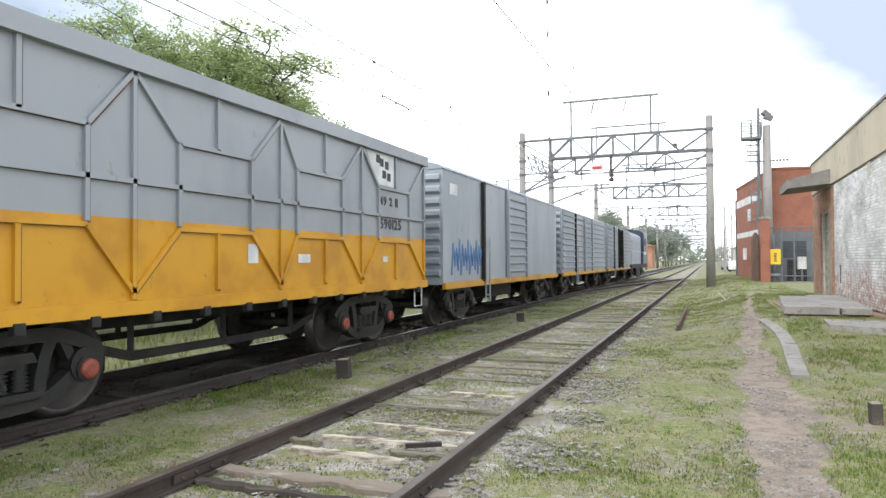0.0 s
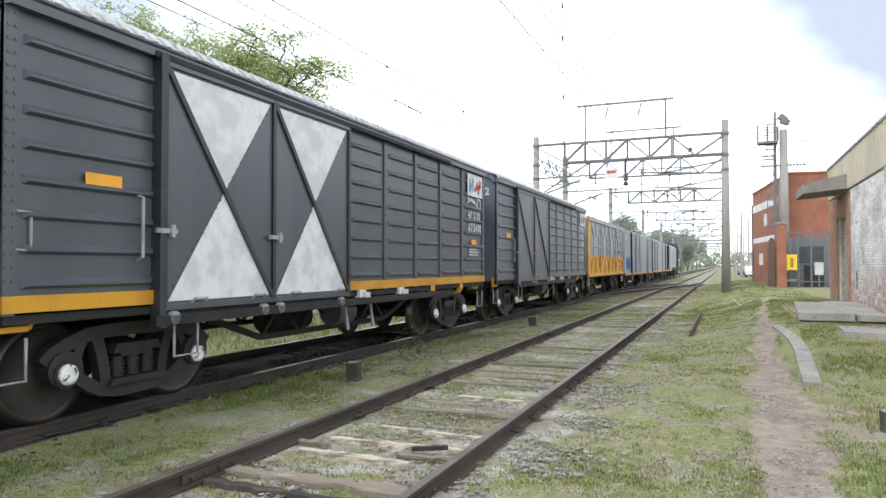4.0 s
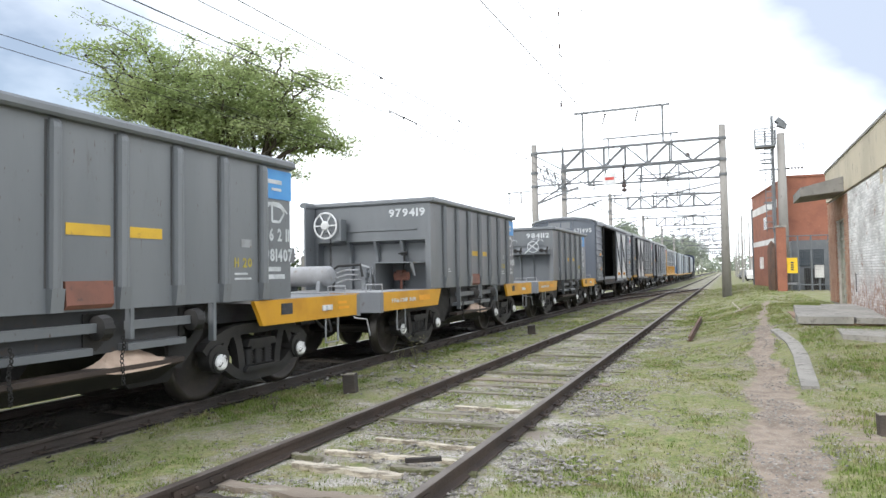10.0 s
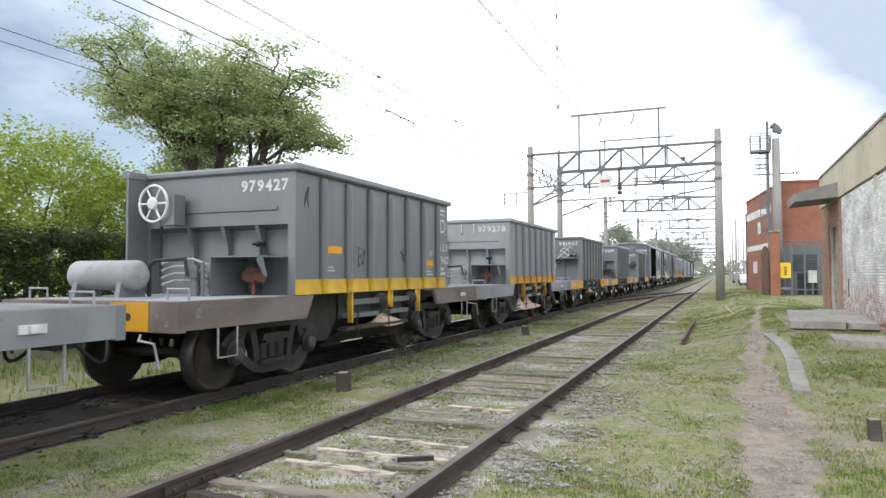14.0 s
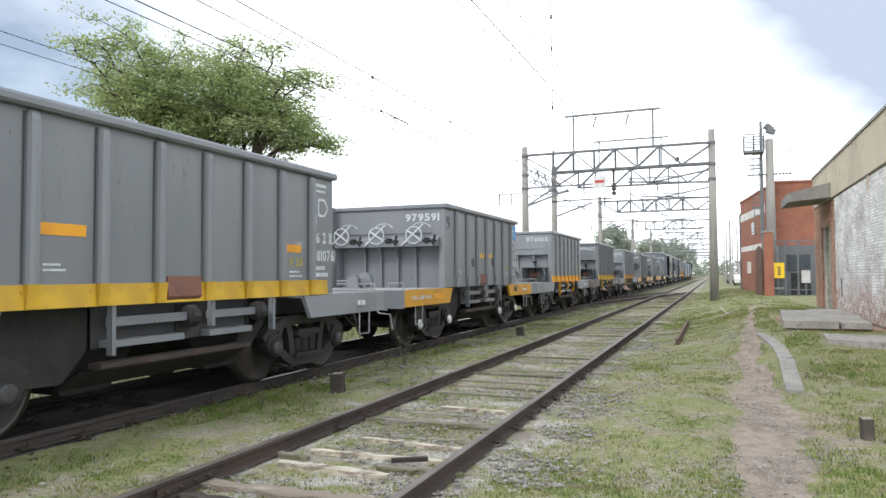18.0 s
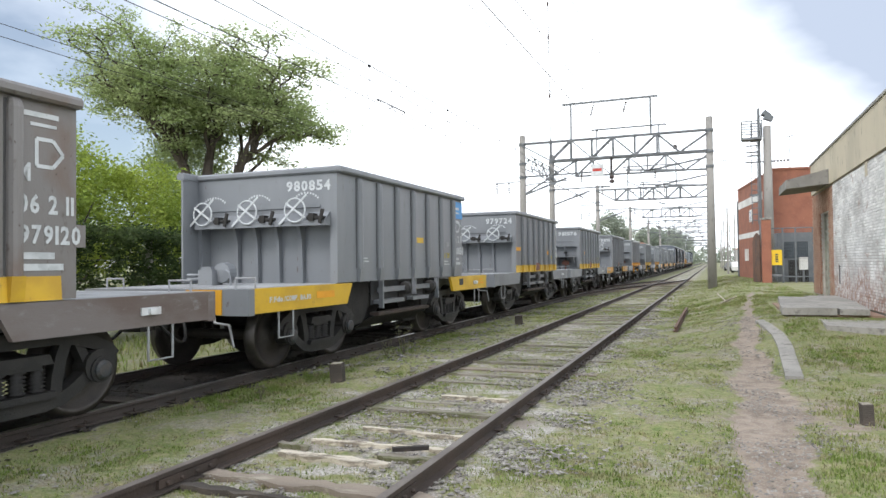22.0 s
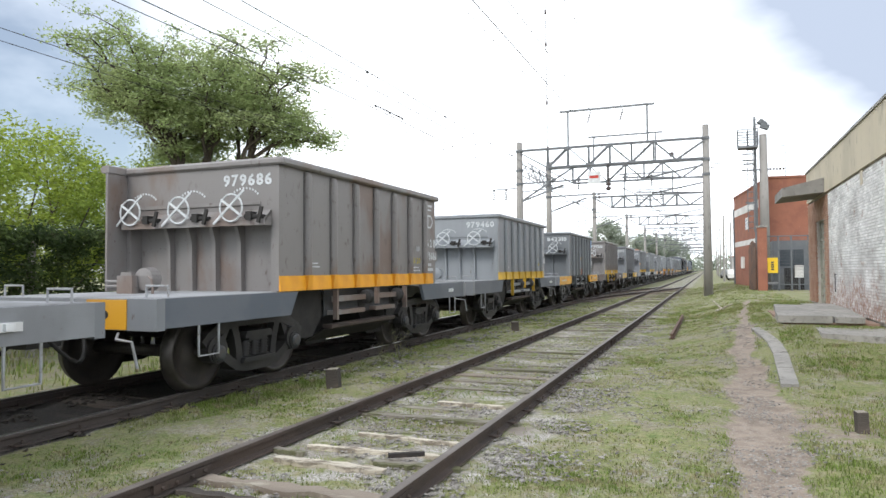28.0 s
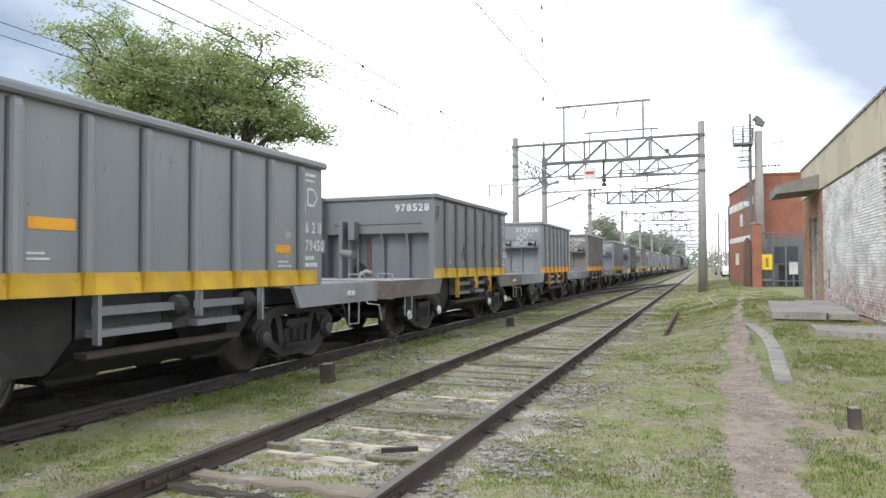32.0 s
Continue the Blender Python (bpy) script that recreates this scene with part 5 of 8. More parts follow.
        for y in (d0 + 0.5, d1 - 0.3, d1 + 0.45, d2 - 0.25):
            part("foot_loop", lambda bm: pipe(bm, [(1.5, -0.11, 0), (1.57, -0.09, 0.08), (1.57, 0.09, 0.08), (1.5, 0.11, 0)], 0.012), "pipe_grey", t, key="b_loop", m=pose(0, y, 1.18))
        part("door_stirrup", make_stirrup, "pipe_grey", t, key="stirrup", m=pose(1.5, d0 + 0.35, 1.02))
        part("air_drum", lambda bm: rod(bm, (1.05, 0, 0.86), (1.05, 0.5, 0.86), 0.2, 16), coat, t, "slate air drum under the floor", key="b_drum", m=pose(0, d2 + 0.25, 0))
        for y in (d2 + 0.05, d2 + 0.85):
            part("step_hanger", lambda bm: bar(bm, (1.45, -0.05, 1.08), (1.45, 0.08, 0.62), 0.03, 0.05), "pipe_grey", t, key="b_hang", m=pose(0, y, 0))
    for y in (1.6, 10.1):
        bogie(t, y, cap)
    # writing
    yb = BL - 1.15
    part("name_board", lambda bm: box(bm, 1.485, 1.5, yb, yb + 0.95, 3.18, 3.68), "white_paint", t, "white board with a blue and red emblem")
    part("emblem_blue", lambda bm: [bar(bm, (1.502, yb + 0.12 + a, 3.28), (1.502, yb + 0.12 + b, 3.58), 0.006, 0.07, (0, 1, 0)) for a, b in ((0, 0), (0, 0.2), (0.2, 0.2))], "graffiti_blue", t)
    part("emblem_red", lambda bm: [bar(bm, (1.502, yb + 0.45 + a, 3.26 + c), (1.502, yb + 0.45 + b, 3.58 - c), 0.006, 0.09, (0, 1, 0)) for a, b, c in ((0, 0.2, 0.05), (0.2, 0.36, 0), (0.1, 0.42, 0.12))], "logo_red", t)
    part("hound_mark", make_greyhound, "letter_white", t, key="hound", m=pose(1.486, yb + 0.05, 3.0))
    part("shield_mark", make_mark, "letter_white", t, key="mark", m=pose(1.486, yb + 0.65, 2.92) @ Matrix.Diagonal((1, 1.0, 0.9, 1)))
    write(t, "47 2 12", 0.8, 0.17, 1.49, yb + 0.04, 2.66)
    write(t, number, 0.86, 0.2, 1.49, yb + 0.04, 2.36)
    patch(t, "orange_mark", "orange_paint", 1.488, yb + 0.25, yb + 0.58, 2.08, 2.19)
    stack_bars(t, 1.488, yb + 0.1, 1.95, 0.7, 3, 0.03, 0.06)
    write(t, number, 0.85, 0.2, 0.45, -0.006, 3.4, end=True)
    patch(t, "orange_mark", "orange_paint", 1.488, 0.75, 1.15, 2.35, 2.46)
    if opened:
        write(t, "UA", 0.4, 0.22, 1.49, 0.45, 1.75)
        patch(t, "orange_mark", "orange_paint", 1.488, 0.85, 1.25, 1.68, 1.8)
        patch(t, "grey_patch", "paint_grey", 1.486, 0.35, 0.7, 1.42, 1.6)
        write(t, "P", 0.12, 0.18, 1.49, 0.9, 1.45)
        patch(t, "white_tag", "white_paint", 1.488, 0.45, 0.7, 1.32, 1.37)
    return t


box_wagon(8.25, "671495", (5.45, 7.3, 9.3), "box_slate", True, opened=(1.67, 5.22), label="slate grey box wagon with an open doorway and white-crossed doors")
box_wagon(21.1, "673491", (1.64, 3.45, 5.3), "yellow_paint", True, coat="box_night", label="dark slate box wagon with white door triangles and a yellow sill")
box_wagon(33.8, "673632", (1.64, 3.45, 5.3), "box_slate", False, label="slate grey box wagon with braced double doors and pale roof")

# the yellow and silver gondola
GL = 10.5


def make_gable(bm):
    for s in (-1, 1):
        box(bm, s * 1.4, s * 1.44, 0, GL, 2.05, 3.66)
    box(bm, -1.4, 1.4, 0.0, 0.04, 3.2, 3.62)
    box(bm, -1.4, 1.4, GL - 0.04, GL, 1.2, 3.62)


POSTS = (0.67, 3.1, 5.57, 7.82, 10.4)
LOZENGE = ((1.2, 2.55), (3.72, 4.95), (5.95, 7.19), (8.43, 9.7))


def flat(bm, a, b, w=0.05):
    d = Vector((0, b[0] - a[0], b[1] - a[1])).normalized()
    bar(bm, (1.46, a[0], a[1]), (1.46, b[0], b[1]), 0.045, w, (0, -d.z, d.y))


def gondola_frames(t):
    """Posts, lozenges and a waist rail; silver above the paint line, yellow below it."""
    upper, lower = [], []
    for y in POSTS:
        upper.append(((y, 2.05), (y, 3.6)))
        lower.append(((y, 1.25), (y, 2.05)))
    for (p0, p1), (a, b) in zip(zip(POSTS, POSTS[1:]), LOZENGE):
        c = (p0 + p1) / 2
        upper += [((p0, 3.52), (a, 2.9)), ((p1, 3.52), (b, 2.9)), ((a, 2.9), (b, 2.9)), ((a, 2.9), (a, 2.0)), ((b, 2.9), (b, 2.0)), ((c, 3.58), (c, 2.9))]
        lower += [((p0, 1.32), (a, 1.97)), ((p1, 1.32), (b, 1.97)), ((a, 1.97), (b, 1.97)), ((c, 1.3), (c, 1.95))]
    upper.append(((POSTS[0], 2.42), (POSTS[-1], 2.42)))
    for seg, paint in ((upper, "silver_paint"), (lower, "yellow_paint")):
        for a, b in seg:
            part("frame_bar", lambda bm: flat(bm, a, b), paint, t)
            # Each bar's shadow, drawn as a thin rust-coloured strip offset beside it.
            part("frame_shadow_gap", lambda bm: flat(bm, (a[0] + 0.035, a[1] - 0.02), (b[0] + 0.035, b[1] - 0.02), 0.02), "rusty_steel", t, "rust-coloured strip standing in for the bar's shadow", m=pose(-0.018, 0, 0))


gondola = thing("gondola_wagon", "high-sided yellow and silver gondola wagon with lozenge framing", "gondola wagon")
gondola["y"] = 46.2
WAGONS.append(gondola)
part("upper_side", make_gable, "silver_paint", gondola, "silver-grey upper side sheets with rust marks")
part("lower_side", lambda bm: [box(bm, s * 1.4, s * 1.443, 0, GL, 1.2, 2.05) for s in (-1, 1)], "yellow_paint", gondola, "yellow lower side sheets")
gondola_frames(gondola)
part("top_rail", lambda bm: [box(bm, s * 1.38, s * 1.52, -0.02, GL + 0.02, 3.51, 3.7) for s in (-1, 1)], "silver_paint", gondola, bev=0.01)
for s in (-1, 1):
    part("corner_post", lambda bm, s=s: prism(bm, [(-0.06, 1.15), (0.6, 1.15), (0.6, 3.64), (-0.06, 3.64)], "x", s * 1.455 - 0.015, s * 1.455 + 0.015), "yellow_paint", gondola, "yellow corner post")
for i in range(9):
    part("end_slat", lambda bm: prism(bm, [(0.02, -0.09), (-0.06, -0.05), (-0.06, 0.05), (0.02, 0.09)], "x", -1.38, 1.38), "paint_grey", gondola, key="endslat", m=pose(0, 0, 1.4 + i * 0.2))
part("floor", lambda bm: box(bm, -1.4, 1.4, 0, GL, 1.1, 1.2), "under_black", gondola)
part("sill", lambda bm: [box(bm, s * 1.42, s * 1.5, 0, GL, 1.1, 1.24) for s in (-1, 1)], "yellow_paint", gondola, bev=0.01)
part("underframe", lambda bm: (box(bm, -0.3, 0.3, 0, GL, 0.85, 1.1), [bar(bm, (x, 2.2, 1.0), (x, 3.6, 0.6), 0.06, 0.1) for x in (-0.9, 0.9)], [bar(bm, (x, 3.6, 0.6), (x, 6.6, 0.6), 0.06, 0.1) for x in (-0.9, 0.9)],
                               [bar(bm, (x, 6.6, 0.6), (x, 8.0, 1.0), 0.06, 0.1) for x in (-0.9, 0.9)], [bar(bm, (x, y, 0.6), (x, y, 1.1), 0.07, 0.07) for x in (-0.9, 0.9) for y in (3.6, 5.1, 6.6)]), "under_black", gondola)
for y in (1.95, 8.45):
    bogie(gondola, y, "cap_red")
for e in (0, 1):
    turn = pose(0, 0, 0) if e == 0 else pose(0, GL, 0, 0, 0, 180)
    part("coupler", MESHES["coupler"], "bogie_black", gondola, key="coupler", m=turn)
    part("brake_hose", MESHES["hose"], "under_black", gondola, key="hose", m=turn @ pose(0, -0.3, 0))
    part("stirrup", MESHES["stirrup"], "white_paint", gondola, key="stirrup", m=pose(1.42, 0.3 if e == 0 else GL - 0.3, 1.1))
part("grab_handle", MESHES["grab"], "white_paint", gondola, key="grab", m=pose(1.48, 0.1, 2.2, 0, 90, 90))
part("emblem_board", lambda bm: prism(bm, [(8.0, 3.5), (9.05, 3.5), (9.05, 2.95), (8.4, 2.95)], "x", 1.444, 1.45), "white_paint", gondola, "white board with black emblem")
part("emblem_black", lambda bm: [box(bm, 1.45, 1.454, 8.5 + a, 8.64 + a, 3.02 + b, 3.16 + b) for a, b in ((0, 0.25), (0.2, 0.22), (0.1, 0.05), (0.28, 0.02), (-0.14, 0.3))], "letter_black", gondola)
write(gondola, "49 2 11", 0.75, 0.16, 1.447, 8.5, 2.6, "letter_black")
write(gondola, "590125", 0.9, 0.19, 1.447, 8.5, 2.18, "letter_black")
for y, w, h in ((0.5, 0.1, 0.2), (4.9, 0.2, 0.24), (6.0, 0.3, 0.12), (8.6, 0.2, 0.1)):
    patch(gondola, "white_tag", "white_paint", 1.447, y, y + w, 1.6, 1.6 + h)
for i in range(14):
    part("sill_bracket", lambda bm: box(bm, 1.44, 1.52, -0.05, 0.05, 1.02, 1.12), "under_black", gondola, key="bracket", m=pose(0, 0.4 + i * 0.74, 0))


def plain_box(off, ribbed, doored, label):
    """The older pale grey covered wagons at the head of the train."""
    t = thing("covered_wagon", label, "covered wagon", "pale covered wagons behind the engine")
    t["y"] = off
    WAGONS.append(t)
    L = 11.6
    part("body", lambda bm: (box(bm, -1.42, 1.42, 0, L, 1.1, 3.62), prism(bm, [(-1.45, 3.62)] + arch(3.62, 0.25, 1.45, 8)[1:-1] + [(1.45, 3.62)], "y", -0.02, L + 0.02)), "box_pale", t, key="pb_body")
    if ribbed:
        for a in (0.1, 7.0):
            part("side_corrugation", lambda bm: panel_ribs(bm, 0, 4.5, 1.2, 3.55, 10, 1.45, 0.05), "box_pale", t, key="pb_ribs", m=pose(0, a, 0))
    for i in range(9):
        part("end_slat", lambda bm: prism(bm, [(0.0, -0.09), (-0.08, -0.04), (-0.08, 0.04), (0.0, 0.09)], "x", -1.36, 1.36), "box_pale", t, key="pb_slat", m=pose(0, 0, 1.35 + i * 0.26))
    d = part("door", lambda bm: (box(bm, 1.44, 1.47, 4.9, 6.9, 1.15, 3.55), panel_ribs(bm, 4.95, 6.85, 1.2, 3.5, 10, 1.47, 0.05), box(bm, 1.44, 1.53, 4.84, 4.92, 1.1, 3.6), box(bm, 1.44, 1.53, 6.86, 6.94, 1.1, 3.6)),
             "box_pale" if doored else "under_black", t, key="pb_door")
    part("door_post", lambda bm: box(bm, 1.44, 1.52, 2.6, 2.72, 1.1, 3.6), "under_black", t, key="pb_post")
    part("side_ladder", lambda bm: ([rod(bm, (1.5, y, 0.6), (1.5, y, 2.2), 0.02, 6) for y in (2.75, 3.1)], [rod(bm, (1.5, 2.75, 0.75 + 0.28 * i), (1.5, 3.1, 0.75 + 0.28 * i), 0.015, 6) for i in range(6)]), "box_pale", t, key="pb_lad")
    part("sill", lambda bm: box(bm, 1.4, 1.48, 0, L, 1.0, 1.14), "yellow_paint", t, "worn yellow sill", key="pb_sill")
    part("roof_walk", lambda bm: [box(bm, x, x + 0.14, 0.2, L - 0.2, 3.9, 3.93) for x in (-0.3, -0.1, 0.1)], "box_pale", t, key="pb_walk")
    part("underframe", lambda bm: (box(bm, -0.3, 0.3, 0, L, 0.8, 1.05), box(bm, -1.0, 1.0, 4.2, 6.8, 0.6, 0.95)), "under_black", t, key="pb_under")
    part("graffiti", lambda bm: pipe(bm, [(1.424, 0.5 + i * 0.1, 1.3 + 0.3 * ((i * 7) % 3) / 3 + 0.6 * (i % 2)) for i in range(22)], 0.028, 4), "graffiti_blue", t, "blue spray-paint strokes", key="pb_graf")
    patch(t, "white_tag", "white_paint", 1.424, 0.4, 0.9, 3.1, 3.35)
    for y in (1.6, L - 1.6):
        bogie(t, y, "cap_dark")
    for e in (0, 1):
        part("coupler", MESHES["coupler"], "bogie_black", t, key="coupler", m=pose(0, 0, 0) if e == 0 else pose(0, L, 0, 0, 0, 180))
    return t


plain_box(57.75, False, True, "pale grey covered wagon with blue graffiti and yellow sill")
plain_box(70.4, True, True, "pale grey covered wagon with corrugated sides")
plain_box(83.0, True, False, "pale grey covered wagon with a dark doorway")

# the engine
engine = thing("diesel_engine", "dark blue diesel engine with white bands and grey hood", "locomotive")
engine["y"] = 95.6
WAGONS.append(engine)
part("frame", lambda bm: box(bm, -1.45, 1.45, 0, 13.2, 1.0, 1.3), "under_black", engine, bev=0.03)
part("cab", lambda bm: prism(bm, [(-1.45, 1.3)] + arch(3.9, 0.45, 1.45, 8) + [(1.45, 1.3)], "y", 10.2, 12.4), "loco_blue", engine, bev=0.03)
part("hood", lambda bm: prism(bm, [(-1.2, 1.3)] + arch(3.5, 0.5, 1.2, 8) + [(1.2, 1.3)], "y", 0.6, 10.2), "box_pale", engine, "pale grey long hood", bev=0.03)
part("nose", lambda bm: prism(bm, [(-1.1, 1.3)] + arch(2.7, 0.3, 1.1, 8) + [(1.1, 1.3)], "y", 12.4, 13.1), "loco_blue", engine, bev=0.03)
part("white_band", lambda bm: box(bm, 1.452, 1.458, 10.2, 12.4, 2.1, 2.35), "white_paint", engine, "white painted band")
part("cab_window", lambda bm: box(bm, 1.452, 1.46, 10.6, 11.9, 2.9, 3.5), "under_black", engine)
for i in range(8):
    part("hood_door", lambda bm: box(bm, 1.2, 1.22, 0, 0.95, 1.5, 3.2), "box_pale", engine, key="hooddoor", m=pose(0, 1.0 + i * 1.1, 0))
part("fuel_tank", lambda bm: box(bm, -1.3, 1.3, 4.8, 8.2, 0.4, 1.0), "under_black", engine, bev=0.1)
part("handrail", lambda bm: pipe(bm, [(1.42, 0.2, 1.3), (1.42, 0.2, 2.3), (1.42, 10.1, 2.3), (1.42, 10.1, 1.3)], 0.02), "white_paint", engine)
for y in (2.2, 10.9):
    bogie(engine, y, "cap_dark")

# ---- the ground ----


def smooth(a, b, v):
    t = min(max((v - a) / (b - a), 0.0), 1.0)
    return t * t * (3 - 2 * t)


def ground_z(x, y):
    bank = 0.45 * smooth(-1.2, 1.7, x) * smooth(8.0, 15.0, y) * (1 - smooth(60, 90, y))
    return bank


def path_x(y):
    return float(np.interp(y, (0, 4.7, 7.2, 9.1, 11.5, 15.8, 19.4, 26, 40), (0.5, 0.56, 0.65, 0.67, 0.66, 0.86, 0.98, 1.4, 2.2)))


def path_amount(x, y):
    d = abs(x - path_x(y) + 0.1 * noise.noise((y * 0.7, 7.0, 0.0)) + 0.12 * noise.noise((x * 3.1, y * 2.3, 5.0)))
    w = 0.1 * noise.noise((y * 0.5, 2.0, 0.0)) + float(np.interp(y, (4, 7, 9, 11.5, 16, 20), (0.26, 0.34, 0.28, 0.2, 0.15, 0.1)))
    return (1 - smooth(w * 0.6, w * 1.5, d)) * (1 - smooth(24, 32, y))


def bank_amount(x, y):
    """Bare soil on the low bank beside the path."""
    return 0.55 * smooth(0.7, 1.1, x) * (1 - smooth(0.4, 1.7, abs(y - 7.3 - 0.2 * (x - 1.1)))) 


def steps(lo, hi, fine0, fine1, fine, ratio=1.25):
    mid = list(np.arange(fine0, fine1, fine))
    out, d, v = [], fine, fine1
    while v < hi:
        out.append(v)
        d *= ratio
        v += d
    out.append(hi)
    low, d, v = [], fine, fine0
    while v > lo:
        d *= ratio
        v -= d
        low.append(max(v, lo))
    return low[::-1] + mid + out


gx, gy = steps(-2500, 2500, -9.5, 6.0, 0.12), steps(-400, 4000, -1.5, 36.0, 0.17, 1.1)
verts, dirt, gravel, train_shade = [], [], [], []
for y in gy:
    for x in gx:
        near = abs(x) < 14 and y < 37
        n = noise.noise((x * 0.9, y * 0.9, 0.3)) * 0.03 + noise.noise((x * 4.1, y * 4.1, 1.3)) * 0.02 if near else 0.0
        near_bed = 1 - smooth(1.2, 2.1, abs(x + 2.72))
        train_bed = 1 - smooth(0.86, 1.16, abs(x - TRAIN_X))
        p = path_amount(x, y)
        z = ground_z(x, y) + n * (1 - 0.6 * near_bed) - 0.035 * p - 0.02
        if x < -9.5:
            z -= 0.1
        verts.append((x, y, z))
        dirt.append(max(p, bank_amount(x, y)))
        # Mask for the shade under the train, painted into the ground colour.
        train_shade.append(train_bed)
        gravel.append(max(near_bed * 0.56, train_bed * 1.0, 0.34 * (1 - smooth(0.0, 1.5, abs(x + 0.9)))))
nx = len(gx)
faces = [(j * nx + i, j * nx + i + 1, (j + 1) * nx + i + 1, (j + 1) * nx + i) for j in range(len(gy) - 1) for i in range(nx - 1)]
me = bpy.data.meshes.new("ground")
me.from_pydata(verts, [], faces)
me.polygons.foreach_set("use_smooth", [True] * len(me.polygons))
for nm, vals in (("dirt", dirt), ("gravel", gravel), ("train_shade", train_shade)):
    me.attributes.new(nm, "FLOAT", "POINT").data.foreach_set("value", vals)
g = Mat("ground_cover", (0.142, 0.175, 0.047), (0.215, 0.215, 0.085), (0.3, 0.255, 0.17), 1.6, 11, 0.95, bump=0.5, bump_scale=45, amount=(0.36, 0.62), stain=(0.47, 0.64))


def attr(name):
    a = g.nt.nodes.new("ShaderNodeAttribute")
    a.attribute_name = name
    return a.outputs["Fac"]


stone = g.mix(g.ramp(g.noise(42, 4, 0.7), 0.4, 0.62), g.rgb((0.21, 0.19, 0.165)), g.rgb((0.47, 0.45, 0.41)))
stone = g.mix(g.ramp(g.noise(1.1, 3), 0.45, 0.65), stone, g.rgb((0.19, 0.16, 0.13)))
soil = g.mix(g.ramp(g.noise(5, 7, 0.65), 0.35, 0.65), g.rgb((0.19, 0.15, 0.118)), g.rgb((0.3, 0.24, 0.19)))
soil = g.mix(g.ramp(g.noise(55, 3), 0.55, 0.68), soil, g.rgb((0.34, 0.315, 0.28)))
f_gravel = g.ramp(g.math("ADD", attr("gravel"), g.math("MULTIPLY", g.math("SUBTRACT", g.noise(2.3, 6, 0.7), 0.5), 1.6)), 0.42, 0.66)
f_bare = g.ramp(g.noise(1.4, 8, 0.75), 0.47, 0.58)
f_dirt = g.ramp(g.math("ADD", attr("dirt"), g.math("MULTIPLY", g.math("SUBTRACT", g.noise(3.4, 8, 0.72), 0.5), 2.0)), 0.36, 0.68)
lush = g.mix(g.ramp(g.noise(0.55, 5, 0.65), 0.42, 0.6), g.colour, g.mix(g.ramp(g.noise(9, 6, 0.7), 0.4, 0.6), g.rgb((0.12, 0.175, 0.038)), g.rgb((0.26, 0.24, 0.12))))
col = g.mix(g.math("MULTIPLY", f_bare, 0.85), lush, g.mix(g.ramp(g.noise(17, 5, 0.7), 0.42, 0.6), soil, stone))
tuft = g.mix(g.ramp(g.noise(26, 6, 0.75), 0.44, 0.56), g.rgb((0.055, 0.07, 0.022)), g.rgb((0.23, 0.23, 0.1)))
col = g.mix(g.math("MULTIPLY", g.ramp(g.noise(60, 5, 0.75), 0.4, 0.58), 0.6), col, tuft)
col = g.mix(f_gravel, col, stone)
col = g.mix(f_dirt, col, soil)
# Near-black bed colour that paints the shade beneath the train.
shaded_bed = g.mix(g.ramp(g.noise(38, 4, 0.7), 0.4, 0.62), g.rgb((0.02, 0.0175, 0.016)), g.rgb((0.06, 0.051, 0.044)))
col = g.mix(g.ramp(g.math("ADD", attr("train_shade"), g.math("MULTIPLY", g.math("SUBTRACT", g.noise(1.8, 5, 0.6), 0.5), 0.9)), 0.3, 0.6), col, shaded_bed)
g.recolour(col)
me.materials.append(g.mat)
tagged(new("ground", me), "patchy green grass with bare soil and gravel", "ground", kind="structure")

# ---- grass, stones ----
rng = np.random.default_rng(5)


def scatter(name, pts, heights, widths, material, label, category):
    """Blades as slim bent leaves of two triangles."""
    n = len(pts)
    a = rng.uniform(0, TAU, n)
    lean = rng.uniform(0.1, 0.9, n) * heights
    side = np.stack([-np.sin(a), np.cos(a), np.zeros(n)], 1) * widths[:, None] / 2
    mid = pts + np.stack([np.cos(a) * lean * 0.3, np.sin(a) * lean * 0.3, heights * 0.6], 1)
    tip = pts + np.stack([np.cos(a) * lean, np.sin(a) * lean, heights], 1)
    v = np.concatenate([pts - side, pts + side, mid + side * 0.7, mid - side * 0.7, tip], 0)
    i = np.arange(n)
    quads = np.stack([i, i + n, i + 2 * n, i + 3 * n], 1)
    tris = np.stack([i + 3 * n, i + 2 * n, i + 4 * n], 1)
    m = bpy.data.meshes.new(name)
    m.from_pydata(v.tolist(), [], quads.tolist() + tris.tolist())
    m.materials.append(M[material])
    return tagged(new(name, m), label, category, kind="stuff")


def grass_points(n, x0, x1, y0, y1, power=1.0):
    pts = []
    while len(pts) < n:
        x = rng.uniform(x0, x1)
        y = y0 + (y1 - y0) * rng.uniform(0, 1) ** power
        c = noise.noise((x * 0.8, y * 0.8, 4.0)) + 0.6 * noise.noise((x * 2.6, y * 2.6, 9.0))
        keep = 0.55 + 0.85 * c
        keep -= 1.15 * path_amount(x, y) + 0.5 * bank_amount(x, y)
        if abs(x + 2.72) < 1.25:
            keep -= 0.12
        if abs(x - TRAIN_X) < 0.97:
            keep -= 0.9
        if min(abs(x + 3.59), abs(x + 1.85)) < 0.07 or (1.5 < x and 14.9 < y < 21.0) or (1.95 < x and 12.6 < y < 13.7) or (0.98 < x < 1.34 and 9.3 < y < 14.0):
            continue
        if rng.uniform() < keep:
            pts.append((x, y, ground_z(x, y) - 0.03))
    return np.array(pts)


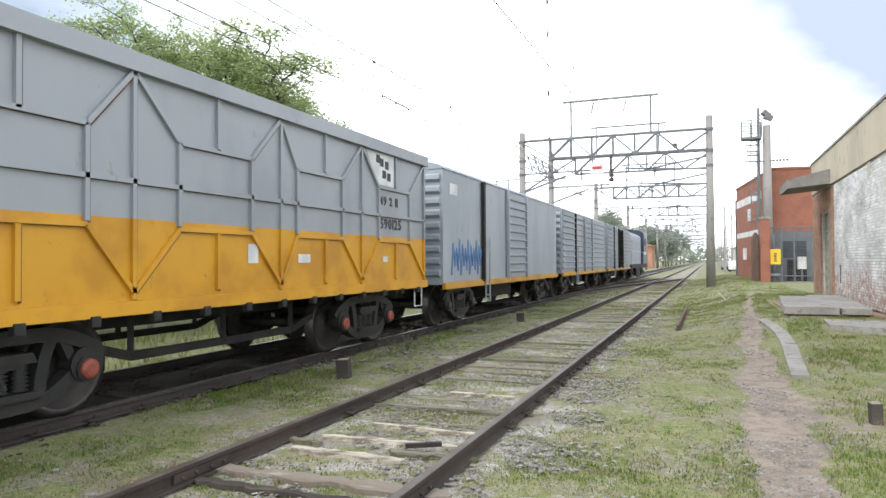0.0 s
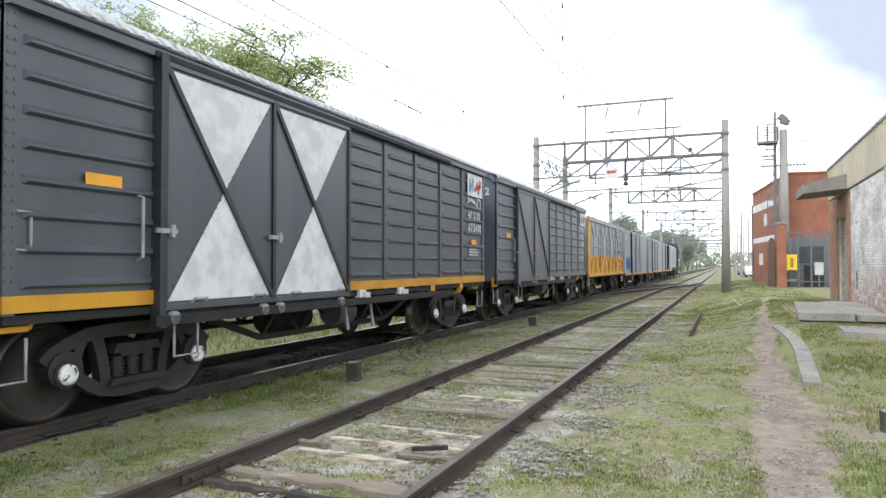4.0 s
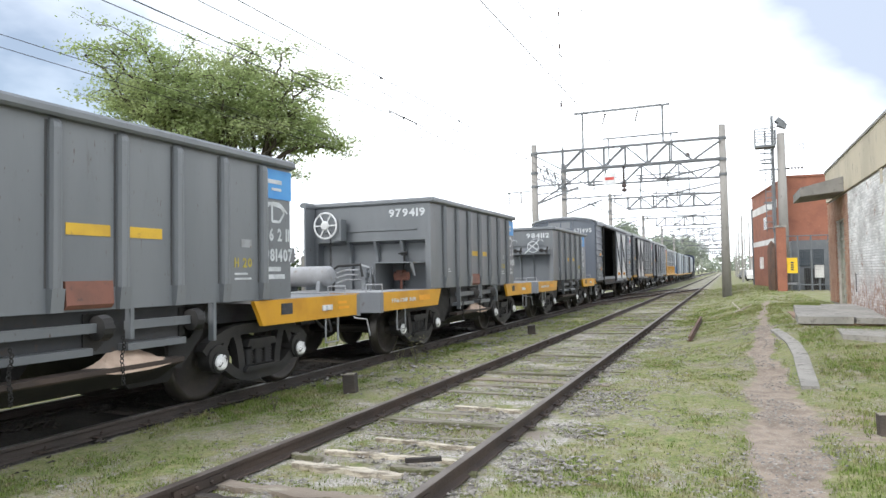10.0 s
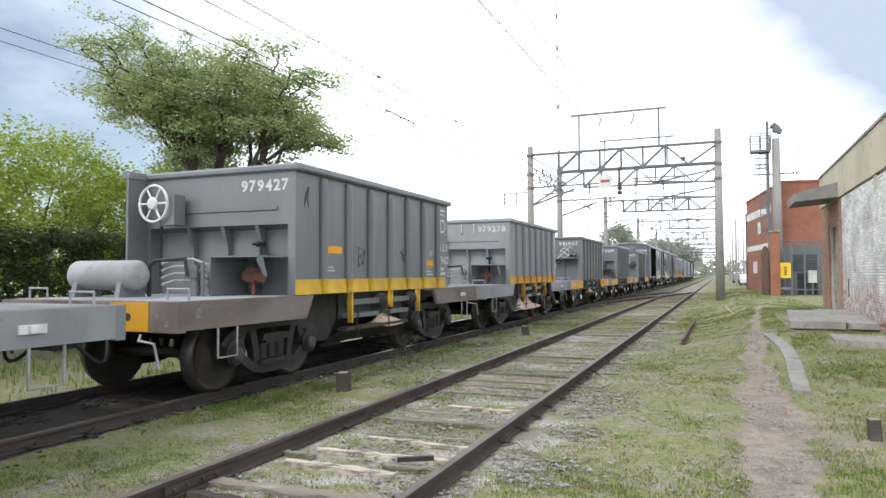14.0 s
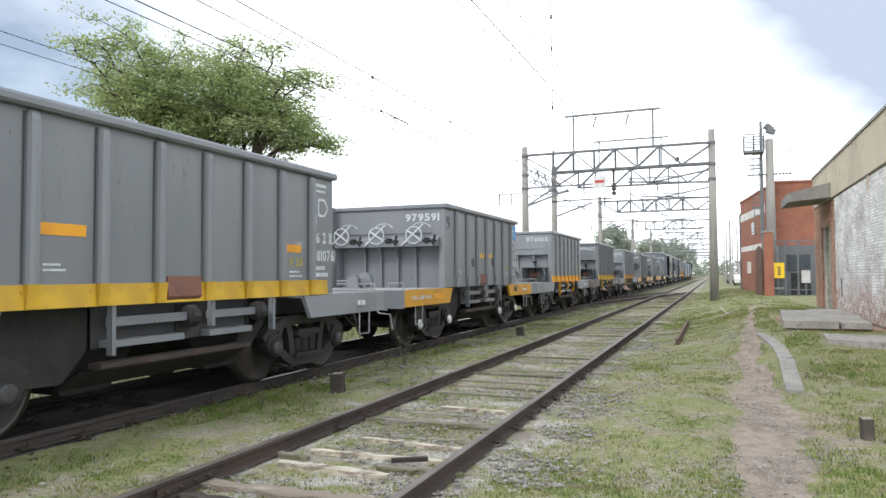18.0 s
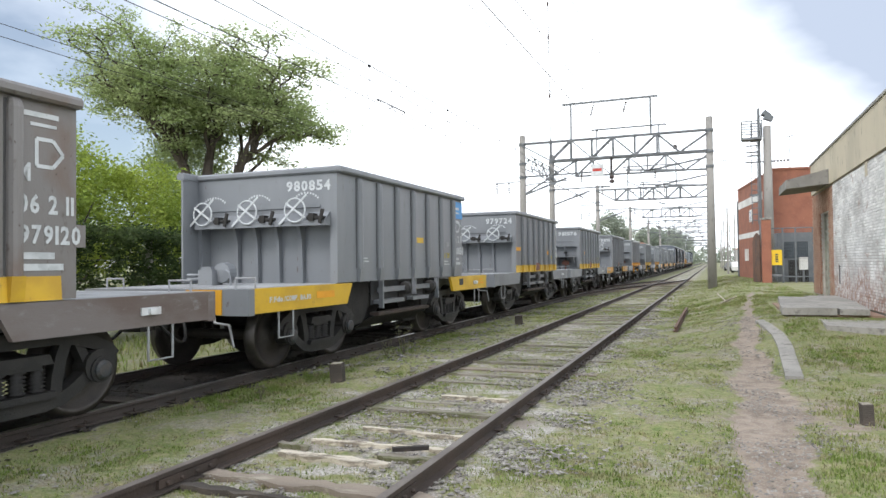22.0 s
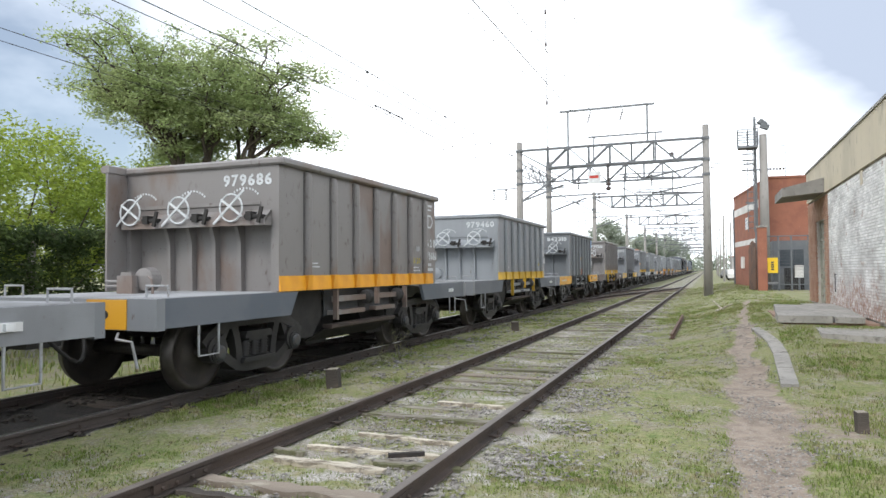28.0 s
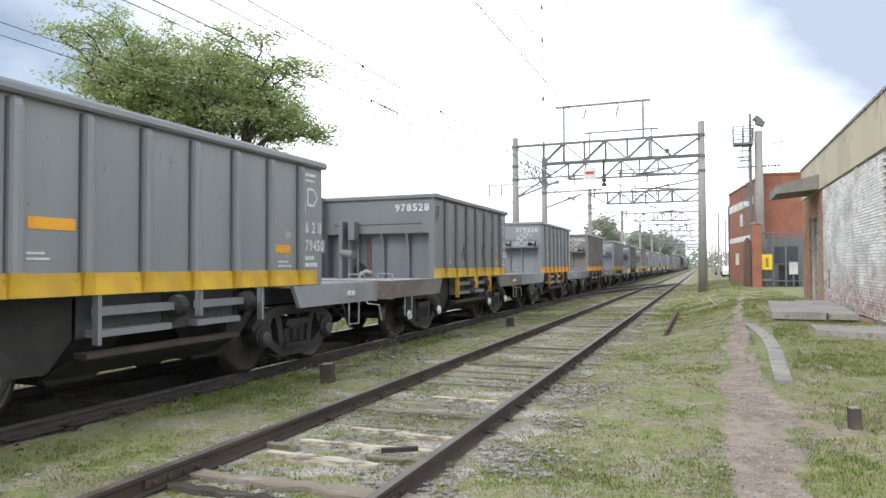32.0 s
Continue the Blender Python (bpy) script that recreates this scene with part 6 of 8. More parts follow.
p = np.repeat(grass_points(80000, -6.0, 3.3, 1.2, 26, 1.7), 4, 0)
p[:, :2] += rng.normal(0, 0.022, (len(p), 2))
h = rng.uniform(0.01, 0.04, len(p)) * (1 + 0.5 * (p[:, 0] > 0.9))
scatter("grass", p, h, rng.uniform(0.004, 0.011, len(p)), "blade_green", "short uneven green grass beside the rails", "grass")
p = np.repeat(grass_points(14000, -5.6, 3.2, 20, 60, 1.3), 3, 0)
p[:, :2] += rng.normal(0, 0.05, (len(p), 2))
scatter("grass", p, rng.uniform(0.02, 0.06, len(p)), rng.uniform(0.012, 0.03, len(p)), "blade_green", "short uneven green grass beside the rails", "grass")
p = grass_points(9000, -12.5, -8.0, 2, 40, 1.2)
scatter("grass", p, rng.uniform(0.06, 0.2, len(p)), rng.uniform(0.012, 0.03, len(p)), "blade_green", "taller grass behind the train", "grass")

p = np.repeat(grass_points(9000, -6.0, 6.0, -6.0, 1.3), 3, 0)
p[:, :2] += rng.normal(0, 0.03, (len(p), 2))
scatter("grass", p, rng.uniform(0.012, 0.048, len(p)), rng.uniform(0.005, 0.012, len(p)), "blade_green", "short uneven green grass beside the rails", "grass")
p = np.repeat(grass_points(1500, -5.75, -5.1, 4.5, 14, 1.2), 6, 0)
p[:, :2] += rng.normal(0, 0.03, (len(p), 2))
scatter("grass", p, rng.uniform(0.02, 0.07, len(p)), rng.uniform(0.005, 0.012, len(p)), "blade_green", "taller grass tufts along the train track", "grass")


def stones(name, n, centre, spread, y0, y1, size, material, label, power=1.6):
    v, f = [], []
    for _ in range(n):
        x = rng.normal(centre, spread)
        y = y0 + (y1 - y0) * rng.uniform(0, 1) ** power
        if noise.noise((x * 1.3, y * 1.3, 2.0)) < -0.05:
            continue
        s = size * rng.uniform(0.5, 1.5)
        b = len(v)
        z = ground_z(x, y) + rng.uniform(-0.4, 0.3) * s
        for dx, dy, dz in ((1, 0.3, 0), (-0.3, 1, 0), (-1, -0.2, 0), (0.2, -1, 0), (0.2, 0.1, 0.45), (-0.2, 0.3, -0.4)):
            v.append((x + s * (dx + rng.uniform(-0.35, 0.35)), y + s * (dy + rng.uniform(-0.35, 0.35)), z + s * (dz + rng.uniform(-0.2, 0.2))))
        for k in range(4):
            f.append((b + k, b + (k + 1) % 4, b + 4))
            f.append((b + (k + 1) % 4, b + k, b + 5))
    m = bpy.data.meshes.new(name)
    m.from_pydata(v, [], f)
    m.materials.append(M[material])
    tagged(new(name, m), label, "gravel", kind="stuff")


stones("ballast", 12000, -2.4, 0.9, 1.8, 26, 0.017, "stone_pale", "pale loose ballast stones between the rails")
stones("ballast", 2500, -5.0, 0.6, 8, 40, 0.03, "stone_pale", "pale loose ballast stones beside the train track", 1.2)
# Stones under the train, coloured dark in place of its shade.
stones("ballast", 4500, TRAIN_X, 0.5, 3, 40, 0.035, "cinder", "ballast under the train, darkened with its shade", 1.3)
stones("ballast", 5000, -1.35, 0.3, 1.8, 22, 0.018, "stone_pale", "pale loose ballast stones along the outer rail")
stones("loose_stones", 4500, -0.6, 1.5, 2.0, 18, 0.01, "stone_pale", "small pale stones scattered through the grass", 1.5)
stones("path_gravel", 4500, 0.65, 0.32, 3, 16, 0.012, "stone_pale", "small stones strewn over the footpath")

# ---- tracks ----
GAUGE = 0.87


def make_rail(bm, pts, head=False):
    """A flat-bottomed rail section swept along (x, y) points."""
    sec = [(-0.065, 0.0), (0.065, 0.0), (0.06, 0.015), (0.012, 0.03), (0.01, 0.09), (0.035, 0.1), (0.035, 0.13), (-0.035, 0.13), (-0.035, 0.1), (-0.01, 0.09), (-0.012, 0.03), (-0.06, 0.015)]
    if head:
        sec = [(-0.033, 0.1305), (0.033, 0.1305), (0.03, 0.134), (-0.03, 0.134)]
    rows = []
    for x, y in pts:
        rows.append([bm.verts.new((x + a, y, z + (ground_z(x, y) if False else 0))) for a, z in sec])
    for r0, r1 in zip(rows, rows[1:]):
        for i in range(len(sec)):
            bm.faces.new((r0[i], r0[(i + 1) % len(sec)], r1[(i + 1) % len(sec)], r1[i]))
    bm.faces.new(rows[0])
    bm.faces.new(rows[-1][::-1])


def make_sleeper(bm):
    box(bm, -1.3, 1.3, -0.11, 0.11, -0.12, 0.03)


def make_fishplate(bm):
    box(bm, 0.012, 0.04, -0.3, 0.3, 0.03, 0.095)
    for y in (-0.22, -0.08, 0.08, 0.22):
        rod(bm, (0.03, y, 0.06), (0.07, y, 0.06), 0.016, 6)


def make_clip(bm):
    box(bm, -0.12, 0.12, -0.07, 0.07, 0.025, 0.036)
    for s in (-1, 1):
        rod(bm, (s * 0.085, 0.02, 0.03), (s * 0.085, 0.02, 0.075), 0.014, 6)


def track(name, cx, y0, y1, label, head, near_pieces):
    t = thing(name, label, "railway track", kind="structure")
    for s in (-1, 1):
        ys = [y0, *range(int(y0) + 5, int(y1), 60), y1]
        r = part("rail", lambda bm: make_rail(bm, [(cx + s * GAUGE, y) for y in ys]), "rail_side" if name == "siding_track" else "rail_dark", t, "rusty steel rail")
        part("rail_head", lambda bm: make_rail(bm, [(cx + s * GAUGE, y) for y in ys], True), head, r, "worn running surface")
    random.seed(int(-cx * 100))
    y, i = max(y0, -14.0) + 0.3, 0
    while y < near_pieces:
        pale = name == "siding_track" and random.random() < 0.5
        if name == "siding_track" and 2.95 < y < 4.9:
            y, i = y + 0.62, i + 1
            continue
        part("sleeper", make_sleeper, "sleeper_faded" if pale else "sleeper_wood" if name == "siding_track" else "sleeper_dark", t, key="sleeper", bev=0.015,
             m=pose(cx + random.uniform(-0.05, 0.05), y + random.uniform(-0.05, 0.05), (-0.022 if pale else -0.042) + random.uniform(-0.035, 0.012), random.uniform(-1, 1), random.uniform(-0.8, 0.8), random.uniform(-2.5, 2.5)) @ Matrix.Diagonal((random.uniform(0.62, 1.0) if pale else 1.0 if name == "siding_track" else 0.77, random.uniform(0.45, 0.8) if pale else 1.0, 1, 1)))
        if y < 22:
            for s in (-1, 1):
                part("rail_clip", make_clip, "rail_side", t, key="clip", m=pose(cx + s * GAUGE, y, 0.0))
        y += 0.62
        i += 1
    return t


siding = track("siding_track", -2.72, -13.4, 900.0, "rusty empty railway track with half-buried wooden sleepers", "rail_head", 58.0)


def splintered(seed, length, width):
    """A rotted plank with a ragged outline."""
    def make(bm):
        rs = random.Random(seed)
        n = 16
        top = [(length * i / n, width * (0.5 + 0.35 * rs.uniform(-1, 1)) * (0.4 if i in (0, n) else 1)) for i in range(n + 1)]
        low = [(length * i / n, -width * (0.5 + 0.35 * rs.uniform(-1, 1)) * (0.4 if i in (0, n) else 1)) for i in range(n, -1, -1)]
        prism(bm, top + low, "z", -0.04, 0.03)
    return make


for i, (x, y, l_, w_, a, mt) in enumerate(((-3.36, 4.18, 1.06, 0.1, -1, "sleeper_pale"), (-3.32, 4.62, 1.3, 0.07, 3, "sleeper_pale"), (-3.7, 4.44, 0.5, 0.08, -6, "sleeper_faded"), (-2.5, 4.36, 0.75, 0.12, 4, "sleeper_faded"), (-3.1, 5.2, 1.1, 0.06, -3, "sleeper_pale"), (-2.95, 6.92, 0.85, 0.07, -1, "sleeper_pale"), (-3.75, 3.5, 2.1, 0.15, 1, "sleeper_wood"), (-3.6, 3.22, 1.6, 0.1, -1, "sleeper_dark"))):
    part("sleeper", splintered(i, l_, w_), mt, siding, "splintered pale rotten sleeper", m=pose(x, y, -0.01, 0, 0, a))
for y in (3.3, 14.3):
    for s, r in ((-1, 0), (1, 180)):
        for side in (0, 180):
            part("fishplate", make_fishplate, "rail_side", siding, "bolted joint plate", key="fishplate", m=pose(-2.72 + s * GAUGE, y, 0, 0, 0, side))
mainline = track("main_track", TRAIN_X, -200.0, 900.0, "railway track under the freight train, coloured dark for its shade", "rail_shiny", 42.0)
cross = thing("crossover_track", "dark crossover rails joining the two tracks", "railway track", kind="structure")
for s in (-1, 1):
    pts = []
    for i in range(25):
        y = 29 + i * 1.35
        pts.append((TRAIN_X + s * GAUGE + (4.03) * smooth(29, 61.4, y), y))
    part("rail", lambda bm: make_rail(bm, pts), "rail_side", cross, "curved switch rail")
    part("rail_head", lambda bm: make_rail(bm, pts, True), "rail_shiny", cross)
for i in range(24):
    y = 33 + i * 1.1
    part("sleeper", make_sleeper, "sleeper_wood", cross, key="sleeper", m=pose(TRAIN_X + 4.03 * smooth(29, 61.4, y), y, -0.005) @ Matrix.Diagonal((1.1, 1.2, 1, 1)))

# ---- overhead line ----
POST_L, POST_R = -10.2, 0.1


def make_post(bm):
    rod(bm, (0, 0, -0.3), (0, 0, 9.15), 0.24, 10, 0.17)


def lattice(bm, p0, p1, drop, n, w=0.06):
    """A flat truss between p0 and p1, drop metres deep."""
    p0, p1 = Vector(p0), Vector(p1)
    dz = Vector((0, 0, drop))
    bar(bm, p0, p1, w, w)
    bar(bm, p0 - dz, p1 - dz, w, w)
    for i in range(n):
        a, b = p0.lerp(p1, i / n), p0.lerp(p1, (i + 1) / n)
        if i % 2:
            bar(bm, a, b - dz, w * 0.7, w * 0.7)
        else:
            bar(bm, a - dz, b, w * 0.7, w * 0.7)
        bar(bm, b, b - dz, w * 0.5, w * 0.5)


def trapeze(bm, y, w=0.085):
    """A truss whose lower chord is shorter than the upper one, with slanted ends."""
    x0, x1 = POST_L + 1.7, POST_R - 1.5
    n = 6
    top, low = 8.65, 7.55
    bar(bm, (POST_L, y, top), (POST_R, y, top), w, w)
    bar(bm, (x0, y, low), (x1, y, low), w, w)
    bar(bm, (POST_L, y, top - 0.1), (x0, y, low), w * 0.8, w * 0.8)
    bar(bm, (POST_R, y, top - 0.1), (x1, y, low), w * 0.8, w * 0.8)
    bar(bm, (POST_R, y, low), (x1, y, low), w * 0.8, w * 0.8)
    for i in range(n):
        a, b = x0 + (x1 - x0) * i / n, x0 + (x1 - x0) * (i + 1) / n
        bar(bm, (a, y, top), (a, y, low), w * 0.7, w * 0.7)
        bar(bm, (a, y, top if i % 2 else low), (b, y, low if i % 2 else top), w * 0.85, w * 0.85)


def make_insulator(bm):
    for i in range(5):
        lathe(bm, [(-0.02 - i * 0.13, 0.02), (-0.03 - i * 0.13, 0.085), (-0.06 - i * 0.13, 0.07), (-0.1 - i * 0.13, 0.02), (-0.15 - i * 0.13, 0.02)], "z", 8)


def gantry(y, full=True, first=False):
    t = thing("catenary_gantry", "steel lattice gantry on round concrete posts carrying overhead wires", "gantry", "gantries over the tracks", pose(0, y, 0))
    gz = ground_z(POST_R, y)
    for x in (POST_L, POST_R):
        part("post", make_post, "pole_concrete", t, "round grey concrete post", key="post", smooth=True, m=pose(x, 0, gz if x > -5 else 0))
        for z in (8.55, 7.4, 6.6):
            part("post_collar", lambda bm: rod(bm, (0, 0, 0), (0, 0, 0.14), 0.22, 10), "gantry_steel", t, key="collar", m=pose(x, 0, z))
    heavy = 0.14 if y > 60 else 0.085
    part("beam", lambda bm: (trapeze(bm, -0.16, heavy), trapeze(bm, 0.16, heavy)), "gantry_steel", t, key=("beam", heavy))
    part("cantilever", lambda bm: (bar(bm, (POST_L, 0, 5.6), (POST_L + 2.6, 0, 6.5), 0.1, 0.1), bar(bm, (POST_L, 0, 6.7), (POST_L + 4.0, 0, 6.75), 0.09, 0.09),
                                   bar(bm, (POST_R, 0, 7.2), (POST_R - 3.4, 0, 6.6), 0.09, 0.09), bar(bm, (POST_R, 0, 6.5), (POST_R - 4.4, 0, 6.75), 0.09, 0.09)), "gantry_steel", t, key="cantilever")
    for x, z in ((TRAIN_X, 5.25), (-2.72, 5.22)):
        part("registration_arm", lambda bm: (rod(bm, (-1.6, 0, 0.95), (0.05, 0, 0.12), 0.03, 6), rod(bm, (-1.5, 0, 0.3), (0.35, 0, 0.22), 0.025, 6), rod(bm, (0.0, 0, 0.14), (0.0, 0, 0.0), 0.012, 5), rod(bm, (0.0, 0, 2.2), (0, 0, 0.9), 0.012, 5)), "gantry_steel", t, key="regarm", m=pose(x, 0.1, z))
        part("insulator", make_insulator, "insulator", t, key="insul", m=pose(x, 0.1, z + 1.6))
    if full:
        part("top_frame", lambda bm: (bar(bm, (-7.78, 0, 10.75), (-2.5, 0, 10.75), 0.11, 0.11), rod(bm, (-7.3, 0, 8.65), (-7.3, 0, 10.75), 0.06, 6), rod(bm, (-2.9, 0, 8.65), (-2.9, 0, 10.75), 0.06, 6),
                                      bar(bm, (-6.2, 0.3, 9.2), (-2.1, 0.3, 9.2), 0.08, 0.08), rod(bm, (-5.9, 0.3, 7.6), (-5.9, 0.3, 9.2), 0.04, 6), rod(bm, (-2.5, 0.3, 7.6), (-2.5, 0.3, 9.2), 0.04, 6)), "gantry_steel", t, key="topframe")
        for x in (-6.0, -4.2):
            part("insulator", make_insulator, "insulator", t, key="insul", m=pose(x, 0, 10.6, 0, 15, 0))
        part("side_arm", lambda bm: bar(bm, (POST_L - 1.7, 0, 6.4), (POST_L, 0, 6.45), 0.05, 0.06), "gantry_steel", t, key="sidearm")
        for x in (-1.6, -0.85):
            part("insulator", make_insulator, "insulator", t, key="insul", m=pose(POST_L + x, 0, 6.4))
    if first:
        part("side_truss", lambda bm: (lattice(bm, (POST_L + 0.1, 0, 7.9), (POST_L + 0.1, 7.8, 7.9), 0.7, 8, 0.05), lattice(bm, (POST_L + 0.5, 0, 7.9), (POST_L + 0.5, 7.8, 7.9), 0.7, 8, 0.05)), "gantry_steel", t)
        part("strut", lambda bm: (bar(bm, (POST_L, 0, 5.6), (POST_L + 3.2, 0, 7.5), 0.09, 0.09), bar(bm, (POST_L, 0, 6.2), (POST_L + 2.6, 0.2, 6.4), 0.06, 0.06)), "gantry_steel", t)
        part("signal_box", lambda bm: box(bm, -6.15, -5.45, -0.35, -0.25, 6.45, 7.15), "white_paint", t, "white board with a red bar", bev=0.01)
        part("red_bar", lambda bm: box(bm, -6.05, -5.55, -0.358, -0.35, 6.74, 6.9), "logo_red", t)
        string = part("string_rod", lambda bm: rod(bm, (-5.05, 0, 6.05), (-5.05, 0, 7.62), 0.025, 6), "insulator", t, "dark hanging insulator string")
        for i in range(8):
            part("string_disc", lambda bm: lathe(bm, [(0, 0.03), (0.05, 0.11), (0.1, 0.03)], "z", 10), "insulator", string, key="stringdisc", m=pose(-5.05, 0, 6.56 + i * 0.13))
        for i in range(2):
            part("string_bell", lambda bm: lathe(bm, [(0, 0.06), (0.07, 0.16), (0.17, 0.14), (0.23, 0.05)], "z", 12), "insulator", string, key="stringbell", m=pose(-5.05, 0, 6.05 + i * 0.25))
        part("ball_weight", lambda bm: lathe(bm, [(-0.14, 0.03), (-0.08, 0.12), (0.06, 0.13), (0.14, 0.04)], "z", 10), "insulator", t, m=pose(-1.65, 0, 7.85))
        for z in (7.3, 7.05):
            part("stay_insulator", lambda bm: [lathe(bm, [(0.15 + i * 0.11, 0.02), (0.18 + i * 0.11, 0.07), (0.21 + i * 0.11, 0.02)], "x", 8) for i in range(6)], "insulator", t, key="stayins", m=pose(POST_R + 0.1, 0, z, 0, 8, 20))
    return t


gantry(38.0, True, True)
gantry(45.8, False)
for i, y in enumerate((66, 94, 122, 150, 178, 208, 240, 275, 315)):
    gantry(y, i % 2 == 0)


def wire(x, z, y0=-60.0, y1=320.0, r=0.011, label="black overhead wire running along the track"):
    def make(bm):
        n = 26
        pts = [(x, y0 + (y1 - y0) * i / n, z + 0.12 * (((y0 + (y1 - y0) * i / n - 38) % 28) / 14 - 1) ** 2 - 0.06) for i in range(n + 1)]
        pipe(bm, pts, r, 5)
    ob = part("overhead_wire", make, "wire_black")
    return tagged(ob, label, "wire", "overhead wires")


for x, z, r in ((TRAIN_X, 5.23, 0.009), (TRAIN_X + 0.05, 5.62, 0.008), (TRAIN_X, 5.97, 0.01), (-9.5, 6.4, 0.009), (-2.72, 5.22, 0.008), (-2.72, 5.85, 0.006), (-4.7, 7.27, 0.006), (-2.5, 7.1, 0.006), (-13.0, 6.55, 0.008), (-13.0, 6.29, 0.008)):
    wire(x, z, r=r)
for y in (6, 12.3, 17, 24, 31):
    ob = part("wire_clamp", lambda bm: (box(bm, -0.016, 0.016, -0.04, 0.04, -0.025, 0.025), rod(bm, (0, 0, 0), (0, 0, -0.36), 0.005, 5)), "wire_black", key="clamp", m=pose(TRAIN_X, y, 5.97))
    tagged(ob, "small dark clamp and dropper on the overhead wire", "wire clamp", "wire clamps")

splice = thing("section_insulator", "slim dark section insulator on the overhead wire", "insulator", m=pose(TRAIN_X, 13.2, 5.29))
part("runner", lambda bm: rod(bm, (0, -1.4, 0.0), (0, 1.4, 0.03), 0.007, 6), "wire_black", splice)
part("glass_rod", lambda bm: rod(bm, (0, -0.5, 0.04), (0, 0.9, 0.04), 0.011, 8), "insulator", splice)
for y in (-0.5, 0.2, 0.9):
    part("clip", lambda bm: box(bm, -0.01, 0.01, -0.02, 0.02, -0.015, 0.05), "wire_black", splice, key="spliceclip", m=pose(0, y, 0))

mast = thing("radio_mast", "very slender pale guyed radio mast far behind the tracks", "mast", m=pose(-22.2, 100, 0))
part("shaft", lambda bm: rod(bm, (0, 0, 0), (-0.3, 0, 46), 0.07, 6), "gantry_steel", mast)
for z in (20, 27, 36, 41):
    part("collar", lambda bm: rod(bm, (0, 0, -0.3), (0, 0, 0.3), 0.16, 8), "insulator", mast, key="mastcollar", m=pose(-0.3 * z / 46, 0, z))

# ---- small things by the track ----


def stump(x, y, h, w, label):
    def make(bm):
        prism(bm, [(-w, -w), (w, -w * 0.9), (w * 0.95, w), (-w * 0.9, w)], "z", -0.1, h)
    ob = part("track_peg", make, "sleeper_dark", m=pose(x, y, ground_z(x, y), 2, -3, 12), bev=0.012)
    part("cut_top", lambda bm: prism(bm, [(-w * 0.85, -w * 0.85), (w * 0.85, -w * 0.8), (w * 0.8, w * 0.85), (-w * 0.8, w * 0.85)], "z", h - 0.004, h + 0.006), "sleeper_faded", ob, "pale weathered top")
    return tagged(ob, label, "peg")


stump(-4.78, 7.55, 0.24, 0.085, "short dark wooden peg with a pale top in the grass")
stump(-4.7, 16.8, 0.22, 0.1, "short dark wooden peg beside the train track")
stump(1.53, 7.05, 0.18, 0.052, "weathered grey wooden stump in the grass")
ob = part("old_rail", lambda bm: make_rail(bm, [(0, -3.5), (0, 3.5)]), "rusty_steel", m=pose(-0.66, 18.6, 0.05) @ Matrix.Diagonal((0.8, 1, 0.8, 1)))
tagged(ob, "rusty length of rail lying in the grass", "rail")
ob = part("loose_bar", lambda bm: bar(bm, (-0.14, -0.05, 0), (0.14, 0.08, 0.01), 0.045, 0.035), "cinder", m=pose(-2.25, 4.45, 0.06), bev=0.006)
tagged(ob, "short dark bar lying on a pale sleeper", "bar")
edging = thing("concrete_edging", "narrow worn concrete strip along the footpath", "edging", kind="structure")
EDGE = ((1.02, 9.42, 0.22), (1.06, 10.5, 0.22), (1.1, 11.6, 0.22), (1.09, 12.6, 0.2), (1.01, 13.6, 0.17), (0.93, 14.6, 0.14))


def make_edging(i):
    """One cast length of the strip, its top following the rise of the ground."""
    def make(bm):
        (xa, ya, wa), (xb, yb, wb) = EDGE[i], EDGE[i + 1]
        q = [(xa, ya + 0.012), (xa + wa, ya + 0.012), (xb + wb, yb - 0.006), (xb, yb - 0.006)]
        top = [bm.verts.new((x, y, ground_z(x, y) + 0.012)) for x, y in q]
        low = [bm.verts.new((x, y, ground_z(x, y) - 0.12)) for x, y in q]
        bm.faces.new(top)
        bm.faces.new(low[::-1])
        for a in range(4):
            bm.faces.new((low[a], low[(a + 1) % 4], top[(a + 1) % 4], top[a]))
    return make


for i in range(5):
    part("slab", make_edging(i), "concrete", edging, bev=0.012)
debris = thing("cut_branches", "bleached cut branches lying in the grass", "branches")
for i, (a, b) in enumerate((((0, 0, 0.02), (0.5, 0.9, 0.2)), ((0.2, 0.3, 0.02), (-0.1, 1.2, 0.28)), ((0.5, -0.5, 0.02), (0.8, 0.3, 0.12)))):
    part("branch", lambda bm: rod(bm, a, b, 0.03, 6, 0.015), "sleeper_pale", debris)
debris.matrix_basis = pose(0.35, 22.5, ground_z(0.35, 22.5))


def weed(x, y, h, n):
    random.seed(int(x * 100 + y * 10))
    t = thing("weed", "thin dry weed growing by the rail", "weed", m=pose(x, y, -0.02))
    def stems(bm):
        for i in range(n):
            a, l = random.uniform(0, TAU), random.uniform(0.5, 1) * h
            rod(bm, (0, 0, 0), (math.cos(a) * l * 0.35, math.sin(a) * l * 0.35, l), 0.005, 4, 0.002)
    def leaves(bm):
        for i in range(n * 7):
            a, l = random.uniform(0, TAU), random.uniform(0.25, 1) * h
            c = Vector((math.cos(a) * l * 0.3, math.sin(a) * l * 0.3, l))
            d = Vector((random.uniform(-1, 1), random.uniform(-1, 1), random.uniform(-0.3, 0.8))).normalized() * 0.035
            s = d.orthogonal().normalized() * 0.012
            bm.faces.new([bm.verts.new(q) for q in (c, c + d * 0.5 + s, c + d, c + d * 0.5 - s)])
    part("stem", stems, "weed_dry", t)
    part("leaves", leaves, "weed_dry", t)


weed(-5.1, 10.4, 0.55, 9)
weed(-5.25, 10.0, 0.35, 6)
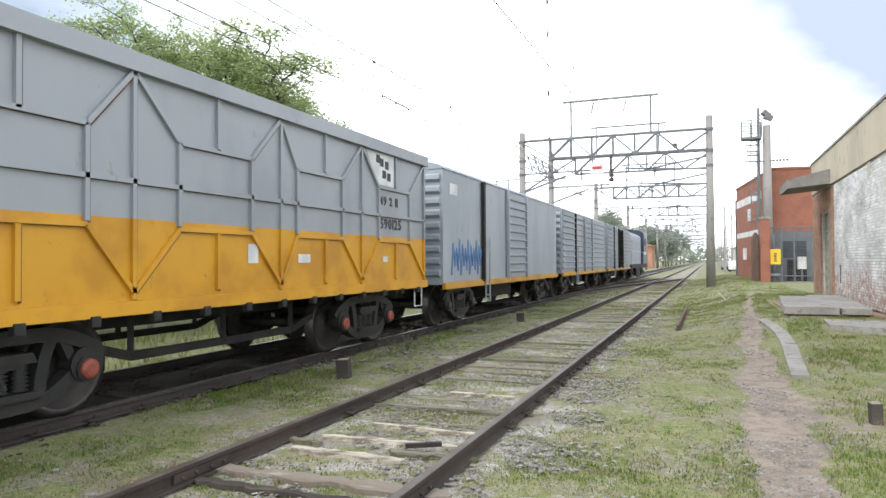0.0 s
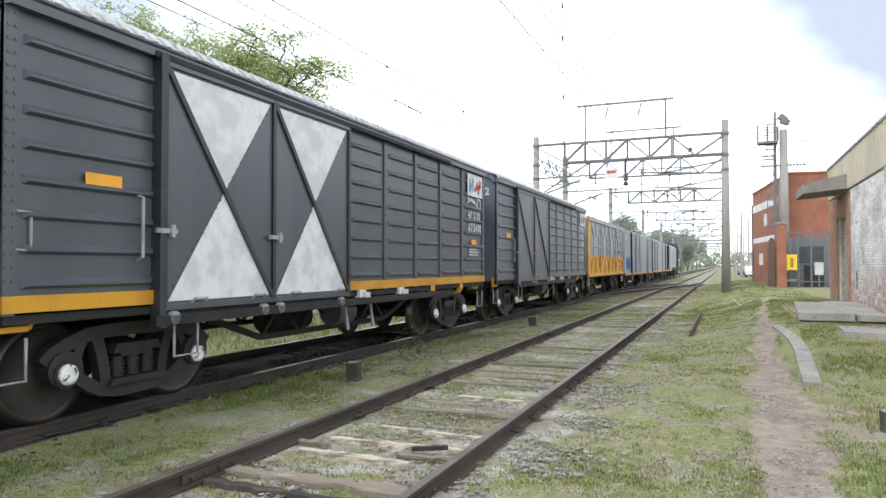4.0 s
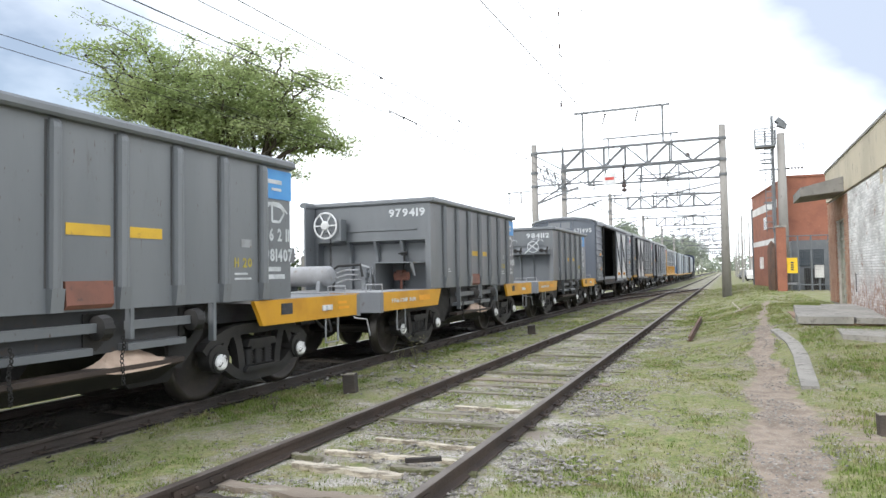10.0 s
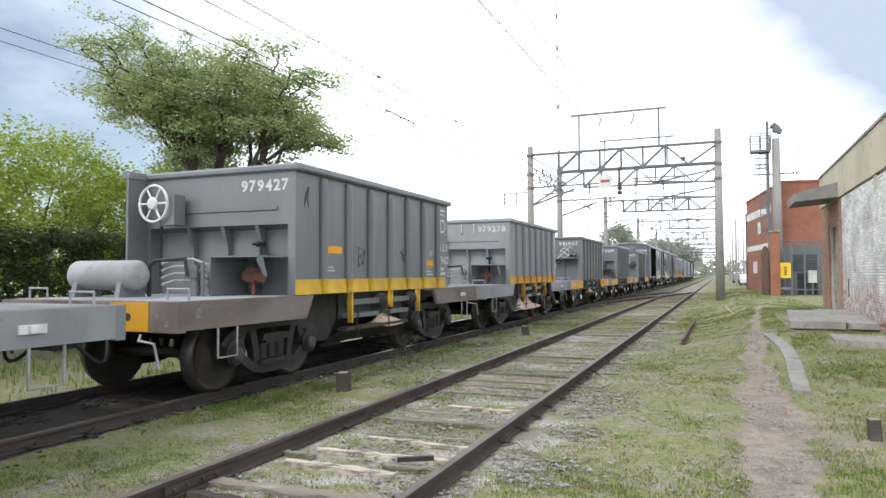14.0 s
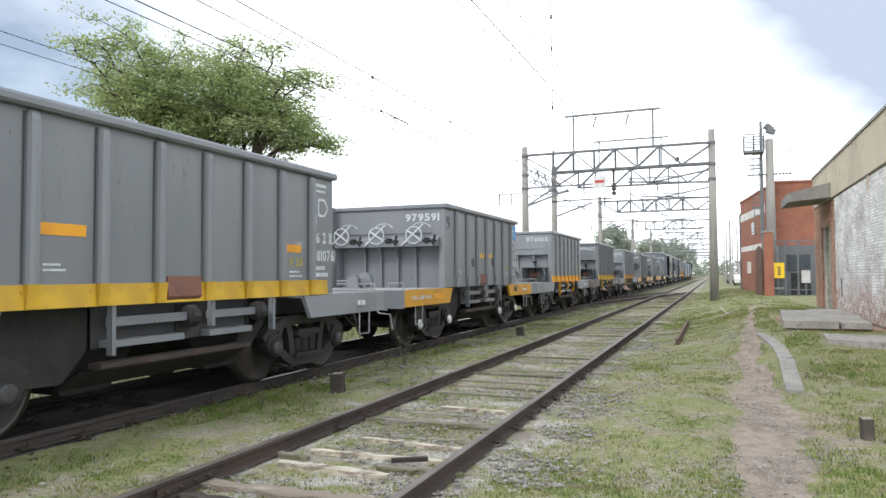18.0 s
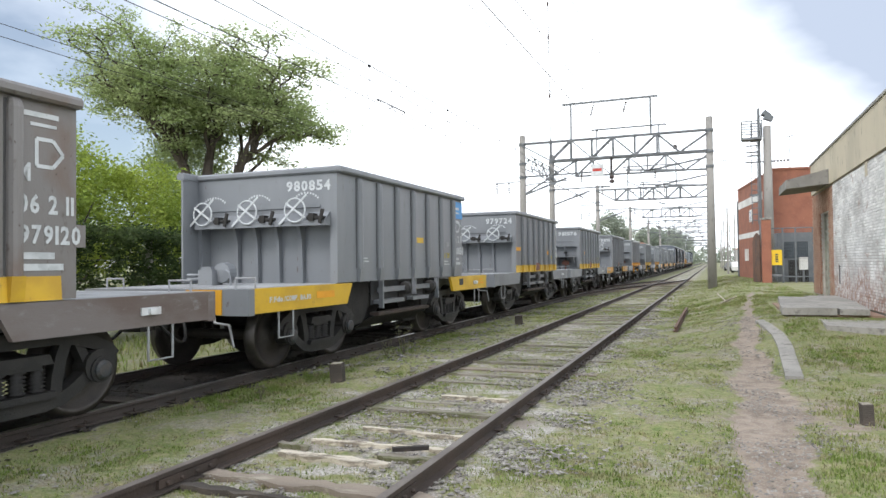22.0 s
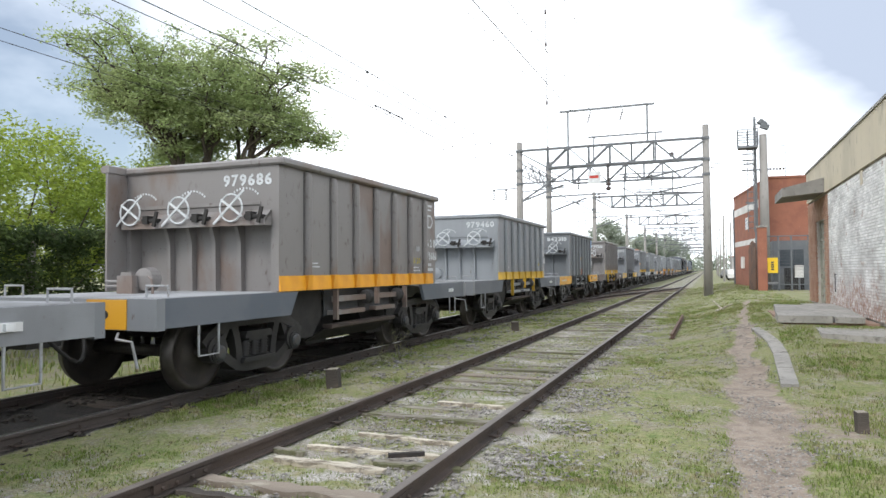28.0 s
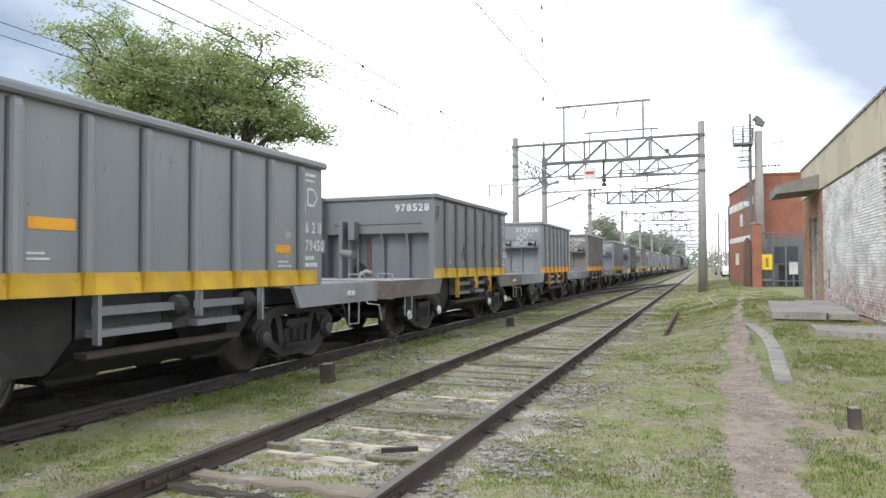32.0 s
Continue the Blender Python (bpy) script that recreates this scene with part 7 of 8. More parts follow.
weed(-5.0, 6.1, 0.2, 6)

# ---- the whitewashed brick building ----
WX = 3.35
shed = thing("brick_building", "long whitewashed brick building with a concrete parapet", "building")
BASE, PARB, PART = 0.5, 3.8, 4.82
part("wall", lambda bm: (box(bm, WX + 0.04, WX + 0.34, 8.0, 22.15, 0.2, PARB), box(bm, WX + 0.04, WX + 0.34, 23.65, 25.4, 0.2, PARB), box(bm, WX + 0.04, WX + 0.34, 22.15, 23.65, 3.05, PARB),
                         box(bm, WX + 0.34, WX + 8, 25.1, 25.4, 0.2, PARB), box(bm, WX + 0.34, WX + 8, 8.0, 8.3, 0.2, PARB)), "mortar", shed, "brick wall under flaking whitewash")
part("parapet", lambda bm: box(bm, WX - 0.03, WX + 8, 7.9, 25.45, PARB, PART), "concrete_parapet", shed, "stained ochre concrete parapet", bev=0.02)
part("coping", lambda bm: box(bm, WX - 0.06, WX + 8, 7.86, 25.5, PART, PART + 0.06), "concrete", shed, bev=0.01)
canopy = part("canopy", lambda bm: prism(bm, [(2.2, 3.72), (WX - 0.03, 3.82), (WX - 0.03, 4.25), (2.2, 3.98)], "y", 21.6, 23.9), "concrete_canopy", shed, "stained concrete door canopy", bev=0.02)
part("door", lambda bm: (box(bm, WX + 0.14, WX + 0.18, 22.15, 23.65, 0.5, 3.05), box(bm, WX + 0.1, WX + 0.14, 22.15, 22.25, 0.5, 3.05), box(bm, WX + 0.1, WX + 0.14, 23.55, 23.65, 0.5, 3.05), box(bm, WX + 0.1, WX + 0.14, 22.15, 23.65, 2.45, 2.53)), "door_green", shed, "dark peeling metal door")
part("wall_vent", lambda bm: box(bm, WX - 0.012, WX + 0.02, 20.25, 20.38, 0.95, 1.45), "under_black", shed, "dark narrow slot")
part("wall_stain", lambda bm: box(bm, WX - 0.012, WX + 0.02, 16.5, 16.75, 3.45, 3.78), "concrete_parapet", shed, "ochre patch under the parapet")

loading = thing("loading_slab", "low cracked concrete slab in front of the door", "slab")
part("slab", lambda bm: prism(bm, [(1.47, 15.02), (1.75, 15.0), (2.48, 15.04), (2.5, 17.2), (2.5, 19.6), (1.78, 19.9), (1.7, 18.4), (1.55, 16.6)], "z", 0.47, 0.62), "concrete", loading, bev=0.02)
part("slab", lambda bm: prism(bm, [(2.53, 15.06), (2.8, 14.98), (3.05, 15.0), (3.33, 18.5), (3.33, 21.0), (2.53, 20.8)], "z", 0.48, 0.6), "concrete", loading, bev=0.02)
part("footing", lambda bm: box(bm, 1.6, WX - 0.02, 15.12, 19.4, 0.1, 0.47), "mortar_red", loading)
ob = part("step_slab", lambda bm: prism(bm, [(2.02, 13.1), (2.6, 12.75), (3.33, 12.5), (3.33, 14.4), (2.1, 14.5)], "z", 0.2, 0.43), "concrete", bev=0.025)
tagged(ob, "low worn concrete step in the grass", "step")

# ---- the red signal cabin and its yard ----
cabin = thing("signal_cabin", "two-storey red brick building with white bands", "building")
A, B = Vector((3.42, 42.0)), Vector((1.96, 53.8))
side = (B - A).normalized()
out = Vector((-side.y, side.x))
if out.x > 0:
    out = -out
CZ, CT = 0.4, 6.75


def cabin_box(bm, s0, s1, d0, d1, z0, z1):
    """A box measured along the track-side wall (s), outwards from it (d) and up."""
    q = [A + side * s + out * d for s, d in ((s0, d0), (s1, d0), (s1, d1), (s0, d1))]
    prism(bm, [tuple(v) for v in q], "z", z0, z1)


LEN = (B - A).length
part("wall", lambda bm: cabin_box(bm, 0, LEN, -6.0, 0, 0.1, CT), "brick_red", cabin, "red brick walls")
part("roof_edge", lambda bm: cabin_box(bm, -0.05, LEN + 0.05, -6.05, 0.05, CT, CT + 0.12), "brick_red", cabin)
part("upper_band", lambda bm: cabin_box(bm, 3.0, LEN, 0, 0.012, 5.35, 5.85), "white_wall", cabin, "white painted band")
part("lower_band", lambda bm: cabin_box(bm, 3.5, LEN, 0, 0.012, 3.15, 3.5), "white_wall", cabin, "white painted band")
part("end_pilaster", lambda bm: cabin_box(bm, -0.02, 0, -3.05, -2.8, 2.2, CT), "white_wall", cabin, "white pilaster")
for s in (6.5,):
    w = part("window", lambda bm: cabin_box(bm, s, s + 0.9, 0, 0.03, 4.2, 5.0), "white_wall", cabin)
    part("pane", lambda bm: cabin_box(bm, s + 0.1, s + 0.8, 0.03, 0.036, 4.3, 4.9), "kiosk_pane", w)
w = part("window", lambda bm: cabin_box(bm, -0.03, 0, -4.4, -3.3, 4.7, 5.3), "white_wall", cabin)
part("pane", lambda bm: cabin_box(bm, -0.036, -0.03, -4.3, -3.4, 4.78, 5.2), "kiosk_pane", w)
part("meter_box", lambda bm: cabin_box(bm, 8.0, 8.6, 0, 0.15, 1.6, 2.4), "white_wall", cabin)
part("downpipe", lambda bm: cabin_box(bm, LEN - 0.1, LEN, 0.0, 0.1, 0.4, 6.0), "kiosk_grey", cabin)
part("aerial", lambda bm: (rod(bm, (4.5, 44, CT), (4.5, 44, CT + 2.2), 0.02, 5), bar(bm, (4.1, 44, CT + 2.1), (4.7, 44, CT + 2.25), 0.03, 0.03), [bar(bm, (4.15 + i * 0.12, 43.8, CT + 2.12 + i * 0.03), (4.15 + i * 0.12, 44.2, CT + 2.12 + i * 0.03), 0.02, 0.02) for i in range(5)]), "gantry_steel", cabin)

pillar = thing("gate_pillar", "free-standing red brick gate pillar", "pillar")
part("shaft", lambda bm: box(bm, 2.55, 3.0, 38.4, 38.85, 0.2, 3.75), "brick_red", pillar)
part("cap", lambda bm: box(bm, 2.5, 3.05, 38.35, 38.9, 3.75, 3.85), "concrete", pillar)
gate = thing("arched_gate", "brown rusted arched gate panel beside the pillar", "gate")
part("panel", lambda bm: prism(bm, [(0, 0.35), (1.5, 0.35), (1.5, 2.6), (1.2, 2.95), (0.7, 3.1), (0.2, 2.95), (0, 2.6)], "x", -0.03, 0.03), "rusty_steel", gate, m=pose(0, 0, 0))
gate.matrix_basis = pose(2.5, 39.0, 0, 0, 0, 10)

pole = part("service_pole", lambda bm: rod(bm, (3.03, 40, 0.1), (3.03, 40, 8.95), 0.27, 12, 0.2), "pole_concrete", smooth=True)
tagged(pole, "thick round grey concrete pole", "pole")
light = thing("light_tower", "steel ladder mast with a caged platform and floodlights", "light mast")
part("mast", lambda bm: rod(bm, (2.62, 40, 0.2), (2.62, 40, 9.95), 0.09, 8, 0.07), "gantry_steel", light)
part("ladder", lambda bm: ([rod(bm, (x, 39.75, 3.6), (x, 39.75, 8.2), 0.02, 5) for x in (2.2, 2.5)], [rod(bm, (2.2, 39.75, 3.8 + i * 0.33), (2.5, 39.75, 3.8 + i * 0.33), 0.022, 5) for i in range(14)]), "gantry_steel", light)
part("platform", lambda bm: box(bm, 1.75, 2.75, 39.5, 40.3, 8.2, 8.32), "gantry_steel", light)
for z in (8.62, 8.9, 9.2):
    part("guard_rail", lambda bm: pipe(bm, [(2.75, 39.5, z), (1.75, 39.5, z), (1.75, 40.3, z), (2.75, 40.3, z)], 0.03, 5), "gantry_steel", light)
for x in (1.75, 2.25, 2.75):
    for y in (39.5, 40.3):
        part("guard_post", lambda bm: rod(bm, (x, y, 8.3), (x, y, 9.2), 0.03, 5), "gantry_steel", light)
for z, x0, x1 in ((7.55, 1.95, 2.6), (7.35, 2.0, 2.6), (5.2, 2.1, 2.55)):
    part("step_bracket", lambda bm: bar(bm, (x0, 39.9, z), (x1, 39.9, z), 0.06, 0.08), "gantry_steel", light)
for x, z, a in ((2.85, 9.55, 40), (2.95, 9.35, 20)):
    f = part("floodlight", lambda bm: box(bm, -0.22, 0.22, -0.12, 0.12, -0.14, 0.14), "gantry_steel", light, bev=0.03, m=pose(x + 0.15, 39.8, z, 0, a, 15))
    part("glass", lambda bm: box(bm, 0.22, 0.225, -0.1, 0.1, -0.12, 0.12), "lamp_glass", f)
for p0, p1, w_ in (((2.62, 39.9, 9.5), (3.1, 39.85, 9.55), 0.05), ((1.9, 39.9, 7.0), (3.3, 39.9, 7.0), 0.08), ((1.95, 39.9, 7.9), (2.6, 39.9, 7.9), 0.06)):
    part("bracket", lambda bm: bar(bm, p0, p1, w_, w_), "gantry_steel", light)
part("insulator_row", lambda bm: [lathe(bm, [(3.3 + i * 0.16, 0.03), (3.36 + i * 0.16, 0.08), (3.42 + i * 0.16, 0.03)], "x", 8, (0, 39.9, 7.0)) for i in range(5)], "insulator", light)

fence = thing("yard_fence", "grey steel mesh fence and gate with a yellow notice", "fence")
for x in (2.95, 3.55, 4.15, 4.95):
    part("post", lambda bm: rod(bm, (0, 0, 0.2), (0, 0, 3.3), 0.045, 8), "kiosk_grey", fence, key="yardpost", m=pose(x, 38.6, 0))
for z in (0.75, 3.28):
    part("rail", lambda bm: rod(bm, (2.95, 38.6, z), (4.95, 38.6, z), 0.03, 6), "kiosk_grey", fence)
part("mesh", lambda bm: ([rod(bm, (2.95 + i * 0.1, 38.6, 0.4), (2.95 + i * 0.1, 38.6, 3.28), 0.004, 4) for i in range(20)], [rod(bm, (2.95, 38.6, 0.4 + i * 0.16), (4.95, 38.6, 0.4 + i * 0.16), 0.004, 4) for i in range(18)]), "kiosk_grey", fence)
sign = part("notice", lambda bm: box(bm, 3.0, 3.5, 38.5, 38.52, 1.35, 2.15), "sign_yellow", fence, "yellow warning notice with black bars")
part("print", lambda bm: [box(bm, 3.18, 3.32, 38.494, 38.5, 1.5 + i * 0.12, 1.58 + i * 0.12) for i in range(4)], "letter_black", sign)
kiosk = thing("equipment_kiosk", "grey metal equipment cabin behind the fence", "kiosk")
part("body", lambda bm: box(bm, 3.4, 5.4, 40.2, 42.0, 0.3, 3.1), "kiosk_grey", kiosk, bev=0.03)
part("window", lambda bm: box(bm, 3.7, 4.9, 40.17, 40.2, 1.7, 2.6), "kiosk_pane", kiosk)
part("dark_door", lambda bm: box(bm, 3.95, 4.9, 40.16, 40.2, 0.4, 1.6), "under_black", kiosk)
cabinet = thing("relay_cabinet", "small white relay cabinet on a stand", "cabinet")
part("body", lambda bm: box(bm, 4.35, 4.75, 39.0, 39.3, 1.1, 1.75), "white_wall", cabinet, bev=0.02)
part("stand", lambda bm: rod(bm, (4.55, 39.15, 0.3), (4.55, 39.15, 1.1), 0.05, 6), "kiosk_grey", cabinet)
trailer = thing("low_trestle", "low grey metal trestle with rails inside the fence", "trestle")
part("top", lambda bm: box(bm, 2.98, 3.6, 38.75, 39.5, 0.72, 0.85), "pipe_grey", trailer)
for x in (3.05, 3.55):
    part("leg", lambda bm: rod(bm, (0, 0, 0.3), (0, 0, 0.72), 0.03, 6), "pipe_grey", trailer, key="trestleg", m=pose(x, 39.1, 0))

# ---- plants ----


def leaf_cloud(bm_pts, n, size, spread, seed):
    r = np.random.default_rng(seed)
    idx = r.integers(0, len(bm_pts), n)
    c = np.array(bm_pts)[idx] + r.normal(0, 1, (n, 3)) * np.array(spread)
    u = r.normal(0, 1, (n, 3))
    u[:, 2] *= 0.5
    u /= np.linalg.norm(u, axis=1)[:, None]
    w = r.normal(0, 1, (n, 3))
    w -= (w * u).sum(1)[:, None] * u
    w /= np.linalg.norm(w, axis=1)[:, None]
    s = size * r.uniform(0.6, 1.4, n)[:, None]
    v = np.concatenate([c - u * s, c + w * s * 0.42, c + u * s, c - w * s * 0.42])
    i = np.arange(n)
    f = np.stack([i, i + n, i + 2 * n, i + 3 * n], 1)
    m = bpy.data.meshes.new("leaves")
    m.from_pydata(v.tolist(), [], f.tolist())
    return m


def limb(bm, p0, p1, lift, r0, r1, rnd, n=6, sides=7):
    """A crooked limb that arches from p0 to p1. Returns its points."""
    p0, p1 = Vector(p0), Vector(p1)
    pts = []
    for i in range(n + 1):
        s = i / n
        w = Vector((rnd.uniform(-1, 1), rnd.uniform(-1, 1), rnd.uniform(-1, 1))) * 0.05 * (p1 - p0).length * math.sin(s * math.pi)
        pts.append(p0.lerp(p1, s) + Vector((0, 0, lift * math.sin(s * math.pi))) + w)
    for i in range(n):
        rod(bm, pts[i], pts[i + 1], r0 + (r1 - r0) * i / n, sides, r0 + (r1 - r0) * (i + 1) / n, caps=False)
    return pts


def spreading_tree(x, y, label, seed, limbs, leaves, size, material="leaf_tree"):
    """A forked tree whose arching limbs carry flat feathery sprays. limbs: (across, height, reach in depth) of each limb's end."""
    rnd = random.Random(seed)
    t = thing("tree", label, "tree", m=pose(x, y, 0, 0, 0, 41))
    sprays = []

    def wood(bm):
        limb(bm, (-0.6, 0, -0.2), (0.0, 0, 3.4), 0.0, 0.34, 0.28, rnd, 5, 10)
        forks = [limb(bm, (0, 0, 3.3), (a, b, c), 0.15, 0.24, 0.1, rnd, 6, 9) for a, b, c in ((-1.6, 0.4, 6.6), (1.7, -0.4, 6.2), (0.3, 0.8, 7.4))]
        for k, (u, z, w) in enumerate(limbs):
            end = Vector((u, w, z))
            fork = forks[0] if u < -0.9 else forks[1] if u > 1.2 else forks[2]
            start = fork[3 + k % 4]
            main = limb(bm, start, end, 0.35, 0.075, 0.018, rnd, 8, 6)
            few = z < 5.9
            for j in range(6 if few else 11):
                s = main[8 - j % 6]
                d = Vector((rnd.uniform(-1, 1), rnd.uniform(-1, 1), rnd.uniform(-0.15, 0.4))).normalized()
                tip = s + d * rnd.uniform(0.5, 1.35) * (0.55 if few else 1.0)
                sub = limb(bm, s, tip, 0.1, 0.022, 0.008, rnd, 3, 4)
                sprays.extend(tuple(q) for q in sub[2:])
                for _ in range(3):
                    e2 = tip + Vector((rnd.uniform(-1, 1), rnd.uniform(-1, 1), rnd.uniform(-0.2, 0.2))) * 0.65
                    limb(bm, tip, e2, 0.03, 0.008, 0.004, rnd, 2, 3)
                    sprays.append(tuple(e2))
                    sprays.append(tuple(tip.lerp(e2, 0.6)))
            sprays.extend([tuple(end)] * 3)
    part("trunk", wood, "bark", t, "dark crooked trunk and limbs")
    part("crown", leaf_cloud(sprays, leaves, size, (0.24, 0.24, 0.1), seed), material, t, "feathery green leaves with gaps")


CROWN = ((-5.4, 9.9), (-5.0, 9.1), (-4.6, 10.2), (-4.0, 9.4), (-3.5, 10.5), (-3.0, 9.8), (-2.4, 10.6), (-2.0, 9.9), (-1.4, 10.3), (-0.8, 9.8), (-0.2, 10.5), (0.4, 10.0), (0.9, 10.6), (1.5, 10.2), (2.0, 10.4), (2.6, 9.8), (3.0, 9.3), (3.4, 8.9),
         (-4.6, 8.8), (-3.8, 8.4), (-3.2, 9.0), (-2.6, 8.6), (-1.8, 9.0), (-1.2, 8.4), (-0.4, 8.9), (0.2, 8.3), (0.8, 9.2), (1.5, 9.3), (2.2, 8.9), (2.8, 8.3), (2.6, 7.6), (3.4, 7.7), (3.9, 7.4), (4.3, 7.0), (4.5, 6.6),
         (-3.0, 7.6), (-2.2, 7.2), (-1.4, 7.5), (-2.6, 6.5), (-1.0, 6.6), (-1.8, 5.9), (2.7, 5.6), (0.2, 7.2), (1.0, 6.8), (0.8, 7.8), (-0.4, 6.4), (1.8, 7.4))
rr = random.Random(8)
spreading_tree(-16.9, 18.9, "spreading feathery green tree with dark limbs behind the train", 11, [(u * 0.86 + 0.3, 6.4 + (z - 6.6) * 0.82, rr.uniform(-2.2, 2.2)) for u, z in CROWN], 74000, 0.06)



def clump(name, pts, n, size, spread, material, label, category, seed, stems=True, kind=""):
    t = thing(name, label, category, kind=kind)
    part("leaves", leaf_cloud(pts, n, size, spread, seed), material, t)
    if stems:
        rr = random.Random(seed)

        def wood(bm):
            cx, cy = np.mean([p[0] for p in pts]), np.mean([p[1] for p in pts])
            q = pts[rr.randrange(len(pts))]
            rod(bm, (cx + rr.uniform(-1.2, 1.2), cy + rr.uniform(-1.2, 1.2), -0.1), q, 0.05, 5, 0.015)
        for i in range(14):
            part("stem", wood, "bark", t)
    return t


rr = random.Random(3)


def blob(cx, cy, cz, rx, ry, rz, n):
    out_ = []
    while len(out_) < n:
        p = Vector((rr.gauss(0, 1), rr.gauss(0, 1), rr.gauss(0, 1))).normalized() * rr.uniform(0.55, 1.0)
        p *= 1 + 0.25 * noise.noise(p * 2.2 + Vector((cx, cy, cz)))
        if cz + p.z * rz > 0.3:
            out_.append((cx + p.x * rx, cy + p.y * ry, cz + p.z * rz))
    return out_


clump("bush", blob(-15.0, 10.2, 3.0, 2.0, 2.8, 2.2, 170) + blob(-15.2, 13.6, 2.9, 1.8, 2.6, 1.8, 150) + blob(-14.8, 6.5, 2.8, 2.0, 2.6, 1.8, 110), 70000, 0.055, (0.26, 0.26, 0.16), "leaf_bush", "dense bright green bush behind the fence", "bush", 21)
hedge_pts = [(-12.6 + rr.gauss(0, 0.12), rr.uniform(3.0, 15.2), rr.uniform(0.4, 2.35)) for _ in range(900)] + [(-12.6 + rr.gauss(0, 0.25), rr.uniform(3.0, 15.2), 2.3 + rr.uniform(0, 0.2)) for _ in range(250)]
hedge = clump("ivy_fence", hedge_pts, 52000, 0.05, 0.09, "leaf_hedge", "boundary fence overgrown with dark ivy", "fence", 22, stems=False)
for y in range(3, 24, 3):
    part("post", lambda bm: box(bm, -0.06, 0.06, -0.06, 0.06, -0.2, 2.3), "concrete", hedge, key="hedgepost", m=pose(-12.75, y, 0))
part("wire_mesh", lambda bm: ([rod(bm, (-12.7, 3, z), (-12.7, 23, z), 0.008, 4) for z in (0.3, 0.8, 1.3, 1.8, 2.2)], [rod(bm, (-12.7, 15 + i * 0.2, 0.2), (-12.7, 15 + i * 0.2, 2.2), 0.006, 4) for i in range(40)]), "gantry_steel", hedge)
clump("shrub", blob(-18.6, 20.2, 5.0, 2.0, 2.2, 1.7, 110) + blob(-19.8, 20.4, 5.6, 1.2, 1.4, 1.3, 60), 12000, 0.07, (0.3, 0.3, 0.2), "leaf_tree", "thin dull green foliage behind the tree", "bush", 25)
clump("shrub", blob(-16.5, 18.5, 1.6, 1.6, 3.0, 1.5, 120), 9000, 0.08, 0.25, "leaf_hedge", "dark green shrubs under the tree", "bush", 23)
clump("shrub", blob(-17.5, 27, 1.4, 1.6, 5.0, 1.3, 140), 9000, 0.1, 0.3, "leaf_hedge", "low dark shrubs along the boundary", "bush", 24)

# far woods and buildings along the line
far = [(-20.5, 150, 9, 4.2), (-13.5, 168, 7, 4), (-10.5, 190, 7, 3.5), (-17, 200, 8, 4), (-12, 260, 9, 6), (-26, 230, 9, 8)]
for i, (x, y, h_, r_) in enumerate(far):
    clump("far_tree", blob(x, y, h_ * 0.85, r_, r_, h_ * 0.55, 130), 6500, 0.3, 0.6, "leaf_far", "distant rounded tree beyond the tracks, green paled for haze", "tree", 40 + i)
wood_pts = []
for i in range(60):
    x = rr.uniform(-420, 380)
    wood_pts += blob(x, 520 + rr.uniform(-60, 90), 4.0, 16, 10, rr.uniform(4, 7), 14)
ob = part("far_woods", leaf_cloud(wood_pts, 22000, 1.3, 2.2, 77), "leaf_far")
tagged(ob, "line of distant trees along the horizon, haze in their colour", "trees", kind="stuff")
for x, y, w_, d_, h_, m_, lab in ((-14, 150, 6, 8, 4.5, "far_brick", "distant low brick hut by the line"), (-20, 200, 10, 10, 5.5, "far_wall", "distant pale building beyond the wagons"),
                                  (7, 120, 7, 10, 3.4, "far_wall", "distant pale low building beside the line"), (12, 150, 9, 8, 5, "far_wall", "distant pale shed beyond the yard")):
    house = thing("far_building", lab, "building", m=pose(x, y, 0))
    part("wall", lambda bm: box(bm, -w_ / 2, w_ / 2, -d_ / 2, d_ / 2, -0.2, h_), m_, house)
    part("roof", lambda bm: prism(bm, [(-w_ / 2 - 0.3, h_), (w_ / 2 + 0.3, h_), (0, h_ + 1.3)], "y", -d_ / 2 - 0.3, d_ / 2 + 0.3), "far_brick", house)
    for i in range(2):
        part("window", lambda bm: box(bm, -0.5, 0.5, -0.03, 0.0, 1.2, 2.2), "kiosk_grey", house, key="farwin", m=pose(-w_ / 4 + i * w_ / 2, -d_ / 2, 0))
for i, (x, y) in enumerate(((3.2, 95), (3.8, 102), (3.0, 112), (5.0, 105), (4.4, 120))):
    car = thing("parked_car", "pale parked car far down the line", "car", "cars parked far off", pose(x, y, 0.05, 0, 0, 8 * i))
    part("body", lambda bm: prism(bm, [(-2.1, 0.3), (2.1, 0.3), (2.1, 0.75), (1.3, 0.85), (0.7, 1.4), (-1.0, 1.42), (-1.7, 0.9), (-2.1, 0.8)], "x", -0.8, 0.8), ("white_wall", "far_wall", "pipe_grey")[i % 3], car, key="car_body", bev=0.05)
    for wx in (-0.72, 0.72):
        for wy in (-1.3, 1.3):
            part("wheel", lambda bm: rod(bm, (-0.1, 0, 0), (0.1, 0, 0), 0.3, 12), "under_black", car, key="car_wheel", m=pose(wx, wy, 0.3))
for i in range(7):
    ob = part("line_pole", lambda bm: rod(bm, (0, 0, 0), (0, 0, 8.2), 0.13, 8, 0.09), "pole_concrete", key="linepole", m=pose(1.9 + (i % 2) * 1.2, 90 + i * 14, 0))
    tagged(ob, "plain concrete line pole far down the track", "pole", "far line poles")

# ---- bricks of the white wall ----
wall_face = thing("brick_face", "weathered whitewashed brick courses", "brickwork", kind="structure")
BH, BW = 0.066, 0.235
rows_ = int((PARB - BASE) / BH)


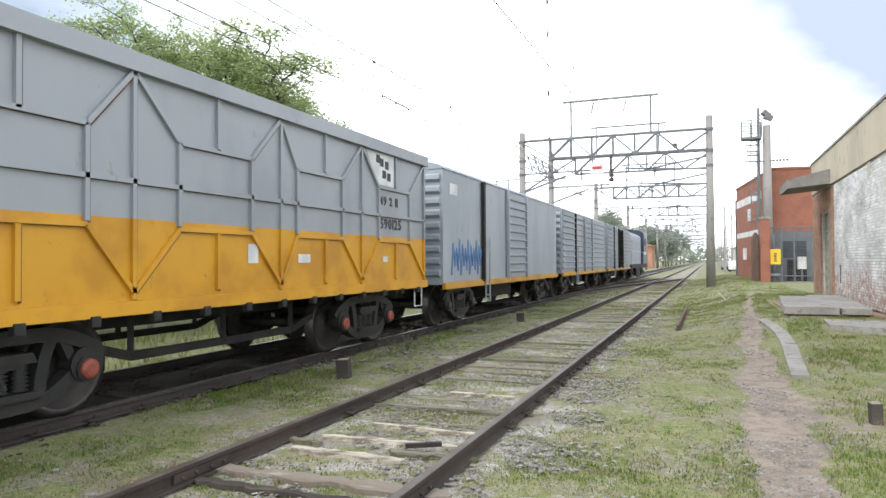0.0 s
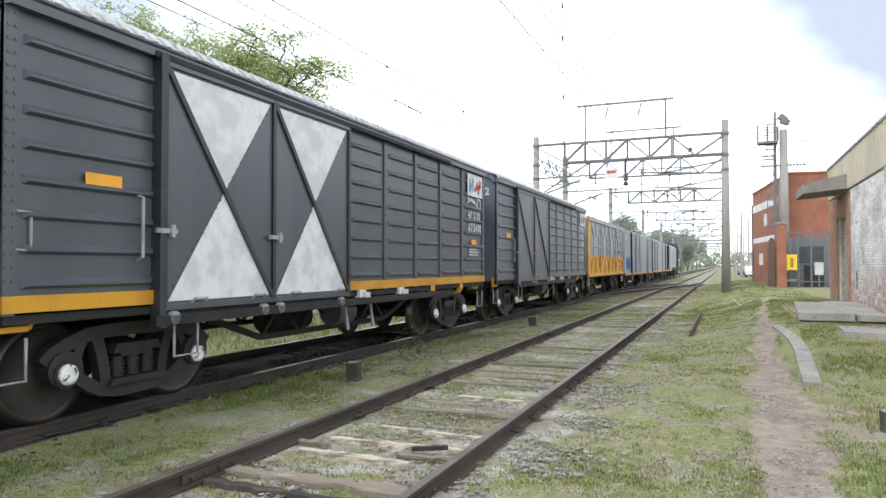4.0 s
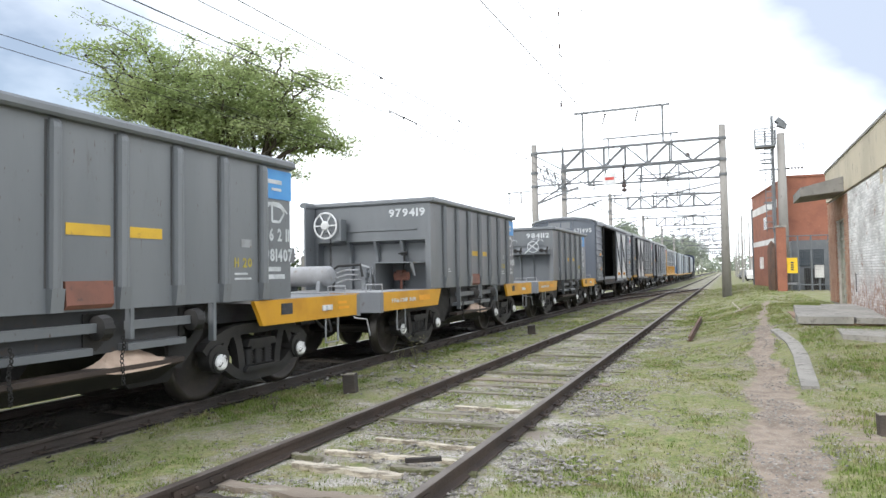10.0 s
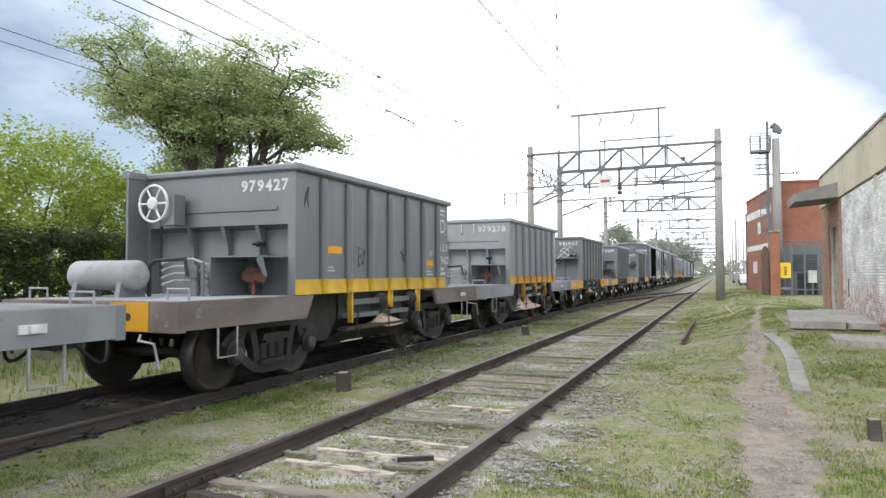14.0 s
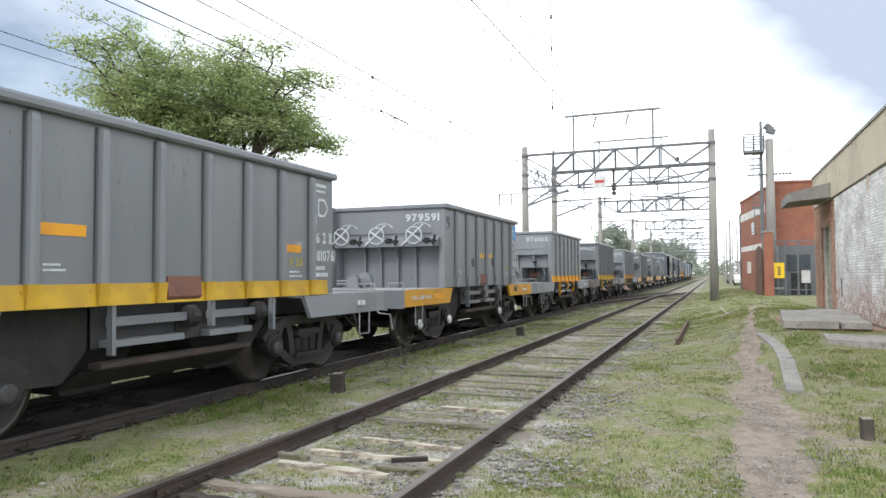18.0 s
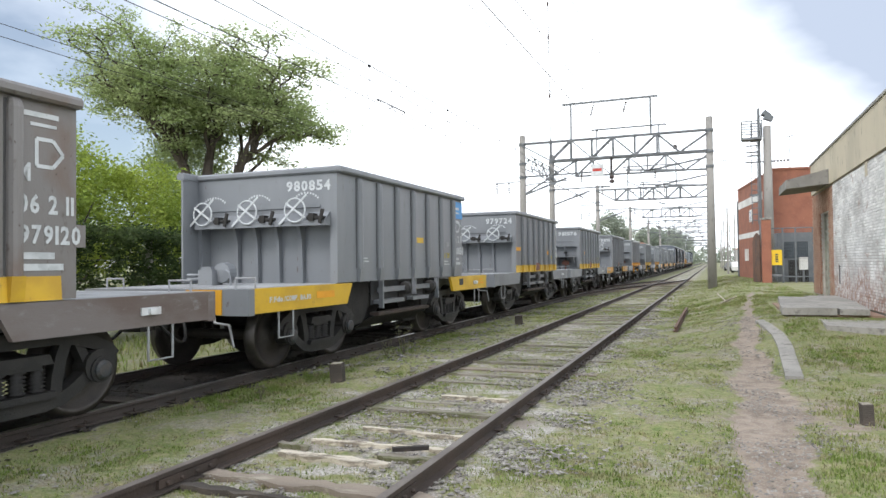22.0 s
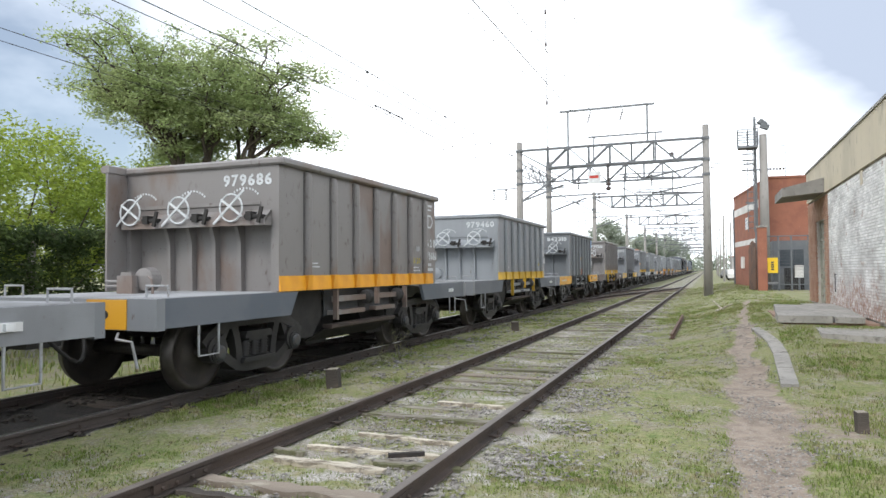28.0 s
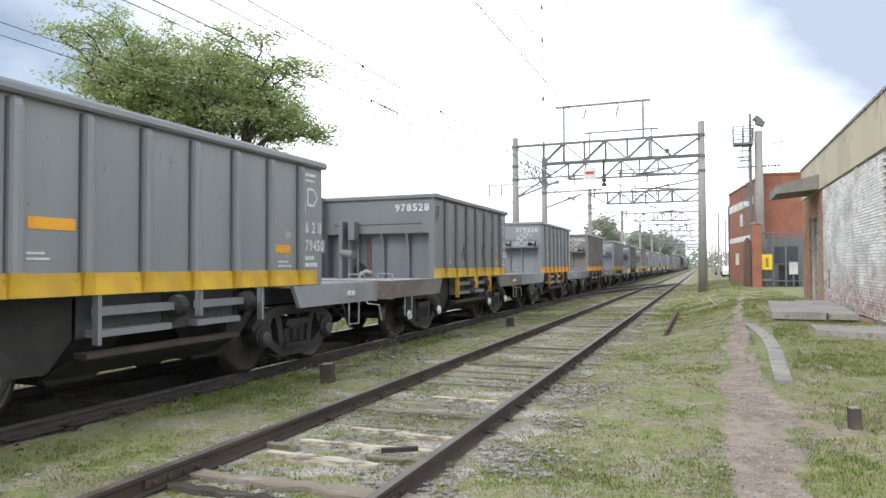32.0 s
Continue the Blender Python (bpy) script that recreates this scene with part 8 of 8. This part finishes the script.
def make_brick(bm):
    box(bm, -0.008, 0.03, 0.006, BW - 0.006, 0.006, BH - 0.006)


count = 0
rest_v, rest_f = [], []
random.seed(9)
for r_ in range(rows_):
    z = BASE + r_ * BH
    y = 14.2 - (BW / 2 if r_ % 2 else 0)
    while y < 25.3:
        if 22.0 < y + BW / 2 < 23.75 and z < 3.05:
            y += BW
            continue
        d = random.uniform(-0.004, 0.004)
        if count < 300 and y < 16.0 and 2.0 < z < 3.6 and random.random() < 0.9:
            part("brick", make_brick, "brick_wash", wall_face, key="brick", m=pose(WX + d, y, z))
            count += 1
        else:
            b = len(rest_v)
            x0, x1, y0, y1, z0, z1 = WX - 0.008 + d, WX + 0.039, y + 0.006, y + BW - 0.006, z + 0.006, z + BH - 0.006
            rest_v += [(x0, y0, z0), (x1, y0, z0), (x1, y1, z0), (x0, y1, z0), (x0, y0, z1), (x1, y0, z1), (x1, y1, z1), (x0, y1, z1)]
            rest_f += [(b, b + 3, b + 7, b + 4), (b + 4, b + 7, b + 6, b + 5), (b, b + 4, b + 5, b + 1), (b + 3, b + 2, b + 6, b + 7), (b, b + 1, b + 2, b + 3)]
        y += BW
bw = Mat("brick_rest", (0.74, 0.73, 0.71), (0.54, 0.525, 0.505), (0.34, 0.22, 0.16), 0.9, 3.4, 0.9, bump=0.5, stain=(0.6, 0.68), island=0.14)
sep = bw.nt.nodes.new("ShaderNodeSeparateXYZ")
bw.nt.links.new(bw.vec, sep.inputs[0])
worn = bw.math("MULTIPLY", bw.ramp(bw.math("ADD", sep.outputs["Z"], bw.math("MULTIPLY", bw.noise(1.3, 6, 0.7), 3.0)), 3.2, 2.3), bw.ramp(bw.noise(6.0, 5, 0.75), 0.36, 0.6))
bare = bw.mix(worn, bw.colour, bw.rgb((0.32, 0.19, 0.14)))
bw.recolour(bw.mix(bw.ramp(sep.outputs["Y"], 21.15, 21.25), bare, bw.mix(bw.ramp(bw.noise(4, 4), 0.4, 0.6), bw.rgb((0.33, 0.17, 0.11)), bw.rgb((0.42, 0.26, 0.18)))))
M["brick_rest"] = bw.mat
m = bpy.data.meshes.new("brick_rest")
m.from_pydata(rest_v, [], rest_f)
ob = part("brick_courses", m, "brick_rest", wall_face)
tagged(ob, "whitewashed bricks, bare red near the door", kind="stuff")


def motions():
    """The train rolls away at a steady pace; every wheelset turns with it."""
    for w in WAGONS:
        off = w["y"]
        walk(w, [(t, pose(TRAIN_X, -45.0 + off + SPEED * t, 0)) for t in (0.0, 8.0, 16.0, 24.0, 32.0)])
    turn = math.degrees(SPEED / WHEEL_R)
    for w, y in WHEELS:
        walk(w, [(i / 10, pose(0, y, AXLE_Z, -turn * i / 10)) for i in range(321)])


motions()
